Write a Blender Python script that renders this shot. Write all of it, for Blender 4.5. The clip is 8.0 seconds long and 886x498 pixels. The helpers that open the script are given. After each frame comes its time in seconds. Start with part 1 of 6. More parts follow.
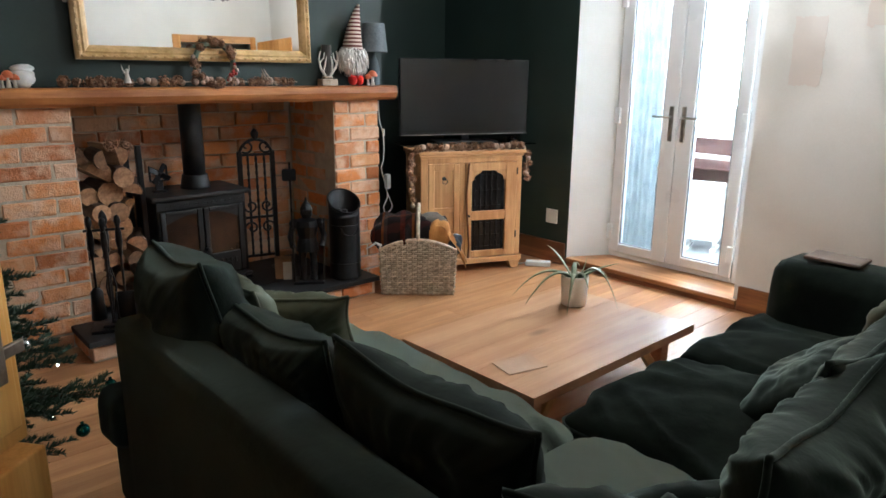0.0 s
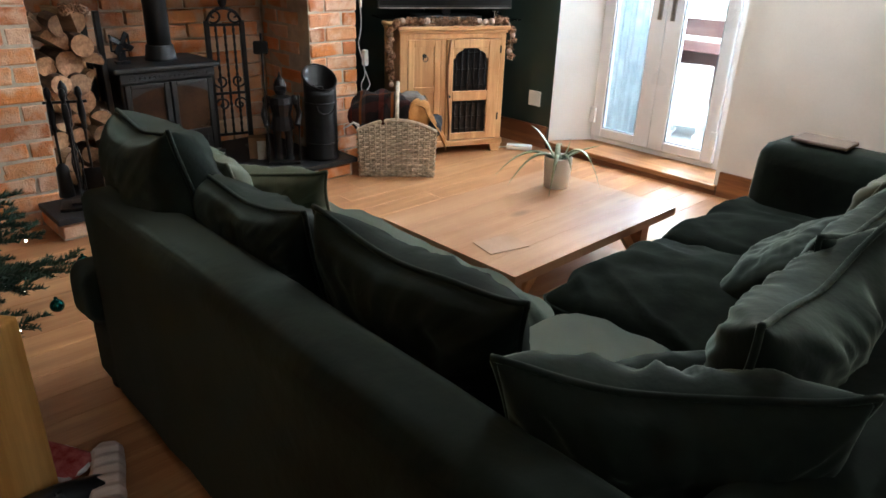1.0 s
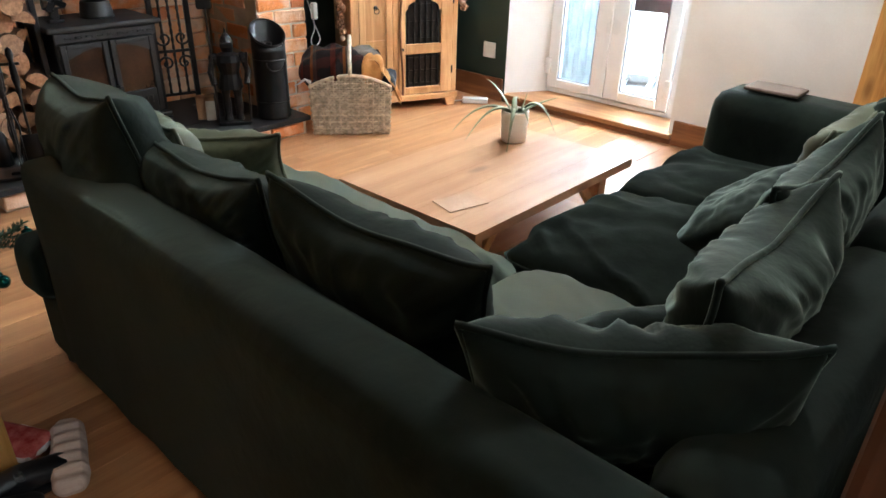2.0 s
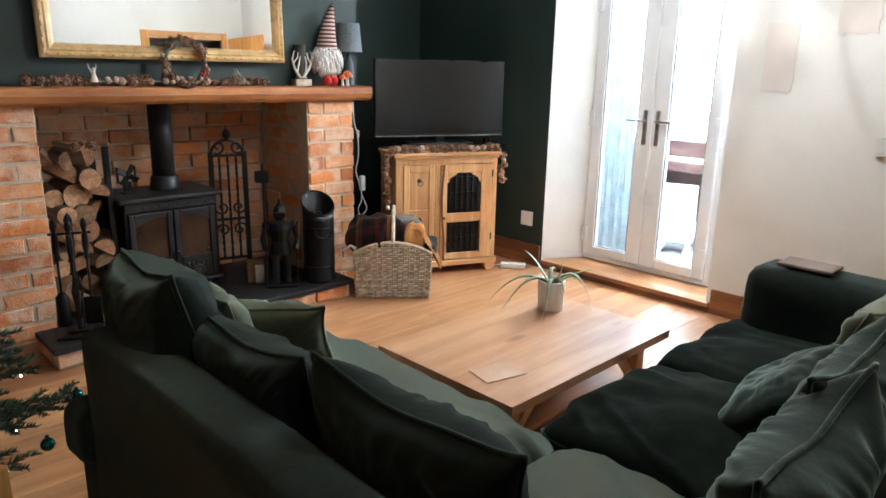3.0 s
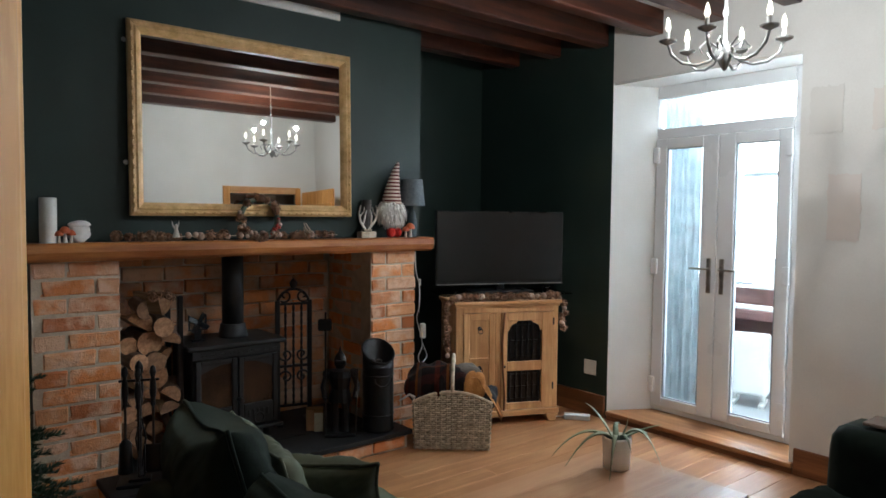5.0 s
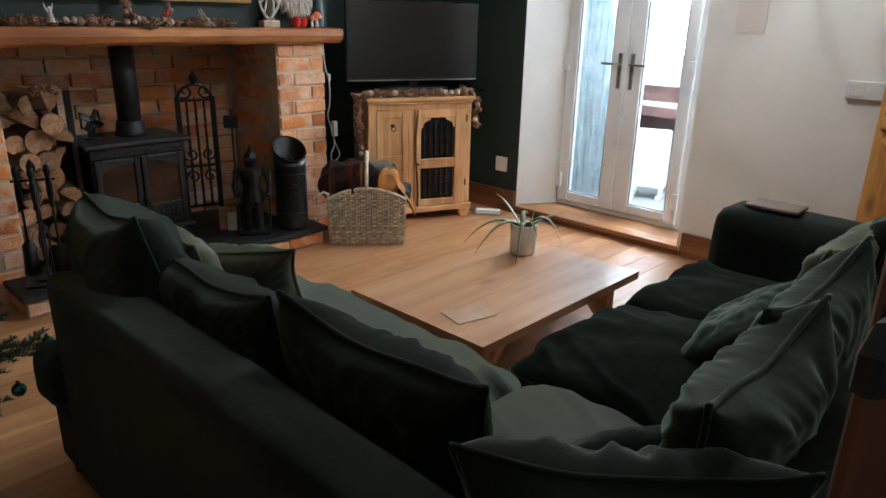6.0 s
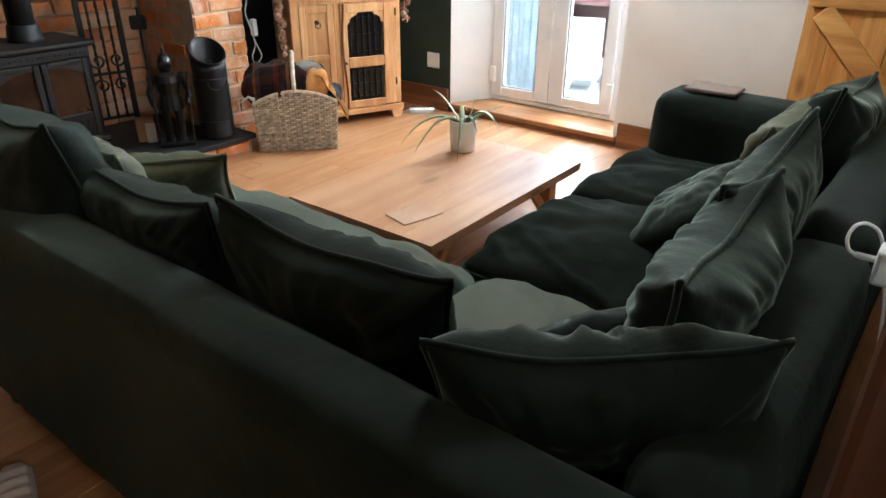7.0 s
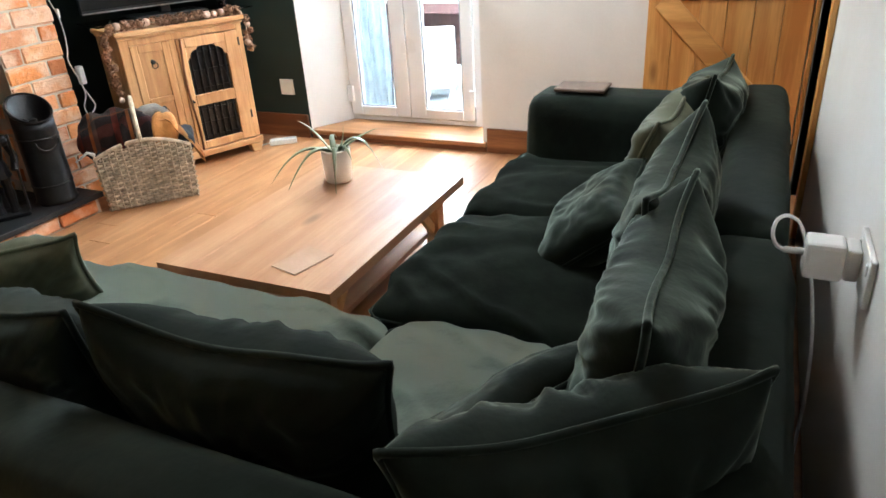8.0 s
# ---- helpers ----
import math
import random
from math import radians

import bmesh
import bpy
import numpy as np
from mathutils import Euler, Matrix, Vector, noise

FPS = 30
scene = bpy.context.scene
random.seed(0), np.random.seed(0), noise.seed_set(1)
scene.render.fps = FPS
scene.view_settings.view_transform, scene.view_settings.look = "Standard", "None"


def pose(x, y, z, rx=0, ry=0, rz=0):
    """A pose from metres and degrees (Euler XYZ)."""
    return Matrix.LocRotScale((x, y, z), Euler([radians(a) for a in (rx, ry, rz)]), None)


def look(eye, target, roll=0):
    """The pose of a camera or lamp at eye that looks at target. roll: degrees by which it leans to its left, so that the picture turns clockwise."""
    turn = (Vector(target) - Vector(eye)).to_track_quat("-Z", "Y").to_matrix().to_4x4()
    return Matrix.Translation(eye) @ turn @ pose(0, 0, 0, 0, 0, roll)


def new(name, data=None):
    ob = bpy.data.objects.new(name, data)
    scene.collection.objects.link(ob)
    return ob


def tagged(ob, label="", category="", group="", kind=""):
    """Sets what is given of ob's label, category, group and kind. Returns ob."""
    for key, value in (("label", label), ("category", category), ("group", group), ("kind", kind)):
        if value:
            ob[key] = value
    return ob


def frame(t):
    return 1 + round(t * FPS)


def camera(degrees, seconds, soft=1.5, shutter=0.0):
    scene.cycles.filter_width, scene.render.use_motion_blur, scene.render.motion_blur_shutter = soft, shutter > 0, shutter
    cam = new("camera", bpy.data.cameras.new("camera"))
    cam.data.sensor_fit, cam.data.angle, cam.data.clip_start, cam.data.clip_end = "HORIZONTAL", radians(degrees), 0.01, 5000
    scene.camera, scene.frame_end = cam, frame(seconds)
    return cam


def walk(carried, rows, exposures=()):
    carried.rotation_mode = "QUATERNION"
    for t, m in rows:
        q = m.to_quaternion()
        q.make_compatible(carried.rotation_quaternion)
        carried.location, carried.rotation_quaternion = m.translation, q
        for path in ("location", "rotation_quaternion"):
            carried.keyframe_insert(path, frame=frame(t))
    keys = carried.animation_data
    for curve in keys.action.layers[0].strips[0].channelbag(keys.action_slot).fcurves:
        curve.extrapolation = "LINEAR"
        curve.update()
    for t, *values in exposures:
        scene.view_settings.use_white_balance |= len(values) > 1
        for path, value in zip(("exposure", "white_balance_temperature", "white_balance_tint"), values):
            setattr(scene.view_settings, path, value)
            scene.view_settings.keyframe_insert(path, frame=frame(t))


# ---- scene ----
cam = camera(66.1, 8.0, soft=1.6)
PATH = [
    (0, (-2.7, -3.622, 1.364), (-1.403, -2.186, 0.861), 0.5),
    (0.5, (-2.702, -3.596, 1.333), (-1.442, -2.185, 0.683), 0.9),
    (1, (-2.682, -3.578, 1.309), (-1.403, -2.271, 0.5), 1.9),
    (1.2, (-2.676, -3.569, 1.306), (-1.395, -2.297, 0.445), 1.8),
    (2.3, (-2.667, -3.56, 1.329), (-1.328, -2.396, 0.406), 1.9),
    (2.5, (-2.668, -3.565, 1.338), (-1.315, -2.351, 0.504), 1.7),
    (3, (-2.689, -3.582, 1.39), (-1.333, -2.202, 0.88), 1.2),
    (3.5, (-2.705, -3.609, 1.459), (-1.415, -2.111, 1.158), 0.6),
    (4, (-2.696, -3.61, 1.472), (-1.468, -2.033, 1.397), 0.6),
    (4.1, (-2.69, -3.626, 1.479), (-1.47, -2.042, 1.418), 0.8),
    (4.2, (-2.682, -3.615, 1.478), (-1.462, -2.031, 1.44), 0.3),
    (5.3, (-2.679, -3.602, 1.418), (-1.393, -2.084, 1.212), 0.7),
    (5.5, (-2.675, -3.612, 1.424), (-1.359, -2.148, 1.073), 0.7),
    (6, (-2.675, -3.607, 1.367), (-1.304, -2.305, 0.718), 1.3),
    (6.5, (-2.677, -3.601, 1.345), (-1.299, -2.4, 0.534), 2.1),
    (7, (-2.661, -3.543, 1.319), (-1.241, -2.46, 0.419), 0.4),
    (7.5, (-2.61, -3.441, 1.307), (-1.107, -2.527, 0.356), -0.5),
    (8, (-2.555, -3.389, 1.327), (-0.937, -2.612, 0.445), -3.7),
]
walk(cam, [(t, look(eye, target, roll)) for t, eye, target, roll in PATH],
     exposures=[(t, e, 5550, 3) for t, e in ((0, 0.55), (1.2, 0.95), (2.5, 1.45), (3.0, 0.95), (3.5, 0.64), (4.1, 0.1), (5.3, -0.28), (5.7, -0.08), (6.5, 0.76), (8, 1.28))])

# ---------------------------------------------------------------- light
world = bpy.data.worlds.new("overcast_sky")
scene.world = world
world.use_nodes = True
wn = world.node_tree
sky = wn.nodes.new("ShaderNodeTexSky")
sky.sky_type = "NISHITA"
sky.sun_disc = False
sky.sun_elevation, sky.sun_rotation = radians(38), radians(100)
wn.links.new(sky.outputs[0], wn.nodes["Background"].inputs[0])
wn.nodes["Background"].inputs[1].default_value = 0.10

sun = new("sun", bpy.data.lights.new("sun", "SUN"))
sun.data.energy, sun.data.angle, sun.data.color = 0.7, radians(12), (1, 0.95, 0.88)
sun.matrix_world = look((6, -1.0, 5), (0, -1.6, 0))


def area(name, eye, target, sx, sy, power, color):
    ob = new(name, bpy.data.lights.new(name, "AREA"))
    ob.data.shape, ob.data.size, ob.data.size_y = "RECTANGLE", sx, sy
    ob.data.energy, ob.data.color = power, color
    ob.matrix_world = look(eye, target)
    return ob


# dim added lamp for light from the unseen hall behind; no window there
area("hall_fill", (-2.55, -5.0, 1.8), (-2.4, -1.5, 0.9), 0.7, 1.1, 7.5, (1.0, 0.97, 0.93))
# sky light through the glazed roof of the garden room
area("roof_daylight", (2.25, -1.25, 2.52), (-0.2, -1.75, 0.4), 1.9, 1.0, 130, (0.95, 0.98, 1.0))


# bright overcast sky through the long window of the garden room
area("window_daylight", (4.47, -1.12, 1.55), (0.0, -1.6, 1.2), 3.7, 1.6, 215, (0.95, 0.98, 1.0))

for k in range(3):      # the lit candle bulbs of the chandelier
    ob = new("bulb_light", bpy.data.lights.new("bulb_light", "POINT"))
    ob.data.energy, ob.data.shadow_soft_size, ob.data.color = 16, 0.012, (1.0, 0.94, 0.86)
    ob.location = (-0.02 + 0.225 * math.cos(radians(120 * k + 12)), -2.13 + 0.225 * math.sin(radians(120 * k + 12)), 2.30)


# ---------------------------------------------------------------- materials
def nodes_of(m):
    m.use_nodes = True
    nt = m.node_tree
    return nt, nt.nodes["Principled BSDF"]


def surface(name, dark, light, rough=0.6, scale=6.0, stretch=(1, 1, 1), bump=0.15, fine=90.0, metal=0.0,
            sheen=0.0, vary=0.0, detail=6.0, coat=0.0, fine_amount=0.35):
    """Two-scale procedural surface: broad mottling between two colours, fine grain, relief."""
    m = bpy.data.materials.new(name)
    nt, p = nodes_of(m)
    N, L = nt.nodes.new, nt.links.new
    tc = N("ShaderNodeTexCoord")
    mp = N("ShaderNodeMapping")
    mp.inputs["Scale"].default_value = stretch
    L(tc.outputs["Object"], mp.inputs[0])
    a = N("ShaderNodeTexNoise")
    a.inputs["Scale"].default_value, a.inputs["Detail"].default_value = scale, detail
    b = N("ShaderNodeTexNoise")
    b.inputs["Scale"].default_value, b.inputs["Detail"].default_value = fine, 3
    L(mp.outputs[0], a.inputs[0])
    L(mp.outputs[0], b.inputs[0])
    mx = N("ShaderNodeMath")
    mx.operation = "MULTIPLY_ADD"
    L(b.outputs[0], mx.inputs[0])
    mx.inputs[1].default_value = fine_amount
    L(a.outputs[0], mx.inputs[2])
    ramp = N("ShaderNodeValToRGB")
    ramp.color_ramp.elements[0].position, ramp.color_ramp.elements[0].color = 0.42, (*dark, 1)
    ramp.color_ramp.elements[1].position, ramp.color_ramp.elements[1].color = 0.82, (*light, 1)
    L(mx.outputs[0], ramp.inputs[0])
    out = ramp.outputs[0]
    if vary:
        info = N("ShaderNodeObjectInfo")
        hs = N("ShaderNodeHueSaturation")
        mr = N("ShaderNodeMapRange")
        mr.inputs[3].default_value, mr.inputs[4].default_value = 1 - vary, 1 + vary
        L(info.outputs["Random"], mr.inputs[0])
        L(mr.outputs[0], hs.inputs["Value"])
        L(out, hs.inputs["Color"])
        out = hs.outputs[0]
    L(out, p.inputs["Base Color"])
    p.inputs["Metallic"].default_value = metal
    rr = N("ShaderNodeMapRange")
    rr.inputs[3].default_value, rr.inputs[4].default_value = max(0.02, rough - 0.08), min(1, rough + 0.08)
    L(a.outputs[0], rr.inputs[0])
    L(rr.outputs[0], p.inputs["Roughness"])
    if bump:
        bp = N("ShaderNodeBump")
        bp.inputs["Strength"].default_value, bp.inputs["Distance"].default_value = bump, 0.01
        L(mx.outputs[0], bp.inputs["Height"])
        L(bp.outputs[0], p.inputs["Normal"])
    if sheen:
        p.inputs["Sheen Weight"].default_value = sheen
        p.inputs["Sheen Roughness"].default_value = 0.35
        p.inputs["Sheen Tint"].default_value = (0.79, 0.94, 0.77, 1)
    if coat:
        p.inputs["Coat Weight"].default_value, p.inputs["Coat Roughness"].default_value = coat, 0.12
    return m


def wood(name, dark, light, along="x", rough=0.45, vary=0.0, knots=True, grain=1.0, offset=False):
    """Timber with drawn-out grain, a slow change of tone and a few knots."""
    m = bpy.data.materials.new(name)
    nt, p = nodes_of(m)
    N, L = nt.nodes.new, nt.links.new
    tc = N("ShaderNodeTexCoord")
    src = tc.outputs["Object"]
    info = N("ShaderNodeObjectInfo")
    if offset:
        add = N("ShaderNodeVectorMath")
        add.operation = "MULTIPLY_ADD"
        cmb = N("ShaderNodeCombineXYZ")
        for k in range(3):
            L(info.outputs["Random"], cmb.inputs[k])
        L(cmb.outputs[0], add.inputs[0])
        add.inputs[1].default_value = (17, 29, 11)
        L(src, add.inputs[2])
        src = add.outputs[0]
    st = {"x": (0.7, 9, 9), "y": (9, 0.7, 9), "z": (9, 9, 0.7)}[along]
    mp = N("ShaderNodeMapping")
    mp.inputs["Scale"].default_value = [v * grain for v in st]
    L(src, mp.inputs[0])
    a = N("ShaderNodeTexNoise")
    a.inputs["Scale"].default_value, a.inputs["Detail"].default_value, a.inputs["Distortion"].default_value = 1.6, 5, 0.6
    b = N("ShaderNodeTexNoise")
    b.inputs["Scale"].default_value, b.inputs["Detail"].default_value = 14, 4
    c = N("ShaderNodeTexNoise")
    c.inputs["Scale"].default_value = 2.2
    L(mp.outputs[0], a.inputs[0])
    L(mp.outputs[0], b.inputs[0])
    L(src, c.inputs[0])
    m1 = N("ShaderNodeMath")
    m1.operation = "MULTIPLY_ADD"
    L(b.outputs[0], m1.inputs[0])
    m1.inputs[1].default_value = 0.35
    L(a.outputs[0], m1.inputs[2])
    m2 = N("ShaderNodeMath")
    m2.operation = "MULTIPLY_ADD"
    L(c.outputs[0], m2.inputs[0])
    m2.inputs[1].default_value = 0.45
    L(m1.outputs[0], m2.inputs[2])
    ramp = N("ShaderNodeValToRGB")
    ramp.color_ramp.elements[0].position, ramp.color_ramp.elements[0].color = 0.62, (*light, 1)
    ramp.color_ramp.elements[1].position, ramp.color_ramp.elements[1].color = 1.12 - 0.12, (*dark, 1)
    L(m2.outputs[0], ramp.inputs[0])
    out = ramp.outputs[0]
    if knots:
        v = N("ShaderNodeTexVoronoi")
        v.inputs["Scale"].default_value = 1.0
        mk = N("ShaderNodeMapping")
        sk = {"x": (1.7, 4.5, 4.5), "y": (4.5, 1.7, 4.5), "z": (4.5, 4.5, 1.7)}[along]
        mk.inputs["Scale"].default_value = sk
        L(src, mk.inputs[0])
        L(mk.outputs[0], v.inputs[0])
        kr = N("ShaderNodeMapRange")
        kr.inputs[1].default_value, kr.inputs[2].default_value = 0.05, 0.13
        kr.inputs[3].default_value, kr.inputs[4].default_value = 0.75, 0.0
        L(v.outputs["Distance"], kr.inputs[0])
        mixk = N("ShaderNodeMix")
        mixk.data_type = "RGBA"
        L(kr.outputs[0], mixk.inputs[0])
        L(out, mixk.inputs[6])
        mixk.inputs[7].default_value = (dark[0] * 0.45, dark[1] * 0.4, dark[2] * 0.4, 1)
        out = mixk.outputs[2]
    if vary:
        hs = N("ShaderNodeHueSaturation")
        mr = N("ShaderNodeMapRange")
        mr.inputs[3].default_value, mr.inputs[4].default_value = 1 - vary, 1 + vary
        L(info.outputs["Random"], mr.inputs[0])
        L(mr.outputs[0], hs.inputs["Value"])
        L(out, hs.inputs["Color"])
        out = hs.outputs[0]
    L(out, p.inputs["Base Color"])
    rr = N("ShaderNodeMapRange")
    rr.inputs[3].default_value, rr.inputs[4].default_value = rough - 0.1, rough + 0.12
    L(c.outputs[0], rr.inputs[0])
    L(rr.outputs[0], p.inputs["Roughness"])
    bp = N("ShaderNodeBump")
    bp.inputs["Strength"].default_value, bp.inputs["Distance"].default_value = 0.12, 0.006
    L(m1.outputs[0], bp.inputs["Height"])
    L(bp.outputs[0], p.inputs["Normal"])
    return m


def glow(name, color, strength):
    m = bpy.data.materials.new(name)
    nt, p = nodes_of(m)
    p.inputs["Base Color"].default_value = (*color, 1)
    p.inputs["Emission Color"].default_value = (*color, 1)
    p.inputs["Emission Strength"].default_value = strength
    return m


def clear_glass(name, tint=(0.95, 0.98, 0.98)):
    m = bpy.data.materials.new(name)
    nt, p = nodes_of(m)
    p.inputs["Base Color"].default_value = (*tint, 1)
    p.inputs["Roughness"].default_value = 0.02
    p.inputs["IOR"].default_value = 1.45
    p.inputs["Transmission Weight"].default_value = 1.0
    return m


def brick_clay(name, soot_shade=1.0):
    """Fired clay, brick by brick between orange, pink and burnt brown, smeared with pale mortar; a last value below 1
    blackens it for soot and recess shade.
    """
    m = bpy.data.materials.new(name)
    nt, p = nodes_of(m)
    N, L = nt.nodes.new, nt.links.new
    tc, info = N("ShaderNodeTexCoord"), N("ShaderNodeObjectInfo")
    cmb, shift = N("ShaderNodeCombineXYZ"), N("ShaderNodeVectorMath")
    shift.operation = "MULTIPLY_ADD"
    for k in range(3):
        L(info.outputs["Random"], cmb.inputs[k])
    L(cmb.outputs[0], shift.inputs[0])
    shift.inputs[1].default_value = (23, 41, 13)
    L(tc.outputs["Object"], shift.inputs[2])

    def tex(scale, detail, rough=0.55):
        n = N("ShaderNodeTexNoise")
        n.inputs["Scale"].default_value, n.inputs["Detail"].default_value, n.inputs["Roughness"].default_value = scale, detail, rough
        L(shift.outputs[0], n.inputs[0])
        return n.outputs[0]
    tone = N("ShaderNodeValToRGB")
    e = tone.color_ramp.elements
    e[0].position, e[0].color = 0.0, (0.46, 0.15, 0.055, 1)
    e[1].position, e[1].color = 1.0, (0.77, 0.51, 0.33, 1)
    for pos, col in ((0.3, (0.76, 0.27, 0.07, 1)), (0.6, (0.72, 0.36, 0.17, 1)), (0.8, (0.60, 0.25, 0.11, 1))):
        x = e.new(pos)
        x.color = col
    L(info.outputs["Random"], tone.inputs[0])
    broad, mid, fine = tex(8, 4), tex(26, 5, 0.65), tex(150, 3)

    def blend(base, fac, lo, hi, amount, col):
        r = N("ShaderNodeMapRange")
        r.inputs[1].default_value, r.inputs[2].default_value, r.inputs[4].default_value = lo, hi, amount
        L(fac, r.inputs[0])
        mix = N("ShaderNodeMix")
        mix.data_type = "RGBA"
        L(r.outputs[0], mix.inputs[0])
        L(base, mix.inputs[6])
        mix.inputs[7].default_value = (*col, 1)
        return mix.outputs[2]
    out = blend(tone.outputs[0], broad, 0.45, 0.62, 0.75, (0.78, 0.54, 0.37))
    out = blend(out, mid, 0.56, 0.74, 0.5, (0.38, 0.14, 0.07))
    out = blend(out, fine, 0.60, 0.75, 0.4, (0.70, 0.55, 0.44))
    if soot_shade < 1:
        # near-black over the broad mottle: soot and the recess's shade in one colour
        out = blend(out, broad, 0.25, 0.65, 1 - soot_shade, (0.035, 0.027, 0.022))
    L(out, p.inputs["Base Color"])
    p.inputs["Roughness"].default_value = 0.9
    add = N("ShaderNodeMath")
    add.operation = "MULTIPLY_ADD"
    L(fine, add.inputs[0])
    add.inputs[1].default_value = 0.4
    L(mid, add.inputs[2])
    bp = N("ShaderNodeBump")
    bp.inputs["Strength"].default_value, bp.inputs["Distance"].default_value = 0.7, 0.012
    L(add.outputs[0], bp.inputs["Height"])
    L(bp.outputs[0], p.inputs["Normal"])
    return m


GREEN_WALL = surface("dark_green_paint", (0.0145, 0.027, 0.022), (0.0215, 0.039, 0.032), rough=0.5, scale=3, bump=0.06, fine=160)
WHITE_WALL = surface("white_wall_paint", (0.74, 0.715, 0.67), (0.82, 0.80, 0.76), rough=0.75, scale=2.2, bump=0.05, fine=120)
WHITE_PLASTIC = surface("white_upvc", (0.80, 0.81, 0.82), (0.86, 0.87, 0.88), rough=0.3, scale=2, bump=0.0)
BEAM = wood("stained_beam", (0.035, 0.010, 0.005), (0.13, 0.038, 0.016), "x", 0.38)
MANTEL_WOOD = wood("mantel_oak", (0.29, 0.092, 0.022), (0.57, 0.235, 0.062), "x", 0.5)
FLOOR_WOOD = wood("pine_floorboard", (0.37, 0.165, 0.064), (0.56, 0.295, 0.130), "x", 0.40, vary=0.09, offset=True)
SKIRT_WOOD = wood("stained_skirting", (0.15, 0.055, 0.02), (0.34, 0.14, 0.05), "y", 0.4)
PINE = wood("varnished_pine", (0.52, 0.26, 0.10), (0.80, 0.49, 0.23), "z", 0.42)
PINE_X = wood("varnished_pine_across", (0.52, 0.26, 0.10), (0.80, 0.49, 0.23), "x", 0.42)
PINE_Y = wood("orange_pine_across", (0.62, 0.28, 0.07), (0.92, 0.53, 0.18), "y", 0.42)
PINE_PALE = wood("pale_pine", (0.68, 0.32, 0.07), (0.92, 0.53, 0.16), "z", 0.45)
PINE_DOOR = wood("orange_pine", (0.62, 0.27, 0.065), (0.92, 0.52, 0.17), "z", 0.42, vary=0.1, offset=True)
TABLE_WOOD = wood("table_pine", (0.42, 0.215, 0.108), (0.55, 0.32, 0.175), "x", 0.34, vary=0.04)
BRICK = brick_clay("red_brick")
SHADED_SOOTY_BRICK = brick_clay("shaded_sooty_brick", 0.65)
MORTAR = surface("mortar", (0.46, 0.36, 0.26), (0.63, 0.52, 0.39), rough=0.95, scale=14, bump=0.6, fine=110)
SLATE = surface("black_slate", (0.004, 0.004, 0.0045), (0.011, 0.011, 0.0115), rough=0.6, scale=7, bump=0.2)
IRON = surface("black_iron", (0.004, 0.004, 0.0045), (0.010, 0.010, 0.011), rough=0.34, scale=14, bump=0.15, metal=0.3)
STOVE_IRON = surface("stove_cast_iron", (0.009, 0.0093, 0.0097), (0.019, 0.0195, 0.020), rough=0.5, scale=10, bump=0.2, metal=0.2)
def velvet(name, normal_tilt=(0, 0, 0), sheen=0.45, soft=0.38):
    """Deep green velvet: nearly black face on, pale at a glance; normals leaned like brushed pile, with sheen, make lit
    or shaded copies.
    """
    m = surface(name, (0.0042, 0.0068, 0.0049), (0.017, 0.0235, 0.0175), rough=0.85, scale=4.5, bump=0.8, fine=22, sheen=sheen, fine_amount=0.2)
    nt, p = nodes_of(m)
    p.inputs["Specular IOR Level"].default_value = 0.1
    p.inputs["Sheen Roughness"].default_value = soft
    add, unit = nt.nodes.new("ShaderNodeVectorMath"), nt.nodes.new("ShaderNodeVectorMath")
    add.inputs[1].default_value, unit.operation = normal_tilt, "NORMALIZE"
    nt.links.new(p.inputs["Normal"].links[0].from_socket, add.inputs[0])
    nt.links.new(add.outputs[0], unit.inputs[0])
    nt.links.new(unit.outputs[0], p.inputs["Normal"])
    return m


# lit and shaded copies: normals tilted to or from the light, sheen to match
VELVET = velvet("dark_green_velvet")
VELVET_SHADED = velvet("dark_green_velvet_shaded", (0, 0.55, 0.1), 0.10, 0.3)
VELVET_LIT = velvet("dark_green_velvet_lit", (0.65, 0.1, 0), 0.82, 0.45)
VELVET_DIM = velvet("dark_green_velvet_dim", (-0.35, -0.2, 0), 0.3, 0.35)
OLIVE = surface("olive_velvet", (0.072, 0.078, 0.044), (0.15, 0.158, 0.098), rough=0.8, scale=5, bump=0.2, fine=40, sheen=0.12, fine_amount=0.12)
GILT = surface("gilt_frame", (0.55, 0.32, 0.11), (0.82, 0.56, 0.26), rough=0.42, scale=18, bump=0.25, metal=0.0)
BLACK_PLASTIC = surface("black_plastic", (0.006, 0.006, 0.007), (0.011, 0.011, 0.012), rough=0.3, scale=5, bump=0.0)
SCREEN = surface("tv_screen", (0.014, 0.014, 0.013), (0.017, 0.017, 0.016), rough=0.22, scale=3, bump=0.0)
WICKER = surface("grey_wicker", (0.27, 0.215, 0.145), (0.66, 0.57, 0.43), rough=0.75, scale=30, bump=0.3, vary=0.25)
GLASS = clear_glass("window_glass")
MIRROR = bpy.data.materials.new("mirror_silver")
_, _p = nodes_of(MIRROR)
_p.inputs["Metallic"].default_value, _p.inputs["Roughness"].default_value = 1.0, 0.015
_p.inputs["Base Color"].default_value = (0.9, 0.91, 0.9, 1)


# ---------------------------------------------------------------- shape helpers
def mesh_of(name, bm, material, smooth=False):
    me = bpy.data.meshes.new(name)
    bmesh.ops.recalc_face_normals(bm, faces=bm.faces[:])
    bm.to_mesh(me)
    bm.free()
    me.materials.append(material)
    if smooth:
        for poly in me.polygons:
            poly.use_smooth = True
    return me


def part(name, bm, material, parent, label="", smooth=False):
    ob = new(name, mesh_of(name, bm, material, smooth))
    if parent is not None:
        ob.parent = parent
    return tagged(ob, label)


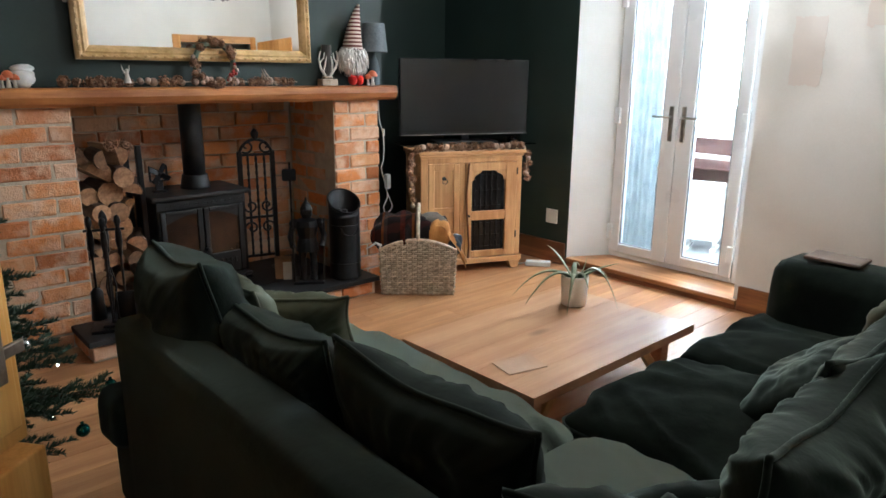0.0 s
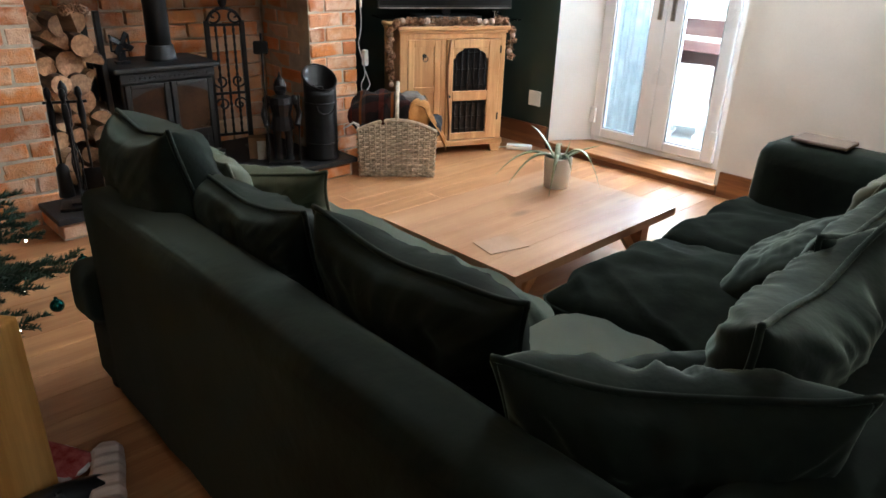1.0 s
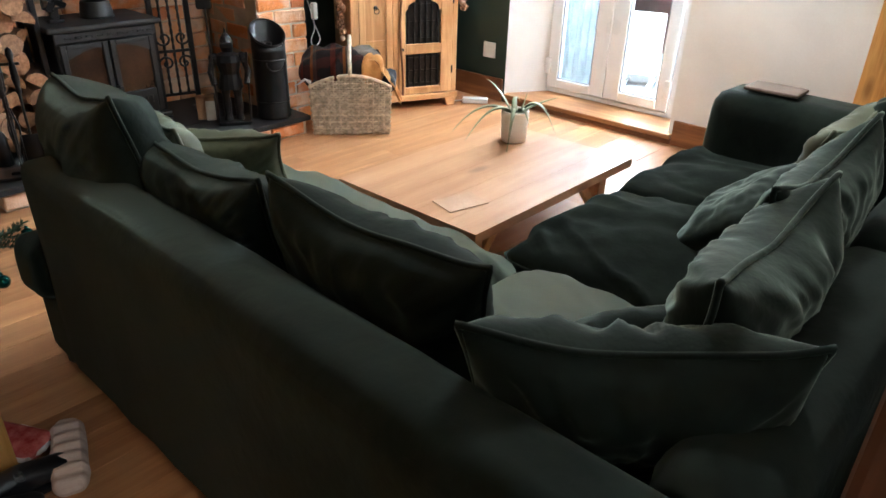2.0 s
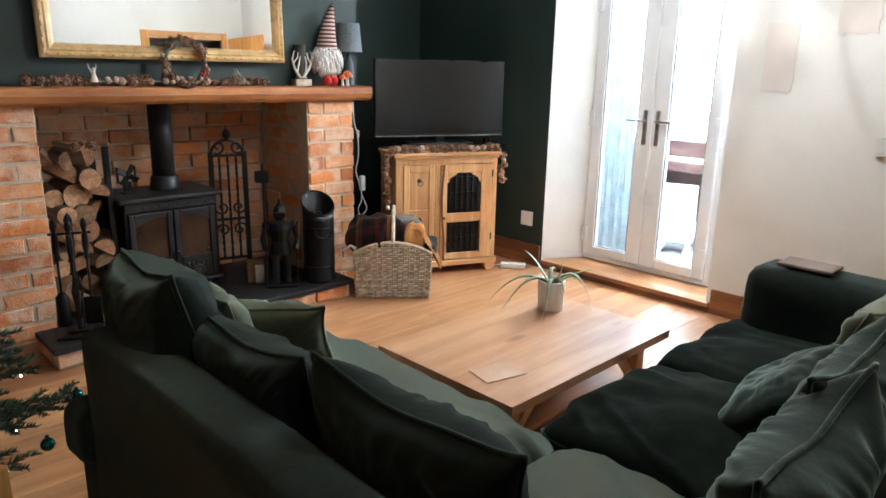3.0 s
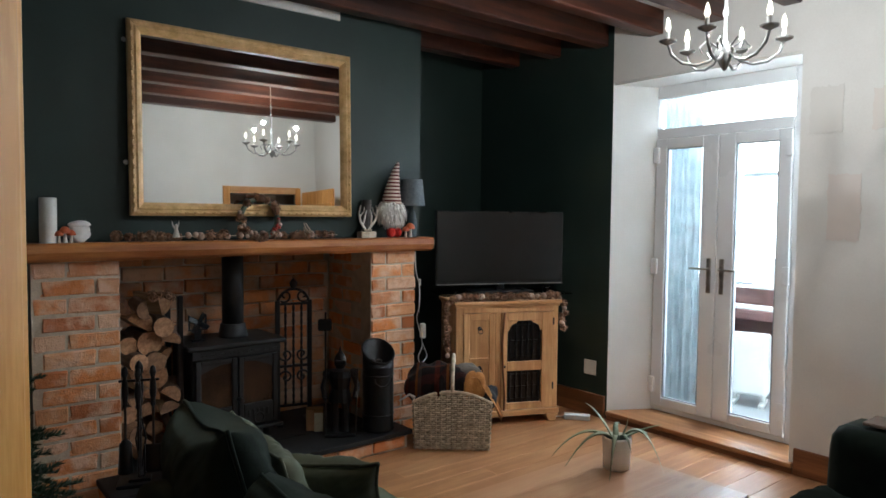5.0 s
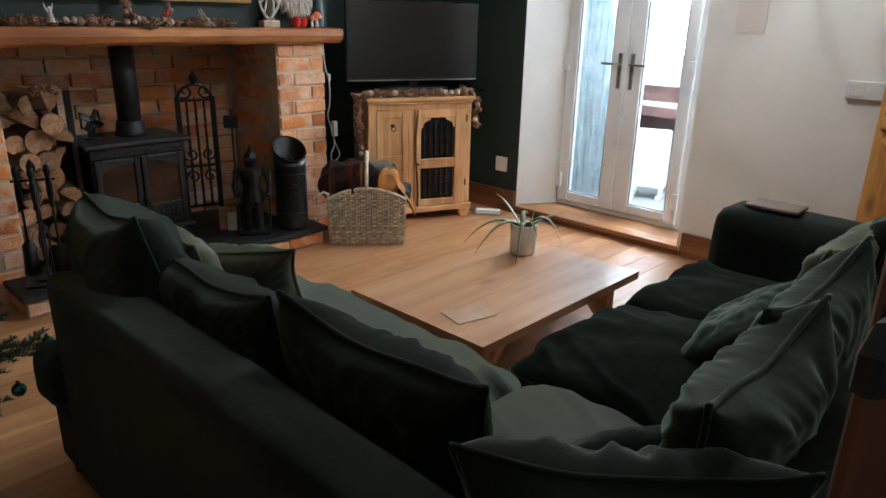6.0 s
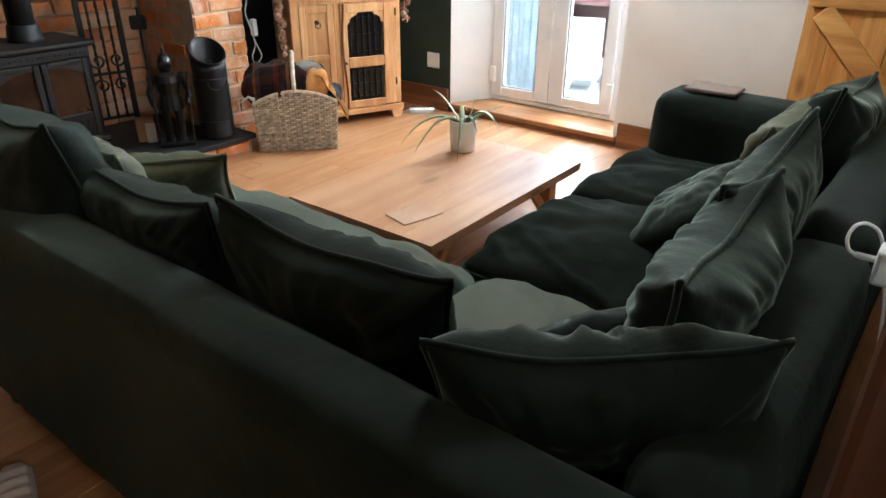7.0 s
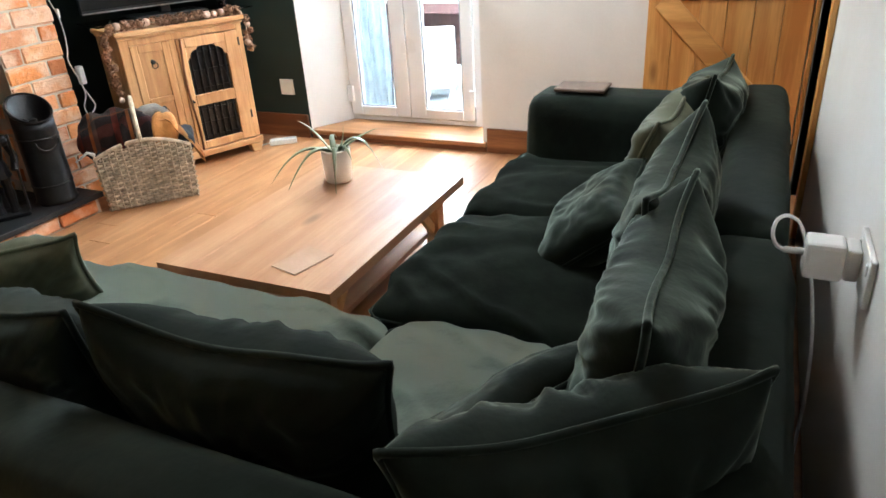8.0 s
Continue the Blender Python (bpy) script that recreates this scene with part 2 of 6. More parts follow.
def thing(name, label, category, m=None, group="", kind=""):
    ob = new(name)
    ob.empty_display_size = 0.1
    if m is not None:
        ob.matrix_world = m
    return tagged(ob, label, category, group, kind)


def single(name, bm, material, label, category, kind="", smooth=False, m=None, group=""):
    ob = new(name, mesh_of(name, bm, material, smooth))
    if m is not None:
        ob.matrix_world = m
    return tagged(ob, label, category, group, kind)


def add_box(bm, lo, hi, bevel=0.0, seg=1, m=None):
    """A box from corner to corner, its edges eased."""
    lo, hi = Vector(lo), Vector(hi)
    r = bmesh.ops.create_cube(bm, size=1)
    vs = r["verts"]
    d = hi - lo
    for v in vs:
        v.co = Vector((lo[k] + (v.co[k] + 0.5) * d[k] for k in range(3)))
    if bevel:
        es = list({e for v in vs for e in v.link_edges})
        r = bmesh.ops.bevel(bm, geom=es, offset=bevel, segments=seg, affect="EDGES", profile=0.5)
        vs = list({v for f in r["faces"] for v in f.verts} | {v for v in vs if v.is_valid})
    if m is not None:
        for v in vs:
            v.co = m @ v.co
    return vs


def boxes(items, bevel=0.004, seg=1):
    bm = bmesh.new()
    for lo, hi in items:
        add_box(bm, lo, hi, bevel, seg)
    return bm


def add_lathe(bm, prof, n=20, m=None, cap=True):
    """A turned shape from (radius, height) pairs."""
    rings = []
    for r, z in prof:
        ring = []
        for k in range(n):
            a = 2 * math.pi * k / n
            co = Vector((r * math.cos(a), r * math.sin(a), z))
            ring.append(bm.verts.new(m @ co if m is not None else co))
        rings.append(ring)
    for a, b in zip(rings, rings[1:]):
        for k in range(n):
            bm.faces.new((a[k], a[(k + 1) % n], b[(k + 1) % n], b[k]))
    if cap:
        bm.faces.new(list(reversed(rings[0])))
        bm.faces.new(rings[-1])


def lathe(prof, n=20, m=None, cap=True):
    bm = bmesh.new()
    add_lathe(bm, prof, n, m, cap)
    return bm


def add_tube(bm, pts, radius, n=8, closed=False, taper=None):
    """A round bar swept along points."""
    pts = [Vector(p) for p in pts]
    rings, side = [], None
    for k, p in enumerate(pts):
        if closed:
            d = pts[(k + 1) % len(pts)] - pts[k - 1]
        else:
            d = pts[min(k + 1, len(pts) - 1)] - pts[max(k - 1, 0)]
        d.normalize()
        if side is None:
            side = d.cross(Vector((0, 0, 1)) if abs(d.z) < 0.9 else Vector((1, 0, 0))).normalized()
        side = (side - d * side.dot(d)).normalized()
        up = d.cross(side)
        r = radius if taper is None else radius + (taper - radius) * k / (len(pts) - 1)
        rings.append([bm.verts.new(p + r * (side * math.cos(2 * math.pi * j / n) + up * math.sin(2 * math.pi * j / n))) for j in range(n)])
    pairs = list(zip(rings, rings[1:])) + ([(rings[-1], rings[0])] if closed else [])
    for a, b in pairs:
        for j in range(n):
            bm.faces.new((a[j], a[(j + 1) % n], b[(j + 1) % n], b[j]))
    if not closed:
        bm.faces.new(list(reversed(rings[0])))
        bm.faces.new(rings[-1])


def eased(pts, n=6):
    """A smooth curve through the points."""
    P = [Vector(p) for p in pts]
    P = [P[0] * 2 - P[1]] + P + [P[-1] * 2 - P[-2]]
    out = []
    for a, b, c, d in zip(P, P[1:], P[2:], P[3:]):
        for k in range(n):
            t = k / n
            out.append(0.5 * ((2 * b) + (c - a) * t + (2 * a - 5 * b + 4 * c - d) * t * t + (3 * b - a - 3 * c + d) * t ** 3))
    return out + [P[-2]]


def tube(pts, radius, n=8, closed=False, taper=None):
    bm = bmesh.new()
    add_tube(bm, pts, radius, n, closed, taper)
    return bm


def add_ball(bm, c, r, sub=2, squash=(1, 1, 1), rough=0.0):
    res = bmesh.ops.create_icosphere(bm, subdivisions=sub, radius=1)
    for v in res["verts"]:
        k = 1 + (rough * noise.noise(v.co * 2.3 + Vector(c) * 31) if rough else 0)
        v.co = Vector(c) + Vector((v.co.x * r * squash[0], v.co.y * r * squash[1], v.co.z * r * squash[2])) * k


def arc(cx, cy, r, a0, a1, n, plane="xz", off=0.0):
    out = []
    for k in range(n + 1):
        a = radians(a0 + (a1 - a0) * k / n)
        u, v = cx + r * math.cos(a), cy + r * math.sin(a)
        out.append({"xz": (u, off, v), "yz": (off, u, v), "xy": (u, v, off)}[plane])
    return out


def soft_box(lo, hi, r=0.05, puff=0.02, nx=10, ny=10, nz=4, wrinkle=0.006, seed=0.0):
    """An upholstered block: rounded, slightly crowned, with soft creases."""
    lo, hi = Vector(lo), Vector(hi)
    c, hs = (lo + hi) / 2, (hi - lo) / 2
    bm = bmesh.new()
    bmesh.ops.create_cube(bm, size=2)
    n = max(nx, ny, nz)
    bmesh.ops.subdivide_edges(bm, edges=bm.edges[:], cuts=n, use_grid_fill=True)
    for v in bm.verts:
        q = Vector((v.co.x * hs.x, v.co.y * hs.y, v.co.z * hs.z))
        inner = Vector([max(-hs[k] + r, min(hs[k] - r, q[k])) for k in range(3)])
        d = q - inner
        if d.length > 1e-9:
            q = inner + d.normalized() * min(r, d.length) if d.length > r else q
        u = Vector((q.x / hs.x, q.y / hs.y, q.z / hs.z))
        f = [(1 - min(1, abs(u[k])) ** 2.0) for k in range(3)]
        q.z += puff * math.copysign(1, q.z) * f[0] * f[1] * abs(u.z)
        q.x += 0.4 * puff * math.copysign(1, q.x) * f[1] * f[2] * abs(u.x)
        q.y += 0.4 * puff * math.copysign(1, q.y) * f[0] * f[2] * abs(u.y)
        w = noise.noise(Vector((q.x * 5 + seed, q.y * 5, q.z * 5))) + 0.5 * noise.noise(Vector((q.x * 13, q.y * 13 + seed, q.z * 9)))
        w += 0.8 * (abs(noise.noise(Vector((q.x * 7 + 2 * q.y + seed, q.y * 3, 0.5)))) - 0.25)
        w += 1.5 * max(0.0, 0.16 - abs(noise.noise(Vector((q.x * 4 + seed, q.y * 4 - 3 * q.x, 7.5))))) / 0.16 * (0.9 + abs(u.x) ** 3 + abs(u.y) ** 3) * 0.5
        q += d.normalized() * w * wrinkle if d.length > 1e-9 else Vector((0, 0, w * wrinkle))
        v.co = c + q
    return bm


def wall_with_holes(axis, at, thick, a0, a1, z0, z1, holes):
    """A wall slab across an axis, cut through by rectangular openings (a, b, bottom, top)."""
    us = sorted({a0, a1, *(h[0] for h in holes), *(h[1] for h in holes)})
    zs = sorted({z0, z1, *(h[2] for h in holes), *(h[3] for h in holes)})
    bm = bmesh.new()
    keep = {}
    for i in range(len(us) - 1):
        for j in range(len(zs) - 1):
            u, z = (us[i] + us[i + 1]) / 2, (zs[j] + zs[j + 1]) / 2
            keep[i, j] = not any(h[0] < u < h[1] and h[2] < z < h[3] for h in holes)

    def P(u, z, d):
        return (at + d, u, z) if axis == "x" else (u, at + d, z)

    def quad(*cs):
        bm.faces.new([bm.verts.new(c) for c in cs])
    for (i, j), k in keep.items():
        if not k:
            continue
        u0, u1, w0, w1 = us[i], us[i + 1], zs[j], zs[j + 1]
        for d in (0, thick):
            quad(P(u0, w0, d), P(u1, w0, d), P(u1, w1, d), P(u0, w1, d))
        for di, dj, e0, e1 in ((-1, 0, (u0, w0), (u0, w1)), (1, 0, (u1, w0), (u1, w1)), (0, -1, (u0, w0), (u1, w0)), (0, 1, (u0, w1), (u1, w1))):
            if not keep.get((i + di, j + dj), False):
                quad(P(*e0, 0), P(*e1, 0), P(*e1, thick), P(*e0, thick))
    bmesh.ops.remove_doubles(bm, verts=bm.verts[:], dist=1e-5)
    return bm


# ---------------------------------------------------------------- plan
XE, YS, ZC = 1.204, -3.60, 2.75      # east wall, south wall, ceiling
XW, YA = -4.5, 0.70                  # west wall, back of the alcove
C = 0.086                            # a brick course
DX = 1.484                           # plane of the glazed doors


def structure(name, bm, material, label, category):
    return single(name, bm, material, label, category, kind="structure")


# floor: a dark bed with boards laid on it
floor = structure("floor", boxes([((XW - 0.2, YS - 1.8, -0.2), (XE + 0.02, YA + 0.2, -0.022))], 0), SKIRT_WOOD,
                  "orange pine floorboards with dark joints and knots", "floor")

# east wall, green in the alcove and white beyond the recess
structure("wall_east", wall_with_holes("x", XE, 0.42, -0.648, YA + 0.2, 0, ZC, []), GREEN_WALL, "dark green painted wall beside the glazed doors", "wall")
bm = wall_with_holes("x", XE, 0.30, YS - 0.3, -0.648, 0, ZC, [(-1.905, -0.648, 0, 2.34)])
structure("wall_east_white", bm, WHITE_WALL, "white painted wall round the glazed door recess", "wall")
# splayed reveal and soffit of the recess
bm = bmesh.new()
add_box(bm, (XE + 0.001, -0.652, 0.0), (XE + 0.29, -0.640, 2.34))
for v in bm.verts:
    if v.co.x > XE + 0.1:
        v.co.y -= 0.17
structure("trim_reveal_north", bm, WHITE_WALL, "white plastered side of the door recess", "wall")
bm = bmesh.new()
add_box(bm, (XE + 0.002, -1.93, 2.325), (XE + 0.29, -0.66, 2.338))
structure("trim_soffit", bm, WHITE_WALL, "white plastered top of the door recess", "wall")
structure("window_sill_plank", boxes([((XE - 0.03, -1.93, 0.032), (DX + 0.05, -0.66, 0.062))], 0.006, 2), wood("sill_wood", (0.27, 0.115, 0.042), (0.52, 0.27, 0.115), "y", 0.35),
          "varnished wooden step board under the glazed doors", "step")
structure("trim_step_riser", boxes([((XE - 0.018, -1.93, 0.0), (XE + 0.01, -0.66, 0.032))], 0.002), SKIRT_WOOD, "brown wooden riser under the step board", "trim")

# chimney breast over the mantel, alcove, south and west walls
structure("wall_north", wall_with_holes("y", 0.035, 0.30, -4.5, 0.055, 1.20, ZC, []), GREEN_WALL, "dark green painted chimney breast", "wall")
structure("wall_north_side", wall_with_holes("x", 0.025, 0.03, 0.302, YA, 0, ZC, []), GREEN_WALL, "dark green side of the chimney breast", "wall")
structure("wall_alcove", wall_with_holes("y", YA, 0.2, 0.02, XE, 0, ZC, []), GREEN_WALL, "dark green back of the alcove", "wall")
structure("wall_north_west", wall_with_holes("y", 0.02, 0.28, -4.5, -2.2, 0, 1.20, []), GREEN_WALL, "dark green wall beside the fireplace", "wall")
structure("trim_wall_top", boxes([((-4.4, 0.019, 2.582), (-0.56, 0.033, 2.64))], 0.003), WHITE_WALL, "white strip along the top of the green wall", "trim")
structure("wall_south", wall_with_holes("y", YS - 0.26, 0.26, -4.5, XE + 0.3, 0, ZC, [(-3.25, -2.27, 0, 1.98), (0.17, 0.93, 0, 1.82)]), WHITE_WALL,
          "white painted wall behind the sofa with two doorways", "wall")
structure("wall_west", wall_with_holes("x", XW - 0.2, 0.2, YS - 0.3, 0.3, 0, ZC, []), WHITE_WALL, "plain white painted wall", "wall")
bm = boxes([((XW - 0.2, YS - 0.26, ZC), (XE + 0.42, YA + 0.2, ZC + 0.15))], 0)
structure("ceiling", bm, WHITE_WALL, "white plaster ceiling between dark beams", "ceiling")
# hall behind the camera and the passage behind the far doorway
structure("wall_hall", boxes([((-4.4, -5.2, 0), (-1.2, -5.1, ZC)), ((-4.5, -5.1, 0), (-4.4, YS - 0.262, ZC)), ((-1.3, -5.1, 0), (-1.2, YS - 0.262, ZC)),
                              ((-4.5, -5.2, ZC), (-1.2, YS - 0.262, ZC + 0.1))], 0), WHITE_WALL, "plain white hall behind the doorway", "wall")
structure("wall_passage", boxes([((-0.2, -5.2, 0), (1.5, -5.1, ZC)), ((-0.3, -5.2, 0), (-0.2, YS - 0.262, ZC)), ((1.4, -5.1, 0), (1.5, YS - 0.302, ZC)),
                                 ((-0.3, -5.2, ZC), (1.5, YS - 0.302, ZC + 0.1))], 0), WHITE_WALL, "plain passage behind the far doorway", "wall")

for k in range(9):
    y = 0.255 - 0.43 * k
    bm = boxes([((XW if y < -0.12 else 0.06, y - 0.0, ZC - 0.15), (XE - 0.003, y + 0.105, ZC + 0.01))], 0.006)
    structure("trim_beam_%d" % (k + 1), bm, BEAM, "dark stained wooden ceiling beam", "beam")

for nm, lo, hi, lab in (("baseboard_alcove", (XE - 0.022, -0.64, 0), (XE - 0.001, YA, 0.16), "brown wooden skirting board"),
                        ("baseboard_east", (XE - 0.022, YS, 0), (XE - 0.001, -1.935, 0.15), "brown wooden skirting board")):
    structure(nm, boxes([(lo, hi)], 0.006, 2), SKIRT_WOOD, lab, "skirting board")
structure("baseboard_south", boxes([((-2.2, YS + 0.001, 0), (0.18, YS + 0.02, 0.15))], 0.006, 2), SKIRT_WOOD, "brown wooden skirting board", "skirting board")

# paint samples on the white wall
for y0, y1, z0, z1, col in ((-2.12, -1.955, 1.88, 2.13, (0.66, 0.63, 0.57)), (-2.22, -2.06, 1.31, 1.66, (0.74, 0.62, 0.55)),
                            (-2.43, -2.26, 1.88, 2.09, (0.70, 0.60, 0.52)), (-2.58, -2.40, 1.60, 1.82, (0.70, 0.56, 0.47))):
    bm = bmesh.new()
    n = 14
    ring = []
    for k in range(4 * n):
        s, u = divmod(k, n)
        f = u / n
        a, b = ((f, 0), (1, f), (1 - f, 1), (0, 1 - f))[s]
        j = 0.012 * noise.noise(Vector((k * 0.6, y0 * 9, z0 * 7)))
        ring.append((XE - 0.004, y0 + (y1 - y0) * a + j, z0 + (z1 - z0) * b + j * 1.4))
    bm.faces.new([bm.verts.new(c) for c in ring])
    r = bmesh.ops.extrude_face_region(bm, geom=bm.faces[:])
    for v in [g for g in r["geom"] if isinstance(g, bmesh.types.BMVert)]:
        v.co.x = XE - 0.0005
    col = [0.45 * c + 0.55 * w for c, w in zip(col, (0.80, 0.775, 0.735))]
    pm = surface("paint_sample", [c * 0.97 for c in col], col, rough=0.7, scale=8, bump=0.05)
    structure("trim_paint_patch", bm, pm, "brushed test patch of beige paint on the white wall", "paint patch")


# ---------------------------------------------------------------- glazed doors
def glazed_doors():
    d = thing("door_1", "white double glazed doors with a top light, closed", "door", kind="structure")
    y0, y1 = -1.805, -0.765
    z0, zt, z1 = 0.064, 1.995, 2.325
    part("door_frame", boxes([((DX, y1 - 0.055, z0), (DX + 0.07, y1, z1)), ((DX, y0, z0), (DX + 0.07, y0 + 0.055, z1)),
                              ((DX, y0 + 0.055, z1 - 0.085), (DX + 0.07, y1 - 0.055, z1)), ((DX, y0 + 0.055, zt - 0.03), (DX + 0.07, y1 - 0.055, zt + 0.04)),
                              ((DX, y0 + 0.055, z0), (DX + 0.07, y1 - 0.055, z0 + 0.035))], 0.006, 2), WHITE_PLASTIC, d)
    ob = part("pane", boxes([((DX + 0.03, y0 + 0.055, zt + 0.04), (DX + 0.036, y1 - 0.055, z1 - 0.085))], 0), GLASS, d)
    ob.visible_shadow = False
    ym = (y0 + y1) / 2
    for a, b, hy, sgn in ((ym + 0.002, y1 - 0.058, ym + 0.045, 1), (y0 + 0.058, ym - 0.002, ym - 0.045, -1)):
        sa, sb = (0.108, 0.082) if sgn > 0 else (0.078, 0.110)      # stiles: the meeting ones are wider
        c, e, zl, zg, zh = a + sa, b - sb, z0 + 0.037, 0.165, zt - 0.10
        leaf = part("leaf", boxes([((DX - 0.014, a, zl), (DX + 0.05, c, zt - 0.033)), ((DX - 0.014, e, zl), (DX + 0.05, b, zt - 0.033)),
                                   ((DX - 0.014, c, zl), (DX + 0.05, e, zg)), ((DX - 0.014, c, zh), (DX + 0.05, e, zt - 0.033))], 0.006, 2), WHITE_PLASTIC, d)
        g = part("pane", boxes([((DX + 0.012, c, zg), (DX + 0.018, e, zh))], 0), GLASS, leaf)
        g.visible_shadow = False
        gk = 0.008
        part("gasket", boxes([((DX - 0.004, c, zg), (DX + 0.012, c + gk, zh)), ((DX - 0.004, e - gk, zg), (DX + 0.012, e, zh)),
                              ((DX - 0.004, c + gk, zg), (DX + 0.012, e - gk, zg + gk)), ((DX - 0.004, c + gk, zh - gk), (DX + 0.012, e - gk, zh))], 0), GASKET, leaf)
        bm = boxes([((DX - 0.024, hy - 0.016, 0.93), (DX - 0.013, hy + 0.016, 1.16))], 0.006, 2)
        add_tube(bm, [(DX - 0.02, hy, 1.09), (DX - 0.055, hy, 1.09), (DX - 0.06, hy + sgn * 0.02, 1.09), (DX - 0.06, hy + sgn * 0.115, 1.088)], 0.008, 8)
        part("door_handle", bm, STEEL, leaf, "brushed metal lever handle")
        for z in (0.25, 1.08, 1.85):
            yy = b - 0.01 if sgn > 0 else a + 0.01
            part("hinge", boxes([((DX - 0.034, yy - 0.022, z - 0.055), (DX - 0.012, yy + 0.022, z + 0.055))], 0.006, 2), WHITE_PLASTIC, leaf)
    return d


GASKET = surface("grey_gasket", (0.26, 0.28, 0.30), (0.34, 0.36, 0.38), rough=0.5, bump=0)
STEEL = surface("brushed_steel", (0.32, 0.31, 0.29), (0.5, 0.49, 0.46), rough=0.32, scale=30, bump=0.05, metal=0.9)
glazed_doors()


# ---------------------------------------------------------------- sofa
def sofa():
    s = thing("corner_sofa", "large dark green velvet corner sofa with loose seat cushions", "sofa")
    part("base", boxes([((-2.185, -3.48, 0.05), (-1.31, -1.53, 0.27))], 0.03, 3), VELVET_SHADED, s, smooth=True)
    part("base", boxes([((-1.309, -3.48, 0.05), (0.24, -2.57, 0.27))], 0.03, 3), VELVET_SHADED, s, smooth=True)
    part("backrest", soft_box((-2.195, -3.50, 0.06), (-2.035, -1.66, 0.70), 0.045, 0.012, 16, 16, 8, 0.004, 3), VELVET_SHADED, s, smooth=True)
    part("backrest", soft_box((-1.11, -3.50, 0.06), (0.26, -3.33, 0.70), 0.05, 0.012, 16, 8, 8, 0.004, 5), VELVET_SHADED, s, smooth=True)
    part("backrest", soft_box((-2.034, -3.50, 0.06), (-1.112, -3.33, 0.695), 0.05, 0.012, 16, 8, 8, 0.004, 6), VELVET_SHADED, s, smooth=True)
    part("armrest", soft_box((0.01, -3.329, 0.06), (0.26, -2.555, 0.655), 0.06, 0.012, 10, 14, 8, 0.004, 8), VELVET_SHADED, s, smooth=True)
    for lo, hi, sd in (((-2.03, -2.615, 0.265), (-1.275, -1.49, 0.43), 1), ((-2.03, -3.325, 0.265), (-1.275, -2.625, 0.43), 12),
                       ((-1.27, -3.325, 0.265), (-0.595, -2.525, 0.425), 23), ((-0.59, -3.325, 0.265), (0.006, -2.525, 0.425), 34)):
        # lit copy on the long and corner seats, dim copy on the others
        c = part("seat_cushion", soft_box(lo, hi, 0.055, 0.05, 44, 44, 44, 0.012, sd), VELVET_LIT if lo[0] < -1.5 else VELVET_DIM, s, smooth=True)
        z = (lo[2] + hi[2]) / 2 + 0.045
        a, b = lo[0] + 0.004, hi[0] - 0.004
        e, f = lo[1] + 0.004, hi[1] - 0.004
        q = 0.03
        part("piping", tube([(a, e + q, z), (a, f - q, z), (a + q, f, z), (b - q, f, z), (b, f - q, z), (b, e + q, z), (b - q, e, z), (a + q, e, z)], 0.006, 6, True), VELVET, c, "corded edge", smooth=True)
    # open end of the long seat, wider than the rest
    part("seat_end", soft_box((-2.215, -1.665, 0.262), (-2.025, -1.50, 0.432), 0.045, 0.01, 10, 10, 8, 0.003, 55), VELVET_SHADED, s, smooth=True)
    for x, y in ((-2.14, -1.58), (-1.36, -1.58), (-2.14, -3.42), (-1.36, -2.62), (0.18, -2.62), (0.18, -3.42)):
        part("foot", lathe([(0.022, 0.0), (0.028, 0.01), (0.03, 0.055)], 12, Matrix.Translation((x, y, 0))), BLACK_PLASTIC, s)
    return s


sofa()


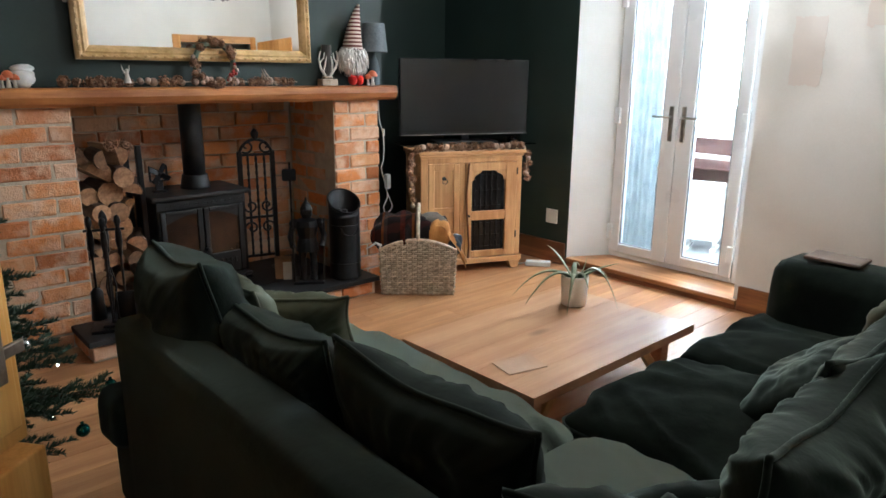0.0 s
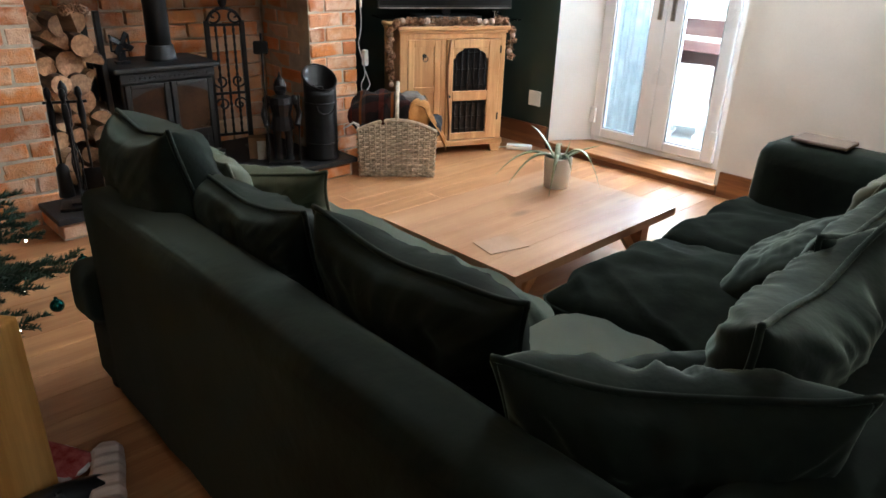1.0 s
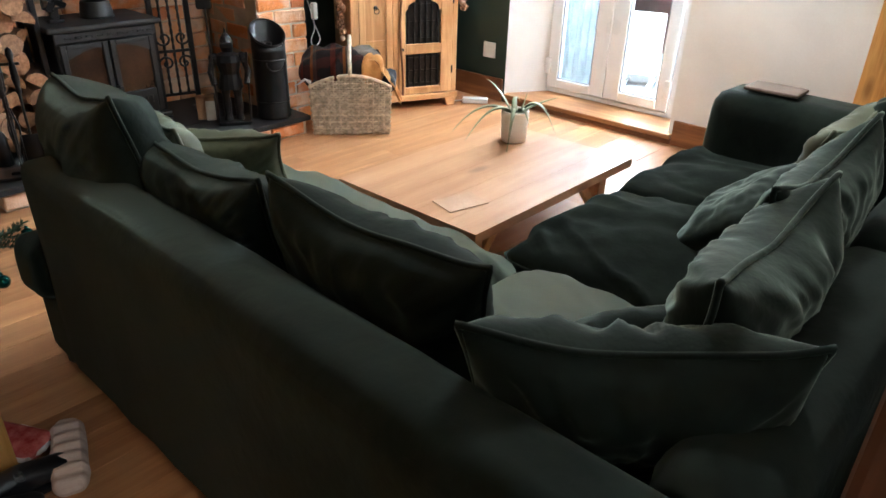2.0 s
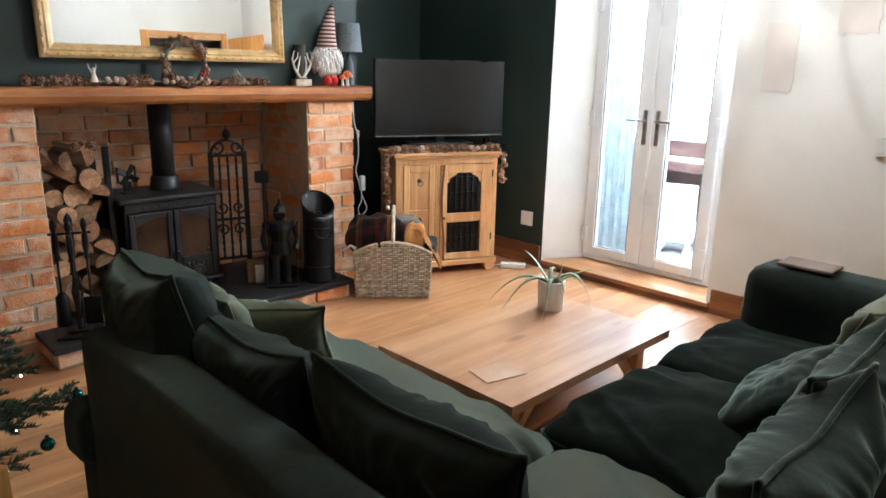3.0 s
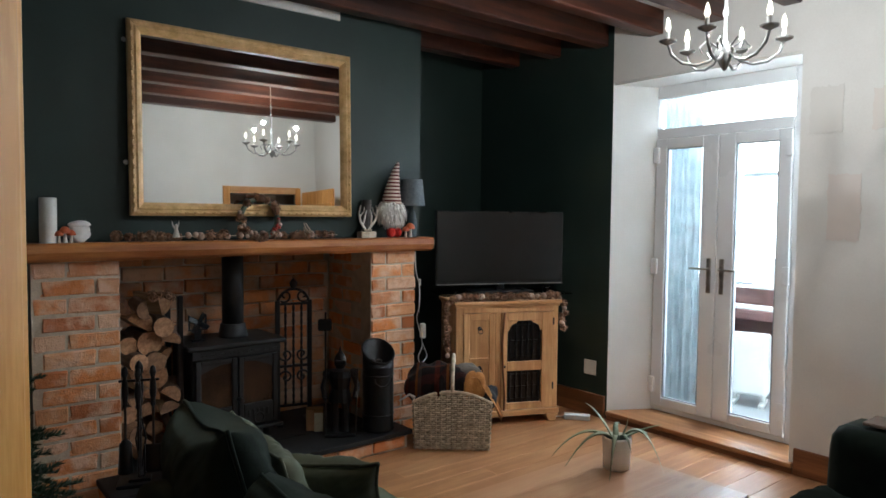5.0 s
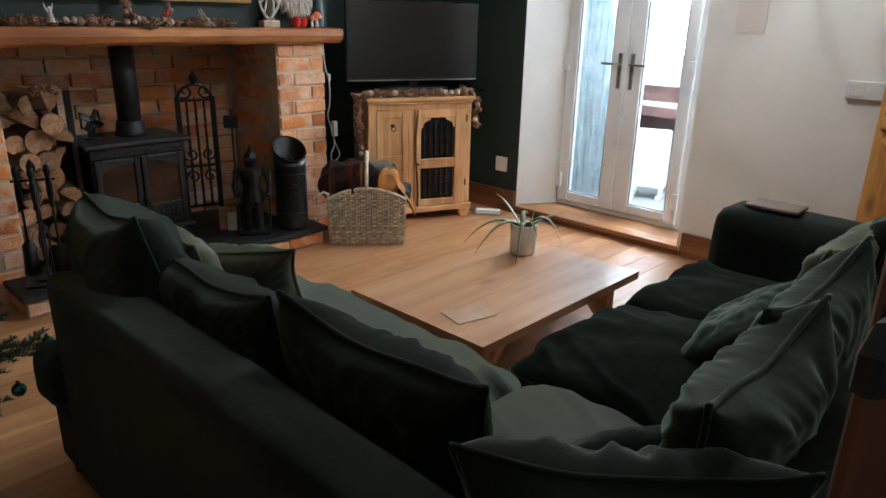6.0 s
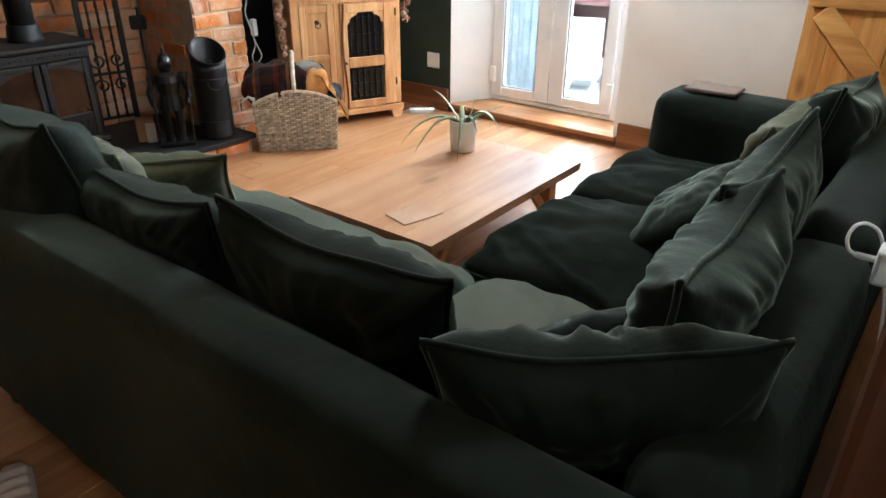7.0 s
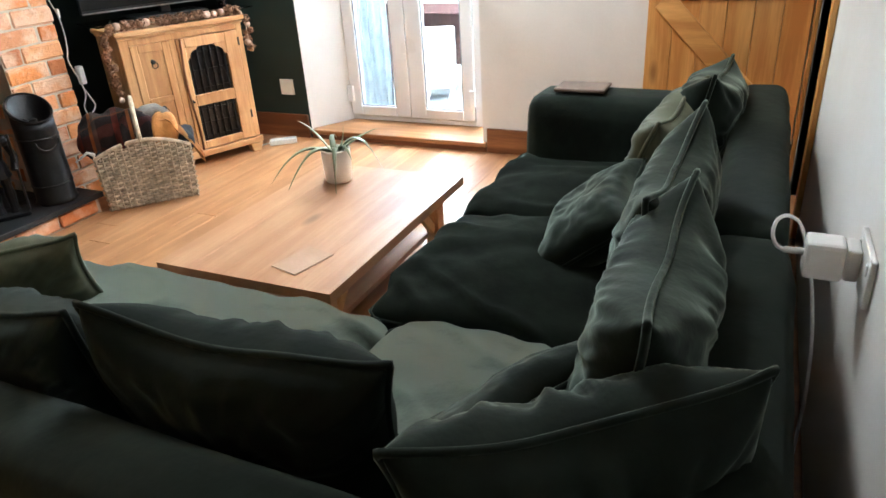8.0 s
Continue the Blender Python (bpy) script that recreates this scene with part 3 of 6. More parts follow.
def pillow(name, centre, face, lean, w, h, t, material, label, spin=0.0, seed=0.0, category="cushion", plump=0.55, folds=1.0, corner=0.0):
    """A stuffed square cushion with pinched corners and a corded edge. face: compass turn of its front; lean: degrees it tips back."""
    n = 60
    bm = bmesh.new()

    def shape(u, v, side):
        # edges draw in between the corners
        x = u * (1 - 0.10 * (1 - v * v) * (abs(u) ** 3)) * w / 2
        z = v * (1 - (0.20 if v > 0 else 0.08) * (1 - u * u) * (abs(v) ** 3)) * h / 2
        x, z = x * (1 - corner * u * u * v * v), z * (1 - corner * u * u * v * v)      # rounded corners
        e = max(0.0, (1 - u ** 4) * (1 - v ** 4))
        th = t / 2 * e ** plump
        r = noise.noise(Vector((u * 2.2 + seed, v * 2.2, side * 2.0 + seed)))
        edge = (abs(u) ** 6 + abs(v) ** 6)
        ang = math.atan2(v, u)
        crease = noise.noise(Vector((math.cos(ang) * 5 + seed, math.sin(ang) * 5, side * 3.0 + 0.6 * math.hypot(u, v)))) * min(1, edge * 1.5 + 0.25) * e
        fine_fold = noise.noise(Vector((u * 6 + seed, v * 6 + seed, side * 1.7))) * e
        k = max(abs(u), abs(v))
        gather = noise.noise(Vector((math.cos(ang) * 10 + seed, math.sin(ang) * 10, side * 5.0 + 0.4 * k))) * max(0.0, 1 - abs(k - 0.76) / 0.22)
        y = side * th * (1 + 0.16 * r) + side * t / 0.2 * (0.034 * (0.3 + 0.7 * folds) * crease + 0.006 * fine_fold + 0.013 * folds * gather)
        sag = 0.018 * noise.noise(Vector((u * 1.1 + seed * 2, v * 1.1, 4.0)))
        return Vector((x, y + sag, z + 0.012 * noise.noise(Vector((u * 1.7, seed, v * 1.7)))))
    grid = {}
    for side in (-1, 1):
        for i in range(n + 1):
            for j in range(n + 1):
                u, v = -1 + 2 * i / n, -1 + 2 * j / n
                if side == 1 and (i in (0, n) or j in (0, n)):
                    grid[side, i, j] = grid[-1, i, j]
                else:
                    grid[side, i, j] = bm.verts.new(shape(u, v, side))
        for i in range(n):
            for j in range(n):
                q = [grid[side, i, j], grid[side, i + 1, j], grid[side, i + 1, j + 1], grid[side, i, j + 1]]
                bm.faces.new(q if side == -1 else list(reversed(q)))
    edge = [(-1 + 2 * k / n, -1) for k in range(n)] + [(1, -1 + 2 * k / n) for k in range(n)] + [(1 - 2 * k / n, 1) for k in range(n)] + [(-1, 1 - 2 * k / n) for k in range(n)]
    rim = [shape(u, v, -1) for u, v in edge]
    m = Matrix.Translation(centre) @ pose(0, 0, 0, 0, 0, face) @ pose(0, 0, 0, -lean, 0, 0) @ pose(0, 0, 0, 0, spin, 0)
    ob = thing(name, label, category, m, group="cushions on the corner sofa")
    part("cover", bm, material, ob, smooth=True)
    part("piping", tube(rim, 0.0065, 6, True), material, ob, "corded edge", smooth=True)
    return ob


G = "dark green velvet cushion with corded edges leaning on the sofa back"
# face 90 looks east (front is -y turned by the angle), face 180 looks north
pillow("cushion", (-1.985, -1.80, 0.64), 84, 12, 0.57, 0.53, 0.24, VELVET_SHADED, "plump dark green velvet cushion at the open end of the sofa", 5, 1, plump=0.48, folds=0.5, corner=0.08)
pillow("cushion", (-1.785, -1.70, 0.585), 84, 22, 0.44, 0.40, 0.13, OLIVE, "olive green velvet cushion with corded edges", -4, 2)
pillow("cushion", (-1.655, -1.735, 0.555), 128, 26, 0.42, 0.29, 0.13, OLIVE, "low olive velvet cushion set across the end of the seat", 0, 14)
pillow("cushion", (-1.935, -2.225, 0.60), 92, 14, 0.47, 0.42, 0.17, VELVET_SHADED, G, 2, 3)
pillow("cushion", (-1.90, -2.735, 0.605), 96, 16, 0.50, 0.45, 0.19, VELVET_SHADED, G, -3, 4)
pillow("cushion", (-1.865, -3.225, 0.605), 126, 20, 0.49, 0.42, 0.19, VELVET, "dark green velvet cushion set across the sofa corner", 3, 5, folds=1.5)
pillow("cushion", (-1.535, -3.270, 0.635), 180, 9, 0.53, 0.46, 0.19, VELVET, G, 1, 6)
pillow("cushion", (-1.64, -3.06, 0.53), 150, 48, 0.44, 0.36, 0.11, VELVET, "dark green velvet cushion tipped back on the corner seat", 8, 7, folds=0.3)
pillow("cushion", (-1.12, -3.245, 0.645), 175, 5, 0.50, 0.46, 0.17, VELVET, G, 6, 8)
pillow("cushion", (-0.42, -3.13, 0.615), 170, 22, 0.43, 0.40, 0.13, OLIVE, "olive green velvet cushion with corded edges", 6, 9)
pillow("cushion", (-0.22, -3.235, 0.635), 176, 14, 0.44, 0.44, 0.20, VELVET, G, -3, 10)
pillow("cushion", (-0.80, -3.02, 0.535), 196, 50, 0.40, 0.34, 0.15, VELVET, "small green velvet cushion tipped onto the seat", 12, 11, plump=0.6, folds=0.0, corner=0.08)

bm = boxes([((0.06, -2.86, 0.668), (0.20, -2.66, 0.682))], 0.005, 2)
single("tablet_case", bm, surface("brown_leather", (0.11, 0.07, 0.05), (0.19, 0.13, 0.10), rough=0.5, scale=12), "flat brown leather case lying on the sofa arm", "case",
       m=Matrix.Translation((0, 0, 0.004)))


# ---------------------------------------------------------------- coffee table
def coffee_table():
    t = thing("coffee_table", "low rectangular pine coffee table with a thick top and lower shelf", "table")
    x0, x1, y0, y1, zt = -1.094, -0.042, -2.300, -1.602, 0.32
    n = 5
    for k in range(n):
        a, b = y0 + (y1 - y0) * k / n, y0 + (y1 - y0) * (k + 1) / n
        part("tabletop_board", boxes([((x0, a + 0.0001, zt - 0.036), (x1, b - 0.0001, zt))], 0.0004, 1), TABLE_WOOD, t)
    part("apron", boxes([((x0 + 0.09, y0 + 0.085, zt - 0.10), (x1 - 0.09, y0 + 0.105, zt - 0.036))], 0.003), TABLE_WOOD, t)
    part("apron", boxes([((x0 + 0.09, y1 - 0.105, zt - 0.10), (x1 - 0.09, y1 - 0.085, zt - 0.036))], 0.003), TABLE_WOOD, t)
    part("shelf", boxes([((x0 + 0.13, y0 + 0.12, 0.075), (x1 - 0.13, y1 - 0.12, 0.098))], 0.003), TABLE_WOOD, t)
    for sx in (0, 1):
        for sy in (0, 1):
            x = x0 + 0.07 if sx == 0 else x1 - 0.13
            y = y0 + 0.07 if sy == 0 else y1 - 0.13
            part("leg", boxes([((x, y, 0), (x + 0.06, y + 0.06, zt - 0.036))], 0.004, 2), TABLE_WOOD, t)
            bm = bmesh.new()
            add_box(bm, (-0.02, -0.012, -0.11), (0.02, 0.012, 0.11), 0.003)
            sg = 1 if sx == 0 else -1
            bm.transform(Matrix.Translation((x + 0.03 + sg * 0.10, y + 0.03, zt - 0.125)) @ pose(0, 0, 0, 0, sg * 42, 0))
            part("brace", bm, PINE, t)
    return t


coffee_table()
bm = boxes([((-0.085, -0.06, 0.0), (0.085, 0.06, 0.004))], 0.0015)
single("greeting_card", bm, surface("kraft_card", (0.42, 0.25, 0.15), (0.52, 0.33, 0.21), rough=0.7), "plain brown paper card lying on the coffee table", "card",
       m=pose(-0.93, -2.09, 0.3205, 0, 0, -14))


def potted_plant():
    p = thing("potted_plant", "aloe plant with drooping leaves in a white pot", "plant", pose(-0.225, -1.795, 0.3205))
    ceramic = surface("white_ceramic", (0.84, 0.81, 0.75), (0.90, 0.88, 0.83), rough=0.4, scale=9, bump=0.03)
    part("pot", lathe([(0.050, 0.0), (0.056, 0.004), (0.059, 0.05), (0.063, 0.135), (0.062, 0.142), (0.055, 0.142), (0.052, 0.12), (0.0, 0.118)], 28, cap=False), ceramic, p, smooth=True)
    part("soil", lathe([(0.0, 0.112), (0.053, 0.121), (0.0, 0.126)], 20, cap=False), surface("soil", (0.02, 0.013, 0.008), (0.05, 0.033, 0.02), rough=0.95, scale=40, bump=0.8), p)
    leafm = surface("aloe_leaf", (0.15, 0.20, 0.12), (0.34, 0.39, 0.27), rough=0.5, scale=16, bump=0.1)
    rng = random.Random(4)
    leaves = [(147, 0.27, -0.09, 0.12), (166, 0.21, -0.12, 0.12), (214, 0.17, -0.125, 0.13), (118, 0.14, 0.15, 0.13), (330, 0.16, 0.10, 0.05), (288, 0.20, -0.11, 0.17),
              (322, 0.06, 0.10, 0.04), (306, 0.14, 0.0, 0.11), (128, 0.13, 0.0, 0.07), (50, 0.12, 0.03, 0.10), (250, 0.09, -0.02, 0.09)]
    for a, reach, end, rise in leaves:
        bm = bmesh.new()
        n, rings = 14, []
        ca, sa = math.cos(radians(a)), math.sin(radians(a))
        bend = rng.uniform(-0.03, 0.03)
        for k in range(n + 1):
            s = k / n
            r = 0.012 + reach * s
            z = 0.12 + 4 * rise * s * (1 - s) * 0.5 + 0.9 * end * s * s
            wd = 0.013 * (1 - s ** 1.6) + 0.001
            side = Vector((-sa, ca, 0))
            c = Vector((ca * r, sa * r, z)) + side * bend * s * s * 3
            rings.append([bm.verts.new(c + side * wd + Vector((0, 0, wd * 0.35))), bm.verts.new(c - Vector((0, 0, wd * 0.55))), bm.verts.new(c - side * wd + Vector((0, 0, wd * 0.35))), bm.verts.new(c + Vector((0, 0, wd * 0.02)))])
        for q, w in zip(rings, rings[1:]):
            for j in range(4):
                bm.faces.new((q[j], q[(j + 1) % 4], w[(j + 1) % 4], w[j]))
        bm.faces.new(rings[-1])
        part("leaf", bm, leafm, p, smooth=True)
    return p


potted_plant()


# ---------------------------------------------------------------- corner cupboard, television
def cupboard():
    c = thing("cabinet", "small pine cabinet with one panelled and one iron grille door", "cabinet", pose(0.556, -0.313, 0, 0, 0, -23))
    w, d, h = 0.74, 0.36, 0.85      # local: x along the front, front at y = 0, depth to +y
    x0, x1 = -w / 2, w / 2
    part("body", boxes([((x0, 0.02, 0.05), (x0 + 0.02, d, h - 0.03)), ((x1 - 0.02, 0.02, 0.05), (x1, d, h - 0.03)), ((x0 + 0.02, d - 0.015, 0.05), (x1 - 0.02, d, h - 0.03)),
                        ((x0 + 0.02, 0.02, 0.05), (x1 - 0.02, d - 0.015, 0.075))], 0.003), PINE, c)
    part("top", boxes([((x0 - 0.02, -0.025, h - 0.026), (x1 + 0.02, d + 0.005, h))], 0.006, 2), PINE_X, c)
    part("moulding", boxes([((x0 - 0.008, -0.012, h - 0.045), (x1 + 0.008, d, h - 0.0265))], 0.006, 2), PINE_X, c)
    part("plinth", boxes([((x0 - 0.012, -0.014, 0.055), (x1 + 0.012, d, 0.095))], 0.006, 2), PINE_X, c)
    for sx in (x0 - 0.005, x1 - 0.085):
        for yy in (-0.012, d - 0.06):
            bm = bmesh.new()
            add_box(bm, (sx, yy, 0.0), (sx + 0.09, yy + 0.055, 0.055), 0.006, 2)
            for v in bm.verts:
                if v.co.z < 0.03:
                    v.co.x = sx + 0.045 + (v.co.x - sx - 0.045) * 0.62
            part("foot", bm, PINE_X, c)
    # fixed frame of the front
    part("front_frame", boxes([((x0, 0.0, 0.096), (x0 + 0.05, 0.02, h - 0.046)), ((x1 - 0.035, 0.0, 0.096), (x1, 0.02, h - 0.046)),
                               ((x0 + 0.05, 0.0, h - 0.08), (x1 - 0.035, 0.02, h - 0.046)), ((-0.092, 0.0, 0.096), (-0.055, 0.02, h - 0.08))], 0.002), PINE, c)
    # left door with a raised panel
    ld = part("door", boxes([((x0 + 0.052, -0.004, 0.10), (x0 + 0.095, 0.016, h - 0.083)), ((-0.137, -0.004, 0.10), (-0.094, 0.016, h - 0.083)),
                             ((x0 + 0.095, -0.004, h - 0.13), (-0.137, 0.016, h - 0.083)), ((x0 + 0.095, -0.004, 0.10), (-0.137, 0.016, 0.15)),
                             ((x0 + 0.095, -0.004, 0.43), (-0.137, 0.016, 0.465))], 0.003), PINE, c)
    part("panel", boxes([((x0 + 0.095, 0.004, 0.15), (-0.137, 0.014, 0.43))], 0.002), PINE, ld)
    part("panel", boxes([((x0 + 0.095, 0.004, 0.465), (-0.137, 0.014, h - 0.13))], 0.002), PINE, ld)
    for z in (0.665, 0.40):
        bm = lathe([(0.014, 0.0), (0.014, 0.004), (0.006, 0.008), (0.006, 0.018), (0.009, 0.022), (0.0, 0.025)], 14, pose(-0.205, -0.004 if z < 0.5 else 0.004, z, 90, 0, 0), False)
        add_tube(bm, [(-0.205 + 0.017 * math.sin(a), -0.02, z - 0.016 - 0.017 * math.cos(a)) for a in [k * math.pi / 6 for k in range(12)]], 0.0028, 6, True)
        part("ring_pull", bm, IRON, ld, "dark iron ring pull")
    # right door: shaped frame round two grilles
    a, b = -0.053, x1 - 0.037
    za, zb = 0.10, h - 0.083
    op = ((a + 0.048, b - 0.085, 0.145, 0.365), (a + 0.048, b - 0.085, 0.43, 0.71))
    bm = bmesh.new()
    for lo, hi in (((a, -0.006, za), (a + 0.048, 0.016, zb)), ((b - 0.085, -0.006, za), (b, 0.016, zb)), ((a + 0.048, -0.006, za), (b - 0.085, 0.016, 0.145)),
                   ((a + 0.048, -0.006, 0.365), (b - 0.085, 0.016, 0.43)), ((a + 0.048, -0.006, 0.71), (b - 0.085, 0.016, zb))):
        add_box(bm, lo, hi, 0.003)
    for sx, sg in ((a + 0.048, 1), (b - 0.085, -1)):      # scalloped corners of the upper opening
        prof = [(0, 0), (0.075, 0)] + [(0.075 - 0.012 - 0.045 * math.sin(t), -0.018 - 0.042 * (1 - math.cos(t))) for t in [k * math.pi / 10 for k in range(6)]] + [(0.0, -0.075)]
        f = bm.faces.new([bm.verts.new((sx + sg * px, -0.003, 0.711 + pz)) for px, pz in prof])
        r = bmesh.ops.extrude_face_region(bm, geom=[f])
        for v in [g for g in r["geom"] if isinstance(g, bmesh.types.BMVert)]:
            v.co.y = 0.014
    rd = part("door", bm, PINE, c)
    # dark rod that stands for the shade of the gap along the wavy edge
    bm = bmesh.new()
    pts = [(a + 0.018 + 0.010 * math.sin(z * 9), -0.012, z) for z in [za + (zb - za) * k / 20 for k in range(21)]]
    add_tube(bm, pts, 0.007, 6)
    part("beading", bm, wood("dark_gap_strip", (0.12, 0.04, 0.015), (0.25, 0.1, 0.03), "z"), rd, "wavy dark strip for the shaded gap along the door edge")
    part("backing", boxes([((a + 0.049, 0.0165, 0.13), (b - 0.086, 0.021, 0.73))], 0), BLACK_PLASTIC, rd)
    for x_0, x_1, z0, z1 in op:
        n = 6
        for k in range(n):
            x = x_0 + (x_1 - x_0) * (k + 0.5) / n
            prof = []
            for j in range(13):
                s = j / 12
                prof.append((0.0035 + 0.0055 * abs(math.sin(s * math.pi * 3)), z0 + (z1 - z0) * s))
            part("grille_bar", lathe(prof, 7, Matrix.Translation((x, 0.005, 0))), IRON, rd)
        bm = boxes([((x_0, 0.0, z0 + (z1 - z0) * f - 0.004), (x_1, 0.009, z0 + (z1 - z0) * f + 0.004)) for f in (0.12, 0.5, 0.88)], 0.001)
        part("grille_rail", bm, IRON, rd)
    part("knob", lathe([(0.009, 0), (0.009, 0.004), (0.005, 0.008), (0.008, 0.018), (0.0, 0.022)], 12, pose(a + 0.024, -0.006, 0.40, 90, 0, 0), False), IRON, rd)
    for z in (0.25, 0.70):
        part("hinge", boxes([((b - 0.006, -0.009, z - 0.025), (b + 0.006, -0.002, z + 0.025))], 0.002), IRON, rd)
    return c


cupboard()


def television():
    t = thing("television", "flat black television on a glass shelf in the alcove corner", "television", pose(0.70, -0.086, 0, 0, 0, -23))
    w, z0, z1 = 0.965, 0.935, 1.455
    bm = boxes([((-w / 2, 0.0, z0), (w / 2, 0.035, z1))], 0.006, 2)
    add_box(bm, (-0.25, 0.035, z0 + 0.08), (0.25, 0.075, z1 - 0.15), 0.012, 2)
    part("housing", bm, BLACK_PLASTIC, t)
    part("screen", boxes([((-w / 2 + 0.009, -0.0025, z0 + 0.018), (w / 2 - 0.009, 0.0005, z1 - 0.009))], 0.001), SCREEN, t, "dark glossy switched-off screen")
    part("trim_strip", boxes([((-w / 2 + 0.004, -0.004, z0 - 0.002), (w / 2 - 0.004, 0.0, z0 + 0.006))], 0.001), STEEL, t)
    part("stand", boxes([((-0.03, 0.01, 0.893), (0.03, 0.05, z0 + 0.01)), ((-0.22, -0.09, 0.884), (0.22, 0.15, 0.894))], 0.004, 2), BLACK_PLASTIC, t)
    return t


television()
t = thing("glass_shelf", "clear glass television shelf with a bright front edge over the cabinet", "shelf", pose(0.66, -0.16, 0, 0, 0, -23))
ob = part("shelf_pane", boxes([((-0.46, -0.06, 0.868), (0.50, 0.30, 0.876))], 0.002), GLASS, t)
ob.visible_shadow = False
for x, y in ((-0.36, 0.0), (0.40, 0.0), (-0.3, 0.2), (0.3, 0.2)):
    part("spacer", lathe([(0.012, 0.849), (0.012, 0.868)], 10, Matrix.Translation((x * 0.8 - 0.05, y - 0.02 + 0.03, 0))), STEEL, t)


# ---------------------------------------------------------------- fireplace
def fireplace():
    f = thing("wall_fireplace", "red brick fireplace with two piers and a deep recess", "fireplace", kind="structure")
    # mortar cores
    part("core", boxes([((-2.195, 0.006, 0), (-1.815, 0.54, 1.19)), ((-0.345, 0.006, 0), (-0.008, 0.54, 1.19)), ((-2.19, 0.555, 0), (0.0, 0.68, 1.9))], 0), MORTAR, f)
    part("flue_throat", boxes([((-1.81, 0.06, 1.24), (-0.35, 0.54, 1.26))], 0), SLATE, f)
    rng = random.Random(11)
    shared = {}

    def brick(cx, cy, cz, lx, ly, lz, clay=BRICK):
        """One brick, its arrises worn; the same few meshes are shared."""
        key = (round(lx, 3), round(ly, 3), round(lz, 3), clay.name, rng.randrange(4))
        if key not in shared:
            bm = bmesh.new()
            add_box(bm, (-lx / 2, -ly / 2, -lz / 2), (lx / 2, ly / 2, lz / 2), 0.006, 1)
            for v in bm.verts:
                v.co += Vector([rng.uniform(-0.0045, 0.0045) for _ in range(3)])
            shared[key] = mesh_of("brick", bm, clay)
        ob = new("brick", shared[key])
        ob.location = (cx + rng.uniform(-0.002, 0.002), cy + rng.uniform(-0.003, 0.003), cz)
        ob.rotation_euler = (rng.uniform(-0.008, 0.008), rng.uniform(-0.012, 0.012), rng.uniform(-0.012, 0.012))
        ob.parent = f

    J, hgt = 0.011, C - 0.011
    for row in range(14):
        z1 = 1.187 - C * (13 - row) 
        zc = z1 - hgt / 2
        odd = (13 - row) % 2 == 0
        # left pier, laid from its inner edge
        edge, first = -1.812, True
        seq = [0.235, 0.148] if odd else [0.112, 0.235, 0.02]
        for ln in seq:
            if ln > 0.05:
                brick(edge - ln / 2, 0.05, zc, ln - J, 0.10, hgt)
            edge -= ln
        # right pier, front and inner return
        edge = -0.346
        for k, ln in enumerate([0.112, 0.236] if odd else [0.236, 0.112]):
            dp = 0.222 if odd and k == 0 else 0.106
            brick(edge + ln / 2, dp / 2 - 0.002, zc, ln - J, dp, hgt)
            edge += ln
        if row > 0:
            edge = 0.230 if odd else 0.114
            for ln in ([0.236, 0.07] if odd else [0.236, 0.19]):
                brick(-0.297, edge + ln / 2, zc, 0.10, ln - J, hgt)
                edge += ln
        if row > 0:
            edge = -1.80 if odd else -1.80 - 0.118
            while edge < -0.40:
                a, b = max(edge, -1.80), min(edge + 0.236, -0.355)
                if b - a > 0.04:
                    brick((a + b) / 2, 0.555, zc, b - a - J, 0.06, hgt, SHADED_SOOTY_BRICK)
                edge += 0.236
    return f


fireplace()


def hearth():
    h = thing("hearth", "raised black slate hearth edged with red brick", "hearth", kind="structure")
    part("core", boxes([((-1.915, -0.27, 0), (-0.255, 0.009, 0.084)), ((-1.81, 0.01, 0), (-0.35, 0.53, 0.084))], 0), MORTAR, h)
    part("slab", boxes([((-1.935, -0.30, 0.085), (-0.235, 0.008, 0.115)), ((-1.805, 0.0085, 0.085), (-0.355, 0.53, 0.115))], 0.004, 2), SLATE, h, "matt black slate slab")
    rng = random.Random(5)
    x = -1.925
    while x < -0.30:
        ln = min(0.236, -0.245 - x)
        bm = bmesh.new()
        add_box(bm, (-ln / 2 + 0.006, -0.045, -0.034), (ln / 2 - 0.006, 0.045, 0.034), 0.006)
        ob = new("brick", mesh_of("brick", bm, BRICK))
        ob.location = (x + ln / 2, -0.24, 0.046)
        ob.parent = h
        x += ln
    for k in range(1):
        bm = bmesh.new()
        add_box(bm, (-0.045, -0.12, -0.034), (0.045, 0.12, 0.034), 0.006)
        ob = new("brick", mesh_of("brick", bm, BRICK))
        ob.location = (-1.88, -0.07, 0.046)
        ob.parent = h
    return h


hearth()


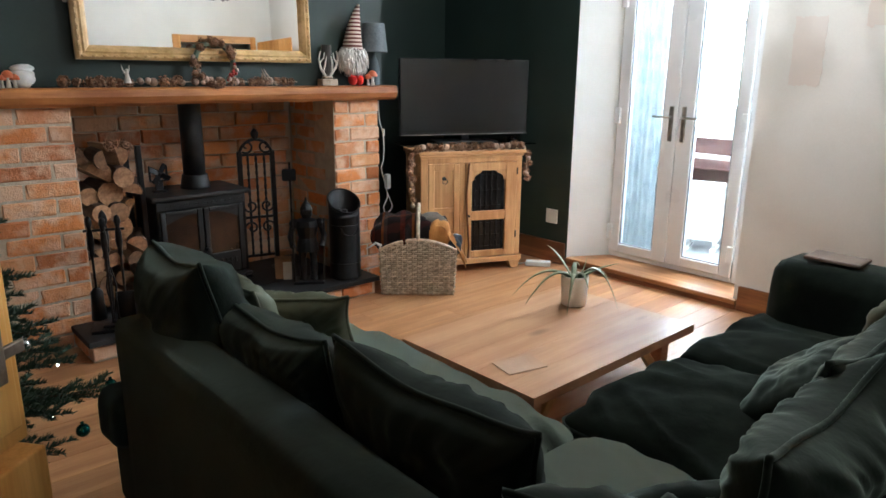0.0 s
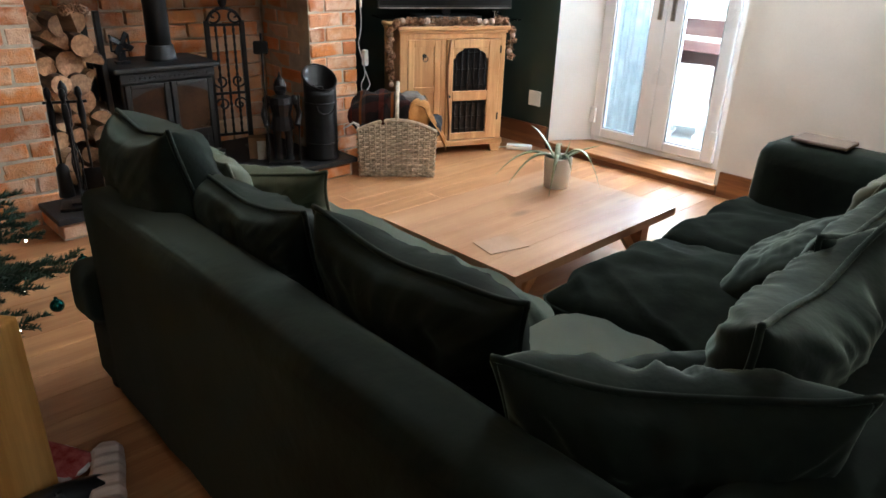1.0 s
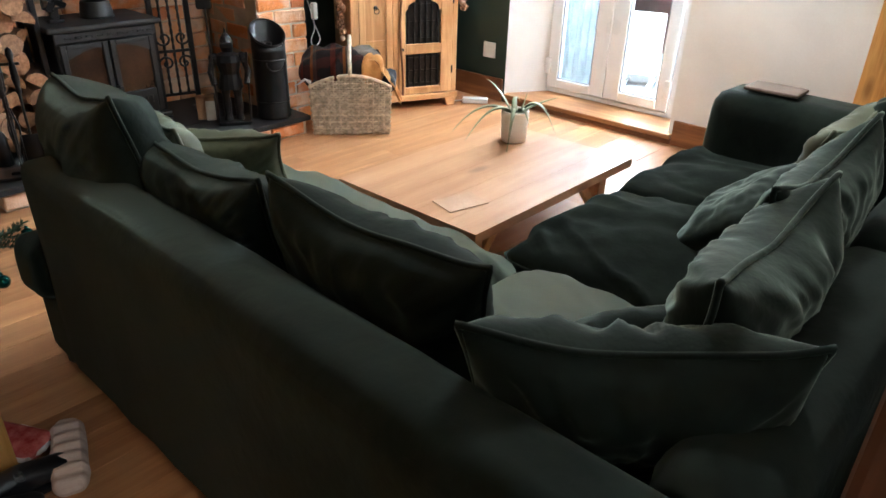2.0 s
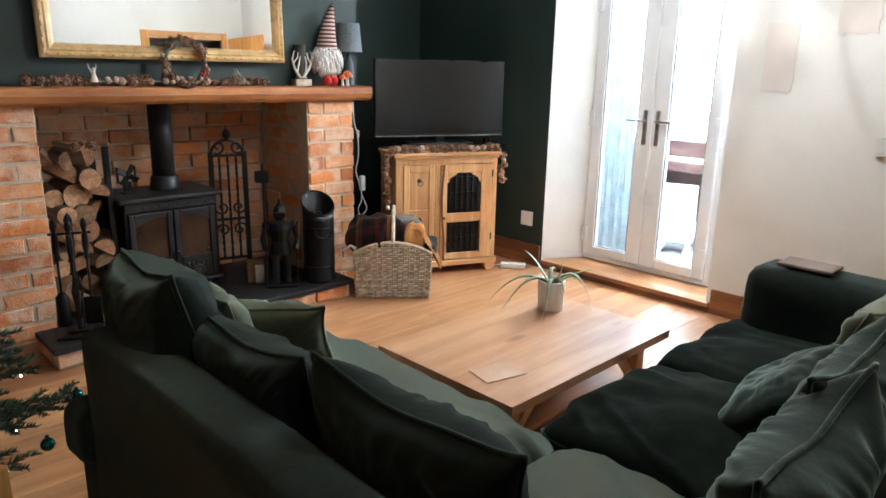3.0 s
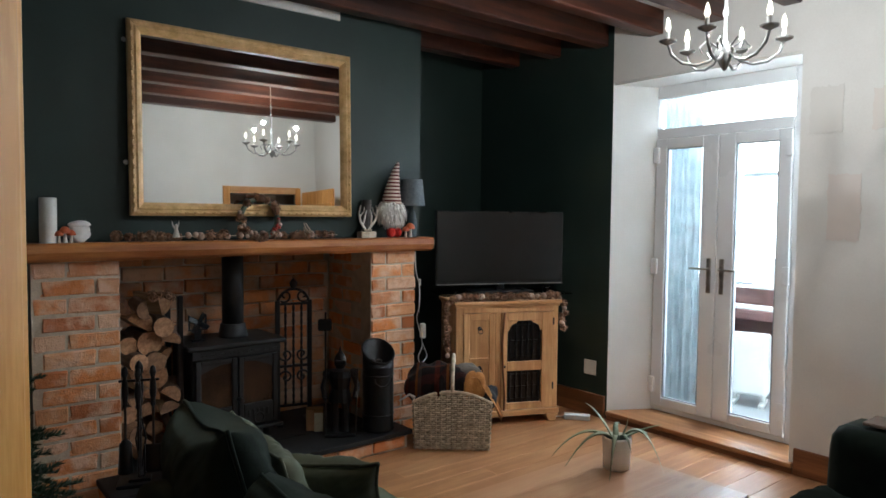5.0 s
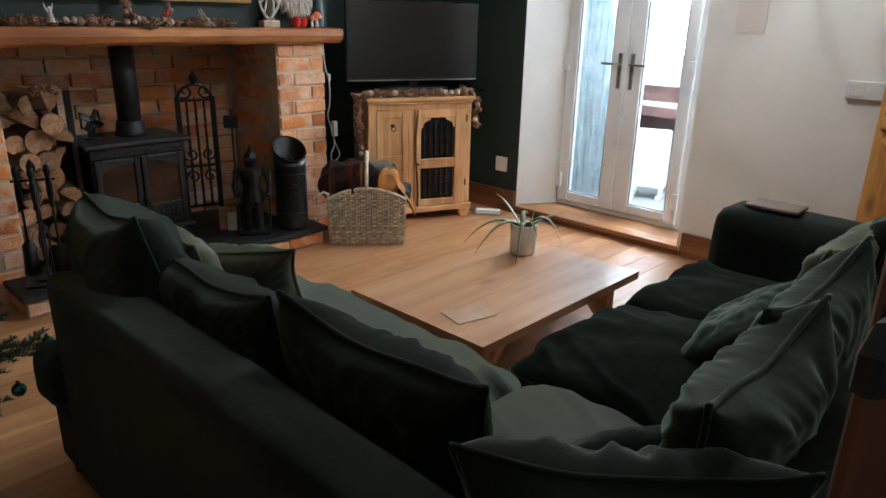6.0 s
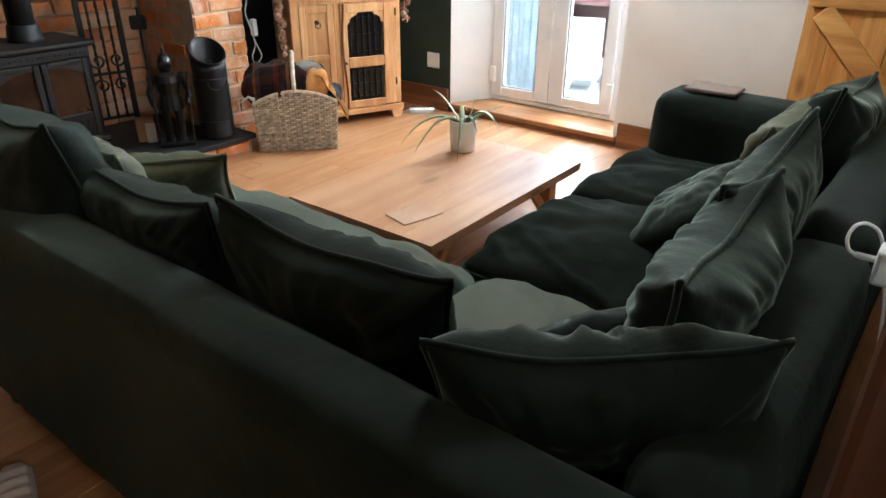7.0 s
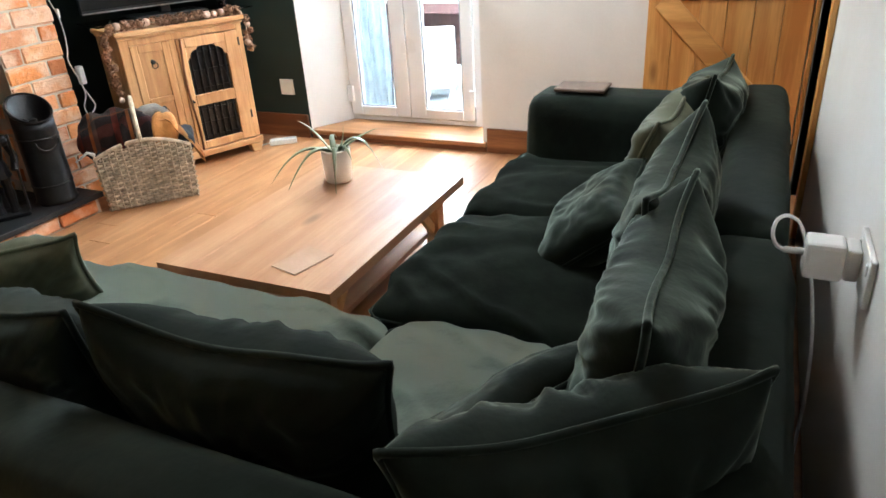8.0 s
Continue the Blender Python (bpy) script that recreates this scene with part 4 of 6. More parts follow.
def mantel():
    """A thick slab with a waney lower front edge."""
    bm = bmesh.new()
    n, rows = 90, []
    for k in range(n + 1):
        x = -2.30 + 2.395 * k / n
        w = 0.006 * noise.noise(Vector((x * 2.3, 1, 0))) + 0.009 * noise.noise(Vector((x * 6, 4, 0)))
        v = 0.010 * noise.noise(Vector((x * 3.1, 9, 0))) + 0.006 * noise.noise(Vector((x * 9, 2, 0)))
        yf = -0.078 + w
        prof = [(0.30, 1.278), (yf + 0.012, 1.278), (yf, 1.268), (yf - 0.004 + v * 0.5, 1.235), (yf + 0.010, 1.205 + v), (yf + 0.03, 1.19 + v), (0.30, 1.19)]
        rows.append([bm.verts.new((x, a, b)) for a, b in prof])
    for p, q in zip(rows, rows[1:]):
        for j in range(7):
            bm.faces.new((p[j], p[(j + 1) % 7], q[(j + 1) % 7], q[j]))
    bm.faces.new(rows[0])
    bm.faces.new(list(reversed(rows[-1])))
    return single("mantelpiece", bm, MANTEL_WOOD, "thick warm brown oak mantel beam with a waney edge", "mantelpiece", kind="structure")


mantel()


def stove():
    s = thing("wood_stove", "black cast-iron wood-burning stove with two glazed doors", "stove", pose(-1.185, 0.09, 0.1155))
    w, d = 0.50, 0.34
    for x in (-w / 2 + 0.05, w / 2 - 0.05):
        for y in (0.05, d - 0.05):
            part("leg", lathe([(0.028, 0), (0.02, 0.02), (0.026, 0.09)], 10, Matrix.Translation((x, y, 0))), STOVE_IRON, s)
    part("body", boxes([((-w / 2, 0.0, 0.085), (w / 2, d, 0.555))], 0.012, 3), STOVE_IRON, s)
    part("top_plate", boxes([((-w / 2 - 0.035, -0.04, 0.556), (w / 2 + 0.035, d + 0.02, 0.585))], 0.012, 3), STOVE_IRON, s)
    part("canopy", boxes([((-w / 2 - 0.006, -0.022, 0.505), (w / 2 + 0.006, -0.001, 0.5555))] + [((-0.21 + k * 0.052, -0.026, 0.522), (-0.18 + k * 0.052, -0.0225, 0.534)) for k in range(9)], 0.004), STOVE_IRON, s)
    part("ash_lip", boxes([((-w / 2 - 0.01, -0.055, 0.075), (w / 2 + 0.01, -0.001, 0.094))], 0.006, 2), STOVE_IRON, s)
    glassm = surface("sooty_stove_glass", (0.012, 0.007, 0.005), (0.05, 0.025, 0.015), rough=0.12, scale=7, bump=0.0)
    for sg in (-1, 1):
        a, b = (0.004, w / 2 - 0.012) if sg > 0 else (-w / 2 + 0.012, -0.004)
        door = part("door", boxes([((a, -0.022, 0.10), (a + 0.03, -0.002, 0.498)), ((b - 0.03, -0.022, 0.10), (b, -0.002, 0.498)),
                                   ((a + 0.03, -0.022, 0.10), (b - 0.03, -0.002, 0.225)), ((a + 0.03, -0.022, 0.475), (b - 0.03, -0.002, 0.498))], 0.005, 2), STOVE_IRON, s)
        part("window", boxes([((a + 0.03, -0.010, 0.225), (b - 0.03, -0.004, 0.475))], 0), glassm, door, "sooty glass stove window")
        # arched head over the window
        bm = bmesh.new()
        n = 10
        top, lowr = [], []
        for k in range(n + 1):
            x = a + 0.03 + (b - a - 0.06) * k / n
            u = (x - a - 0.03) / (b - a - 0.06)
            u = u if sg < 0 else 1 - u
            lowr.append((x, 0.425 + 0.045 * math.sin(min(1, u * 1.15) * math.pi / 2)))
            top.append((x, 0.477))
        for k in range(n):
            f = bm.faces.new([bm.verts.new((q[0], -0.020, q[1])) for q in (lowr[k], lowr[k + 1], top[k + 1], top[k])])
        bmesh.ops.remove_doubles(bm, verts=bm.verts[:], dist=1e-5)
        r = bmesh.ops.extrude_face_region(bm, geom=bm.faces[:])
        for v in [g for g in r["geom"] if isinstance(g, bmesh.types.BMVert)]:
            v.co.y = -0.011
        part("arch", bm, STOVE_IRON, door)
        bm = bmesh.new()
        for k in range(5):
            add_box(bm, (a + 0.05 + k * 0.028, -0.027, 0.15), (a + 0.064 + k * 0.028, -0.0215, 0.19), 0.003)
        part("vent", bm, STOVE_IRON, door)
        bm = bmesh.new()
        add_tube(bm, arc((a + b) / 2, 0.135, 0.03, 0, 360, 16, "xz", -0.024)[:-1], 0.006, 6, True)
        part("spin_wheel", bm, STOVE_IRON, door)
    bm = lathe([(0.011, 0), (0.011, 0.03), (0.016, 0.034), (0.016, 0.05), (0, 0.054)], 12, pose(0.0, -0.022, 0.26, 90, 0, 0), False)
    part("door_knob", bm, IRON, s)
    part("flue_collar", lathe([(0.085, 0.585), (0.082, 0.60), (0.072, 0.66), (0.068, 0.665)], 24, Matrix.Translation((0.05, 0.18, 0))), STOVE_IRON, s, smooth=True)
    part("flue_pipe", lathe([(0.062, 0.66), (0.062, 1.123)], 24, Matrix.Translation((0.05, 0.18, 0))), STOVE_IRON, s, smooth=True)
    return s


stove()


def mirror():
    m = thing("wall_mirror", "large rectangular mirror in a carved gilt frame over the mantel", "mirror", pose(-1.137, 0.012, 1.89, -1.4, 0, 0))
    w, h, b = 1.26, 0.965, 0.066
    steps = [(0.0, 0.0), (0.0, -0.028), (0.012, -0.040), (0.028, -0.034), (0.036, -0.040), (0.052, -0.030), (b, -0.012), (b, 0.0)]
    bm = bmesh.new()
    rings = []
    for sx, sz in ((-1, -1), (1, -1), (1, 1), (-1, 1)):
        rings.append([bm.verts.new((sx * (w / 2 - o), y, sz * (h / 2 - o))) for o, y in steps])
    for k in range(4):
        p, q = rings[k], rings[(k + 1) % 4]
        for j in range(len(steps)):
            bm.faces.new((p[j], p[(j + 1) % len(steps)], q[(j + 1) % len(steps)], q[j]))
    part("frame", bm, GILT, m, "carved gilt frame")
    bm = bmesh.new()
    for k in range(26):
        x = -w / 2 + 0.03 + (w - 0.06) * k / 25
        for z in (-h / 2 + 0.016, h / 2 - 0.016):
            add_ball(bm, (x, -0.040, z), 0.010, 1, (1.5, 0.7, 0.9))
    for k in range(19):
        z = -h / 2 + 0.05 + (h - 0.1) * k / 18
        for x in (-w / 2 + 0.016, w / 2 - 0.016):
            add_ball(bm, (x, -0.040, z), 0.010, 1, (0.9, 0.7, 1.5))
    tagged(part("carving", bm, GILT, m, "row of small carved leaves"), kind="stuff")
    part("glass", boxes([((-w / 2 + b - 0.004, -0.010, -h / 2 + b - 0.004), (w / 2 - b + 0.004, -0.004, h / 2 - b + 0.004))], 0), MIRROR, m, "clear bevelled mirror glass")
    for z in (0.38, -0.22):
        part("bracket", lathe([(0.012, 0), (0.012, 0.006), (0.0, 0.008)], 10, pose(-w / 2 - 0.012, -0.004, z, 90, 0, 0), False), STEEL, m)
    return m


mirror()


# ---------------------------------------------------------------- on and round the hearth
def fan():
    f = thing("stove_fan", "small black heat-driven fan on the stove top", "fan", pose(-1.36, 0.22, 0.701))
    part("base", boxes([((-0.035, -0.02, 0), (0.035, 0.02, 0.015)), ((-0.02, -0.01, 0.015), (0.02, 0.01, 0.07)), ((-0.05, -0.008, 0.07), (-0.042, 0.008, 0.15)),
                        ((0.042, -0.008, 0.07), (0.05, 0.008, 0.15)), ((-0.05, -0.008, 0.062), (0.05, 0.008, 0.07))], 0.002), IRON, f)
    for k in range(4):
        bm = bmesh.new()
        add_box(bm, (0.008, -0.002, -0.016), (0.062, 0.002, 0.016), 0.004)
        bm.transform(pose(0, -0.022, 0.105, 0, k * 90 + 30, 0) @ pose(0, 0, 0, 25, 0, 0))
        part("blade", bm, IRON, f)
    part("hub", lathe([(0.01, 0), (0.01, 0.022), (0, 0.026)], 10, pose(0, 0, 0.105, 90, 0, 0), False), IRON, f)


fan()


def scroll(cx, cz, r, turn, y, flip=1):
    """A wrought scroll as a spiral."""
    out = []
    for k in range(22):
        s = k / 21
        a = radians(turn + flip * 400 * s)
        q = r * (1 - 0.8 * s)
        out.append((cx + q * math.cos(a), y, cz + q * math.sin(a)))
    return out


def iron_stand(name, label, m, w, h, bars, knob=True):
    """A tall wrought-iron panel with twisted bars and scrolls."""
    t = thing(name, label, "fire screen", m)
    for x in (-w / 2, w / 2):
        part("post", boxes([((x - 0.014, -0.014, 0), (x + 0.014, 0.014, h - 0.06))], 0.003), IRON, t)
        part("foot", boxes([((x - 0.02, -0.09, 0.0), (x + 0.02, 0.09, 0.014))], 0.004), IRON, t)
    for z in (0.10, h * 0.42, h - 0.09):
        part("rail", boxes([((-w / 2, -0.008, z), (w / 2, 0.008, z + 0.016))], 0.002), IRON, t)
    for k in range(bars):
        x = -w / 2 + w * (k + 1) / (bars + 1)
        prof = [(0.006 + 0.0035 * (j % 2), 0.10 + (h - 0.19) * j / 30) for j in range(31)]
        part("bar", lathe(prof, 8, Matrix.Translation((x, 0, 0))), IRON, t)
    for x, z, tr, fl in ((-w * 0.25, h * 0.52, 200, 1), (w * 0.25, h * 0.52, -20, -1), (-w * 0.25, h * 0.35, 160, -1), (w * 0.25, h * 0.35, 20, 1), (-w * 0.28, h - 0.03, 230, 1), (w * 0.28, h - 0.03, -50, -1)):
        part("scroll", tube(scroll(x, z, 0.042, tr, -0.012, fl), 0.0065, 6), IRON, t)
    bm = bmesh.new()
    add_tube(bm, arc(0, h - 0.09, w / 2, 0, 180, 14, "xz"), 0.009, 8)
    part("arch", bm, IRON, t)
    if knob:
        part("finial", lathe([(0.01, h - 0.09 + w / 2), (0.022, h - 0.07 + w / 2), (0.026, h - 0.05 + w / 2), (0.012, h - 0.03 + w / 2), (0, h - 0.02 + w / 2)], 12, cap=False), IRON, t)
    return t


def companion_set():
    """A ringed pole on a square foot, hung with brush, shovel, poker and tongs."""
    t = thing("companion_set", "black iron fireside companion set with hanging tools", "fire tools", pose(-1.775, -0.165, 0.1155, 0, 0, -20))
    part("base", boxes([((-0.10, -0.075, 0), (0.10, 0.075, 0.016)), ((-0.05, -0.04, 0.016), (0.05, 0.04, 0.03))], 0.005, 2), IRON, t)
    part("pole", lathe([(0.012, 0.03), (0.008, 0.06), (0.008, 0.25), (0.015, 0.27), (0.008, 0.29), (0.008, 0.53), (0.016, 0.545), (0.02, 0.565), (0.012, 0.585), (0, 0.60)], 12, cap=False), IRON, t, smooth=True)
    part("hanger", boxes([((-0.09, -0.006, 0.495), (0.09, 0.006, 0.507)), ((-0.006, -0.075, 0.495), (0.006, 0.075, 0.5065))], 0.002), IRON, t)
    for x, y, kind in ((-0.062, -0.01, "brush"), (0.062, -0.01, "shovel"), (0.0, -0.055, "poker"), (0.0, 0.055, "tongs")):
        bm = lathe([(0.0, 0.575), (0.012, 0.565), (0.016, 0.54), (0.009, 0.515), (0.014, 0.49), (0.016, 0.44), (0.010, 0.40), (0.013, 0.385), (0.006, 0.37), (0.0055, 0.10)], 10, Matrix.Translation((x, y, 0)), False)
        if kind == "brush":
            add_lathe(bm, [(0.012, 0.22), (0.028, 0.20), (0.030, 0.15), (0.036, 0.06), (0.0, 0.055)], 14, Matrix.Translation((x, y, 0)), False)
        elif kind == "shovel":
            add_box(bm, (x - 0.038, y - 0.006, 0.05), (x + 0.038, y + 0.002, 0.19), 0.004)
            add_box(bm, (x - 0.042, y - 0.022, 0.05), (x - 0.036, y + 0.002, 0.19), 0.002)
            add_box(bm, (x + 0.036, y - 0.022, 0.05), (x + 0.042, y + 0.002, 0.19), 0.002)
        elif kind == "poker":
            add_tube(bm, [(x, y, 0.11), (x, y, 0.06), (x + 0.02, y, 0.05), (x + 0.03, y, 0.07)], 0.0055, 6)
        else:
            add_tube(bm, [(x - 0.004, y, 0.30), (x - 0.022, y, 0.20), (x - 0.004, y, 0.06)], 0.005, 6)
            add_tube(bm, [(x + 0.004, y, 0.30), (x + 0.022, y, 0.20), (x + 0.004, y, 0.06)], 0.005, 6)
        part(kind, bm, IRON, t, smooth=True)
    return t


iron_stand("fire_screen", "tall black wrought-iron fire tool rack with scrolls", pose(-0.745, 0.27, 0.1155, 0, 0, -14), 0.20, 0.83, 3)
companion_set()


def log_stack():
    rng = random.Random(21)
    bark = surface("bark", (0.05, 0.028, 0.016), (0.17, 0.10, 0.06), rough=0.95, scale=14, stretch=(1, 0.3, 1), bump=0.8, vary=0.2)
    endg = surface("cut_log_end", (0.15, 0.075, 0.04), (0.42, 0.235, 0.125), rough=0.85, scale=22, bump=0.4, vary=0.4)
    cleft = surface("split_wood", (0.34, 0.19, 0.10), (0.62, 0.40, 0.24), rough=0.8, scale=9, stretch=(6, 0.6, 6), bump=0.4, vary=0.2)
    z, row = 0.1155, 0
    while z < 0.95:
        r0 = 0.054
        x = -1.79 + (0.03 if row % 2 else 0.0)
        while x < -1.565:
            r = min(rng.uniform(0.040, 0.072), (-1.495 - x) / 2)
            split = rng.random() < 0.78
            n = 12
            a0 = rng.uniform(0, 6.28)
            ring = []
            for k in range(n):
                a = 2 * math.pi * k / n
                q = r * (1 + 0.10 * noise.noise(Vector((a, row * 3.1, x * 7))))
                px, pz = q * math.cos(a), q * math.sin(a)
                if split and pz * math.cos(a0) + px * math.sin(a0) > 0.12 * r:
                    t = pz * math.cos(a0) + px * math.sin(a0) - 0.12 * r
                    px, pz = px - t * math.sin(a0), pz - t * math.cos(a0)
                ring.append((px, pz))
            yf = rng.uniform(0.06, 0.18)
            lg = thing("log", "cut firewood log in the stack beside the stove", "log", pose(x + r, yf, z + r0 + rng.uniform(-0.006, 0.012), 0, 0, rng.uniform(-20, 20) if split else rng.uniform(-8, 8)), group="stack of firewood logs")
            bm = bmesh.new()
            A = [bm.verts.new((p, 0.0, q)) for p, q in ring]
            B = [bm.verts.new((p * 0.96, 0.27, q * 0.96)) for p, q in ring]
            for k in range(n):
                bm.faces.new((A[k], A[(k + 1) % n], B[(k + 1) % n], B[k]))
            bm.faces.new(B)
            part("bark", bm, cleft if split and rng.random() < 0.6 else bark, lg)
            bm = bmesh.new()
            bm.faces.new([bm.verts.new((p * 0.97, -0.004, q * 0.97)) for p, q in ring])
            rr = bmesh.ops.extrude_face_region(bm, geom=bm.faces[:])
            for v in [g for g in rr["geom"] if isinstance(g, bmesh.types.BMVert)]:
                v.co.y = 0.003
            part("cut_end", bm, endg, lg, "pale cut end")
            x += 2 * r * 0.86
        z += 0.094
        row += 1


log_stack()
t = thing("log_rack", "black iron upright holding the firewood stack", "rack", pose(-1.482, 0.14, 0.1155))
part("post", boxes([((-0.014, -0.014, 0.0), (0.014, 0.014, 0.86))], 0.003), IRON, t)
part("foot", boxes([((-0.02, -0.04, 0.0), (0.02, 0.24, 0.012))], 0.003), IRON, t)
part("post", boxes([((-0.014, 0.20, 0.0), (0.014, 0.228, 0.86))], 0.003), IRON, t)

# garland of dried fruit and cones, used in several places
CONE = surface("pine_cone", (0.10, 0.045, 0.022), (0.34, 0.19, 0.11), rough=0.8, scale=30, bump=0.5, vary=0.25)
NUT = surface("pale_nut", (0.24, 0.13, 0.08), (0.56, 0.42, 0.33), rough=0.6, scale=20, bump=0.2, vary=0.25)
BERRY = surface("red_berry", (0.30, 0.02, 0.015), (0.45, 0.05, 0.03), rough=0.35, scale=10, bump=0.0)
TWIG = surface("pale_twig", (0.28, 0.2, 0.13), (0.55, 0.45, 0.34), rough=0.8, scale=20, bump=0.3)


def cone_mesh(r, seed):
    bm = bmesh.new()
    rng = random.Random(seed)
    add_ball(bm, (0, 0, 0), r * 0.75, 1, (1, 1, 1.1))
    for k in range(22):
        a, v = k * 2.4, -0.8 + 1.7 * k / 22
        q = r * math.sqrt(max(0.05, 1 - v * v))
        m = Matrix.Translation((q * math.cos(a) * 0.85, q * math.sin(a) * 0.85, r * v * 1.05)) @ pose(0, 0, 0, 0, 55 - 70 * v, math.degrees(a))
        add_box(bm, (-r * 0.10, -r * 0.26, -r * 0.05), (r * 0.36, r * 0.26, r * 0.05), m=m)
    return mesh_of("cone", bm, CONE)


def nut_mesh(r, seed):
    bm = bmesh.new()
    add_ball(bm, (0, 0, 0), r, 2, (1, 1, 0.92), 0.12)
    return mesh_of("nut", bm, NUT, True)


def garland(label, m, path, step, size, seed, extra=True):
    g = thing("garland", label, "garland", m)
    rng = random.Random(seed)
    cones = [cone_mesh(size * k, seed + i) for i, k in enumerate((1.0, 0.8))]
    nuts = [nut_mesh(size * k, seed + i) for i, k in enumerate((0.85, 0.68))]
    part("string", tube([Vector(p) + Vector((0, 0, 0.002)) for p in path], 0.003, 6), TWIG, g)
    pts = [Vector(p) for p in path]
    for p, q in zip(pts, pts[1:]):
        n = max(1, int((q - p).length / step))
        for k in range(n):
            c = p.lerp(q, (k + rng.random() * 0.6) / n) + Vector((rng.uniform(-0.5, 0.5) * size, rng.uniform(-0.6, 0.6) * size, rng.uniform(-0.1, 0.35) * size))
            kind = rng.random()
            ob = new("cone" if kind < 0.74 else "nut", rng.choice(cones if kind < 0.74 else nuts))
            ob.parent = g
            ob.location = c
            ob.rotation_euler = [rng.uniform(0, 6.28) for _ in range(3)]
    return g


garland("garland of pine cones and nuts lying along the mantel", None, [(-1.83, -0.045, 1.302), (-1.5, -0.05, 1.300), (-1.1, -0.045, 1.302), (-0.62, -0.05, 1.300)], 0.034, 0.026, 31)
garland("garland of cones and dried fruit on the cabinet top", pose(0.556, -0.313, 0.8505, 0, 0, -23),
        [(-0.435, 0.0, -0.36), (-0.44, 0.0, -0.15), (-0.42, -0.006, 0.0), (-0.36, 0.0, 0.024), (0.0, 0.004, 0.022), (0.36, 0.0, 0.024), (0.40, -0.005, -0.02), (0.405, -0.005, -0.22)], 0.027, 0.027, 57)


t = thing("glass_tumbler", "small clear glass tumbler with a candle on the cabinet", "tumbler", pose(0.865, -0.379, 0.8505))
ob = part("glass", lathe([(0.0, 0.0), (0.030, 0.001), (0.034, 0.085), (0.031, 0.085), (0.027, 0.008), (0.0, 0.006)], 20, cap=False), GLASS, t, smooth=True)
ob.visible_shadow = False
part("candle", lathe([(0.0, 0.0085), (0.025, 0.009), (0.028, 0.045), (0.0, 0.046)], 16, cap=False), surface("pale_wax", (0.60, 0.62, 0.62), (0.74, 0.75, 0.74), rough=0.5, scale=20, bump=0.05), t, smooth=True)


garland("short garland of pale dried seed heads and cones on the firewood", None, [(-1.66, 0.07, 0.985), (-1.59, 0.06, 1.0), (-1.53, 0.07, 0.965)], 0.024, 0.024, 83)


def scuttle():
    s = thing("coal_scuttle", "tall black metal coal scuttle with a slanted round mouth", "coal scuttle", pose(-0.40, -0.165, 0.1155, 0, 0, -14) @ Matrix.Diagonal((0.9, 0.9, 1, 1)))
    bm = bmesh.new()
    n, rings = 28, []
    for r, z in ((0.105, 0.0), (0.112, 0.012), (0.106, 0.02), (0.106, 0.38)):
        rings.append([bm.verts.new((r * math.cos(2 * math.pi * k / n), r * math.sin(2 * math.pi * k / n), z)) for k in range(n)])
    top = []
    for k in range(n):
        a = 2 * math.pi * k / n
        top.append(bm.verts.new((0.104 * math.cos(a), 0.104 * math.sin(a), 0.42 + 0.058 * (1 + math.sin(a)))))
    rings.append(top)
    inner = [bm.verts.new((v.co.x * 0.93, v.co.y * 0.93, v.co.z - 0.004)) for v in top]
    deep = [bm.verts.new((v.co.x * 0.93, v.co.y * 0.93, 0.31)) for v in top]
    rings += [inner, deep]
    for p, q in zip(rings, rings[1:]):
        for k in range(n):
            bm.faces.new((p[k], p[(k + 1) % n], q[(k + 1) % n], q[k]))
    bm.faces.new(deep)
    part("body", bm, IRON, s, smooth=True)
    bm = bmesh.new()
    add_tube(bm, [(0.107 * math.cos(2 * math.pi * k / n), 0.107 * math.sin(2 * math.pi * k / n), 0.421 + 0.058 * (1 + math.sin(2 * math.pi * k / n))) for k in range(n)], 0.007, 6, True)
    part("rim", bm, IRON, s)
    for z in (0.10, 0.34):
        bm = bmesh.new()
        add_tube(bm, [(0.1075 * math.cos(2 * math.pi * k / n), 0.1075 * math.sin(2 * math.pi * k / n), z) for k in range(n)], 0.0035, 6, True)
        part("band", bm, IRON, s)
    bm = bmesh.new()
    rng = random.Random(8)
    for k in range(12):
        add_ball(bm, (rng.uniform(-0.06, 0.06), rng.uniform(-0.06, 0.06), 0.33 + rng.uniform(0, 0.09)), rng.uniform(0.025, 0.035), 1, (1, 1, 0.8), 0.5)
    part("coal", bm, SLATE, s, "lumps of black coal")
    bm = bmesh.new()
    add_tube(bm, [(0.06 * math.cos(a), -0.108, 0.33 - 0.05 * math.sin(a)) for a in [k * math.pi / 8 for k in range(9)]], 0.004, 6)
    part("handle", bm, IRON, s)


scuttle()


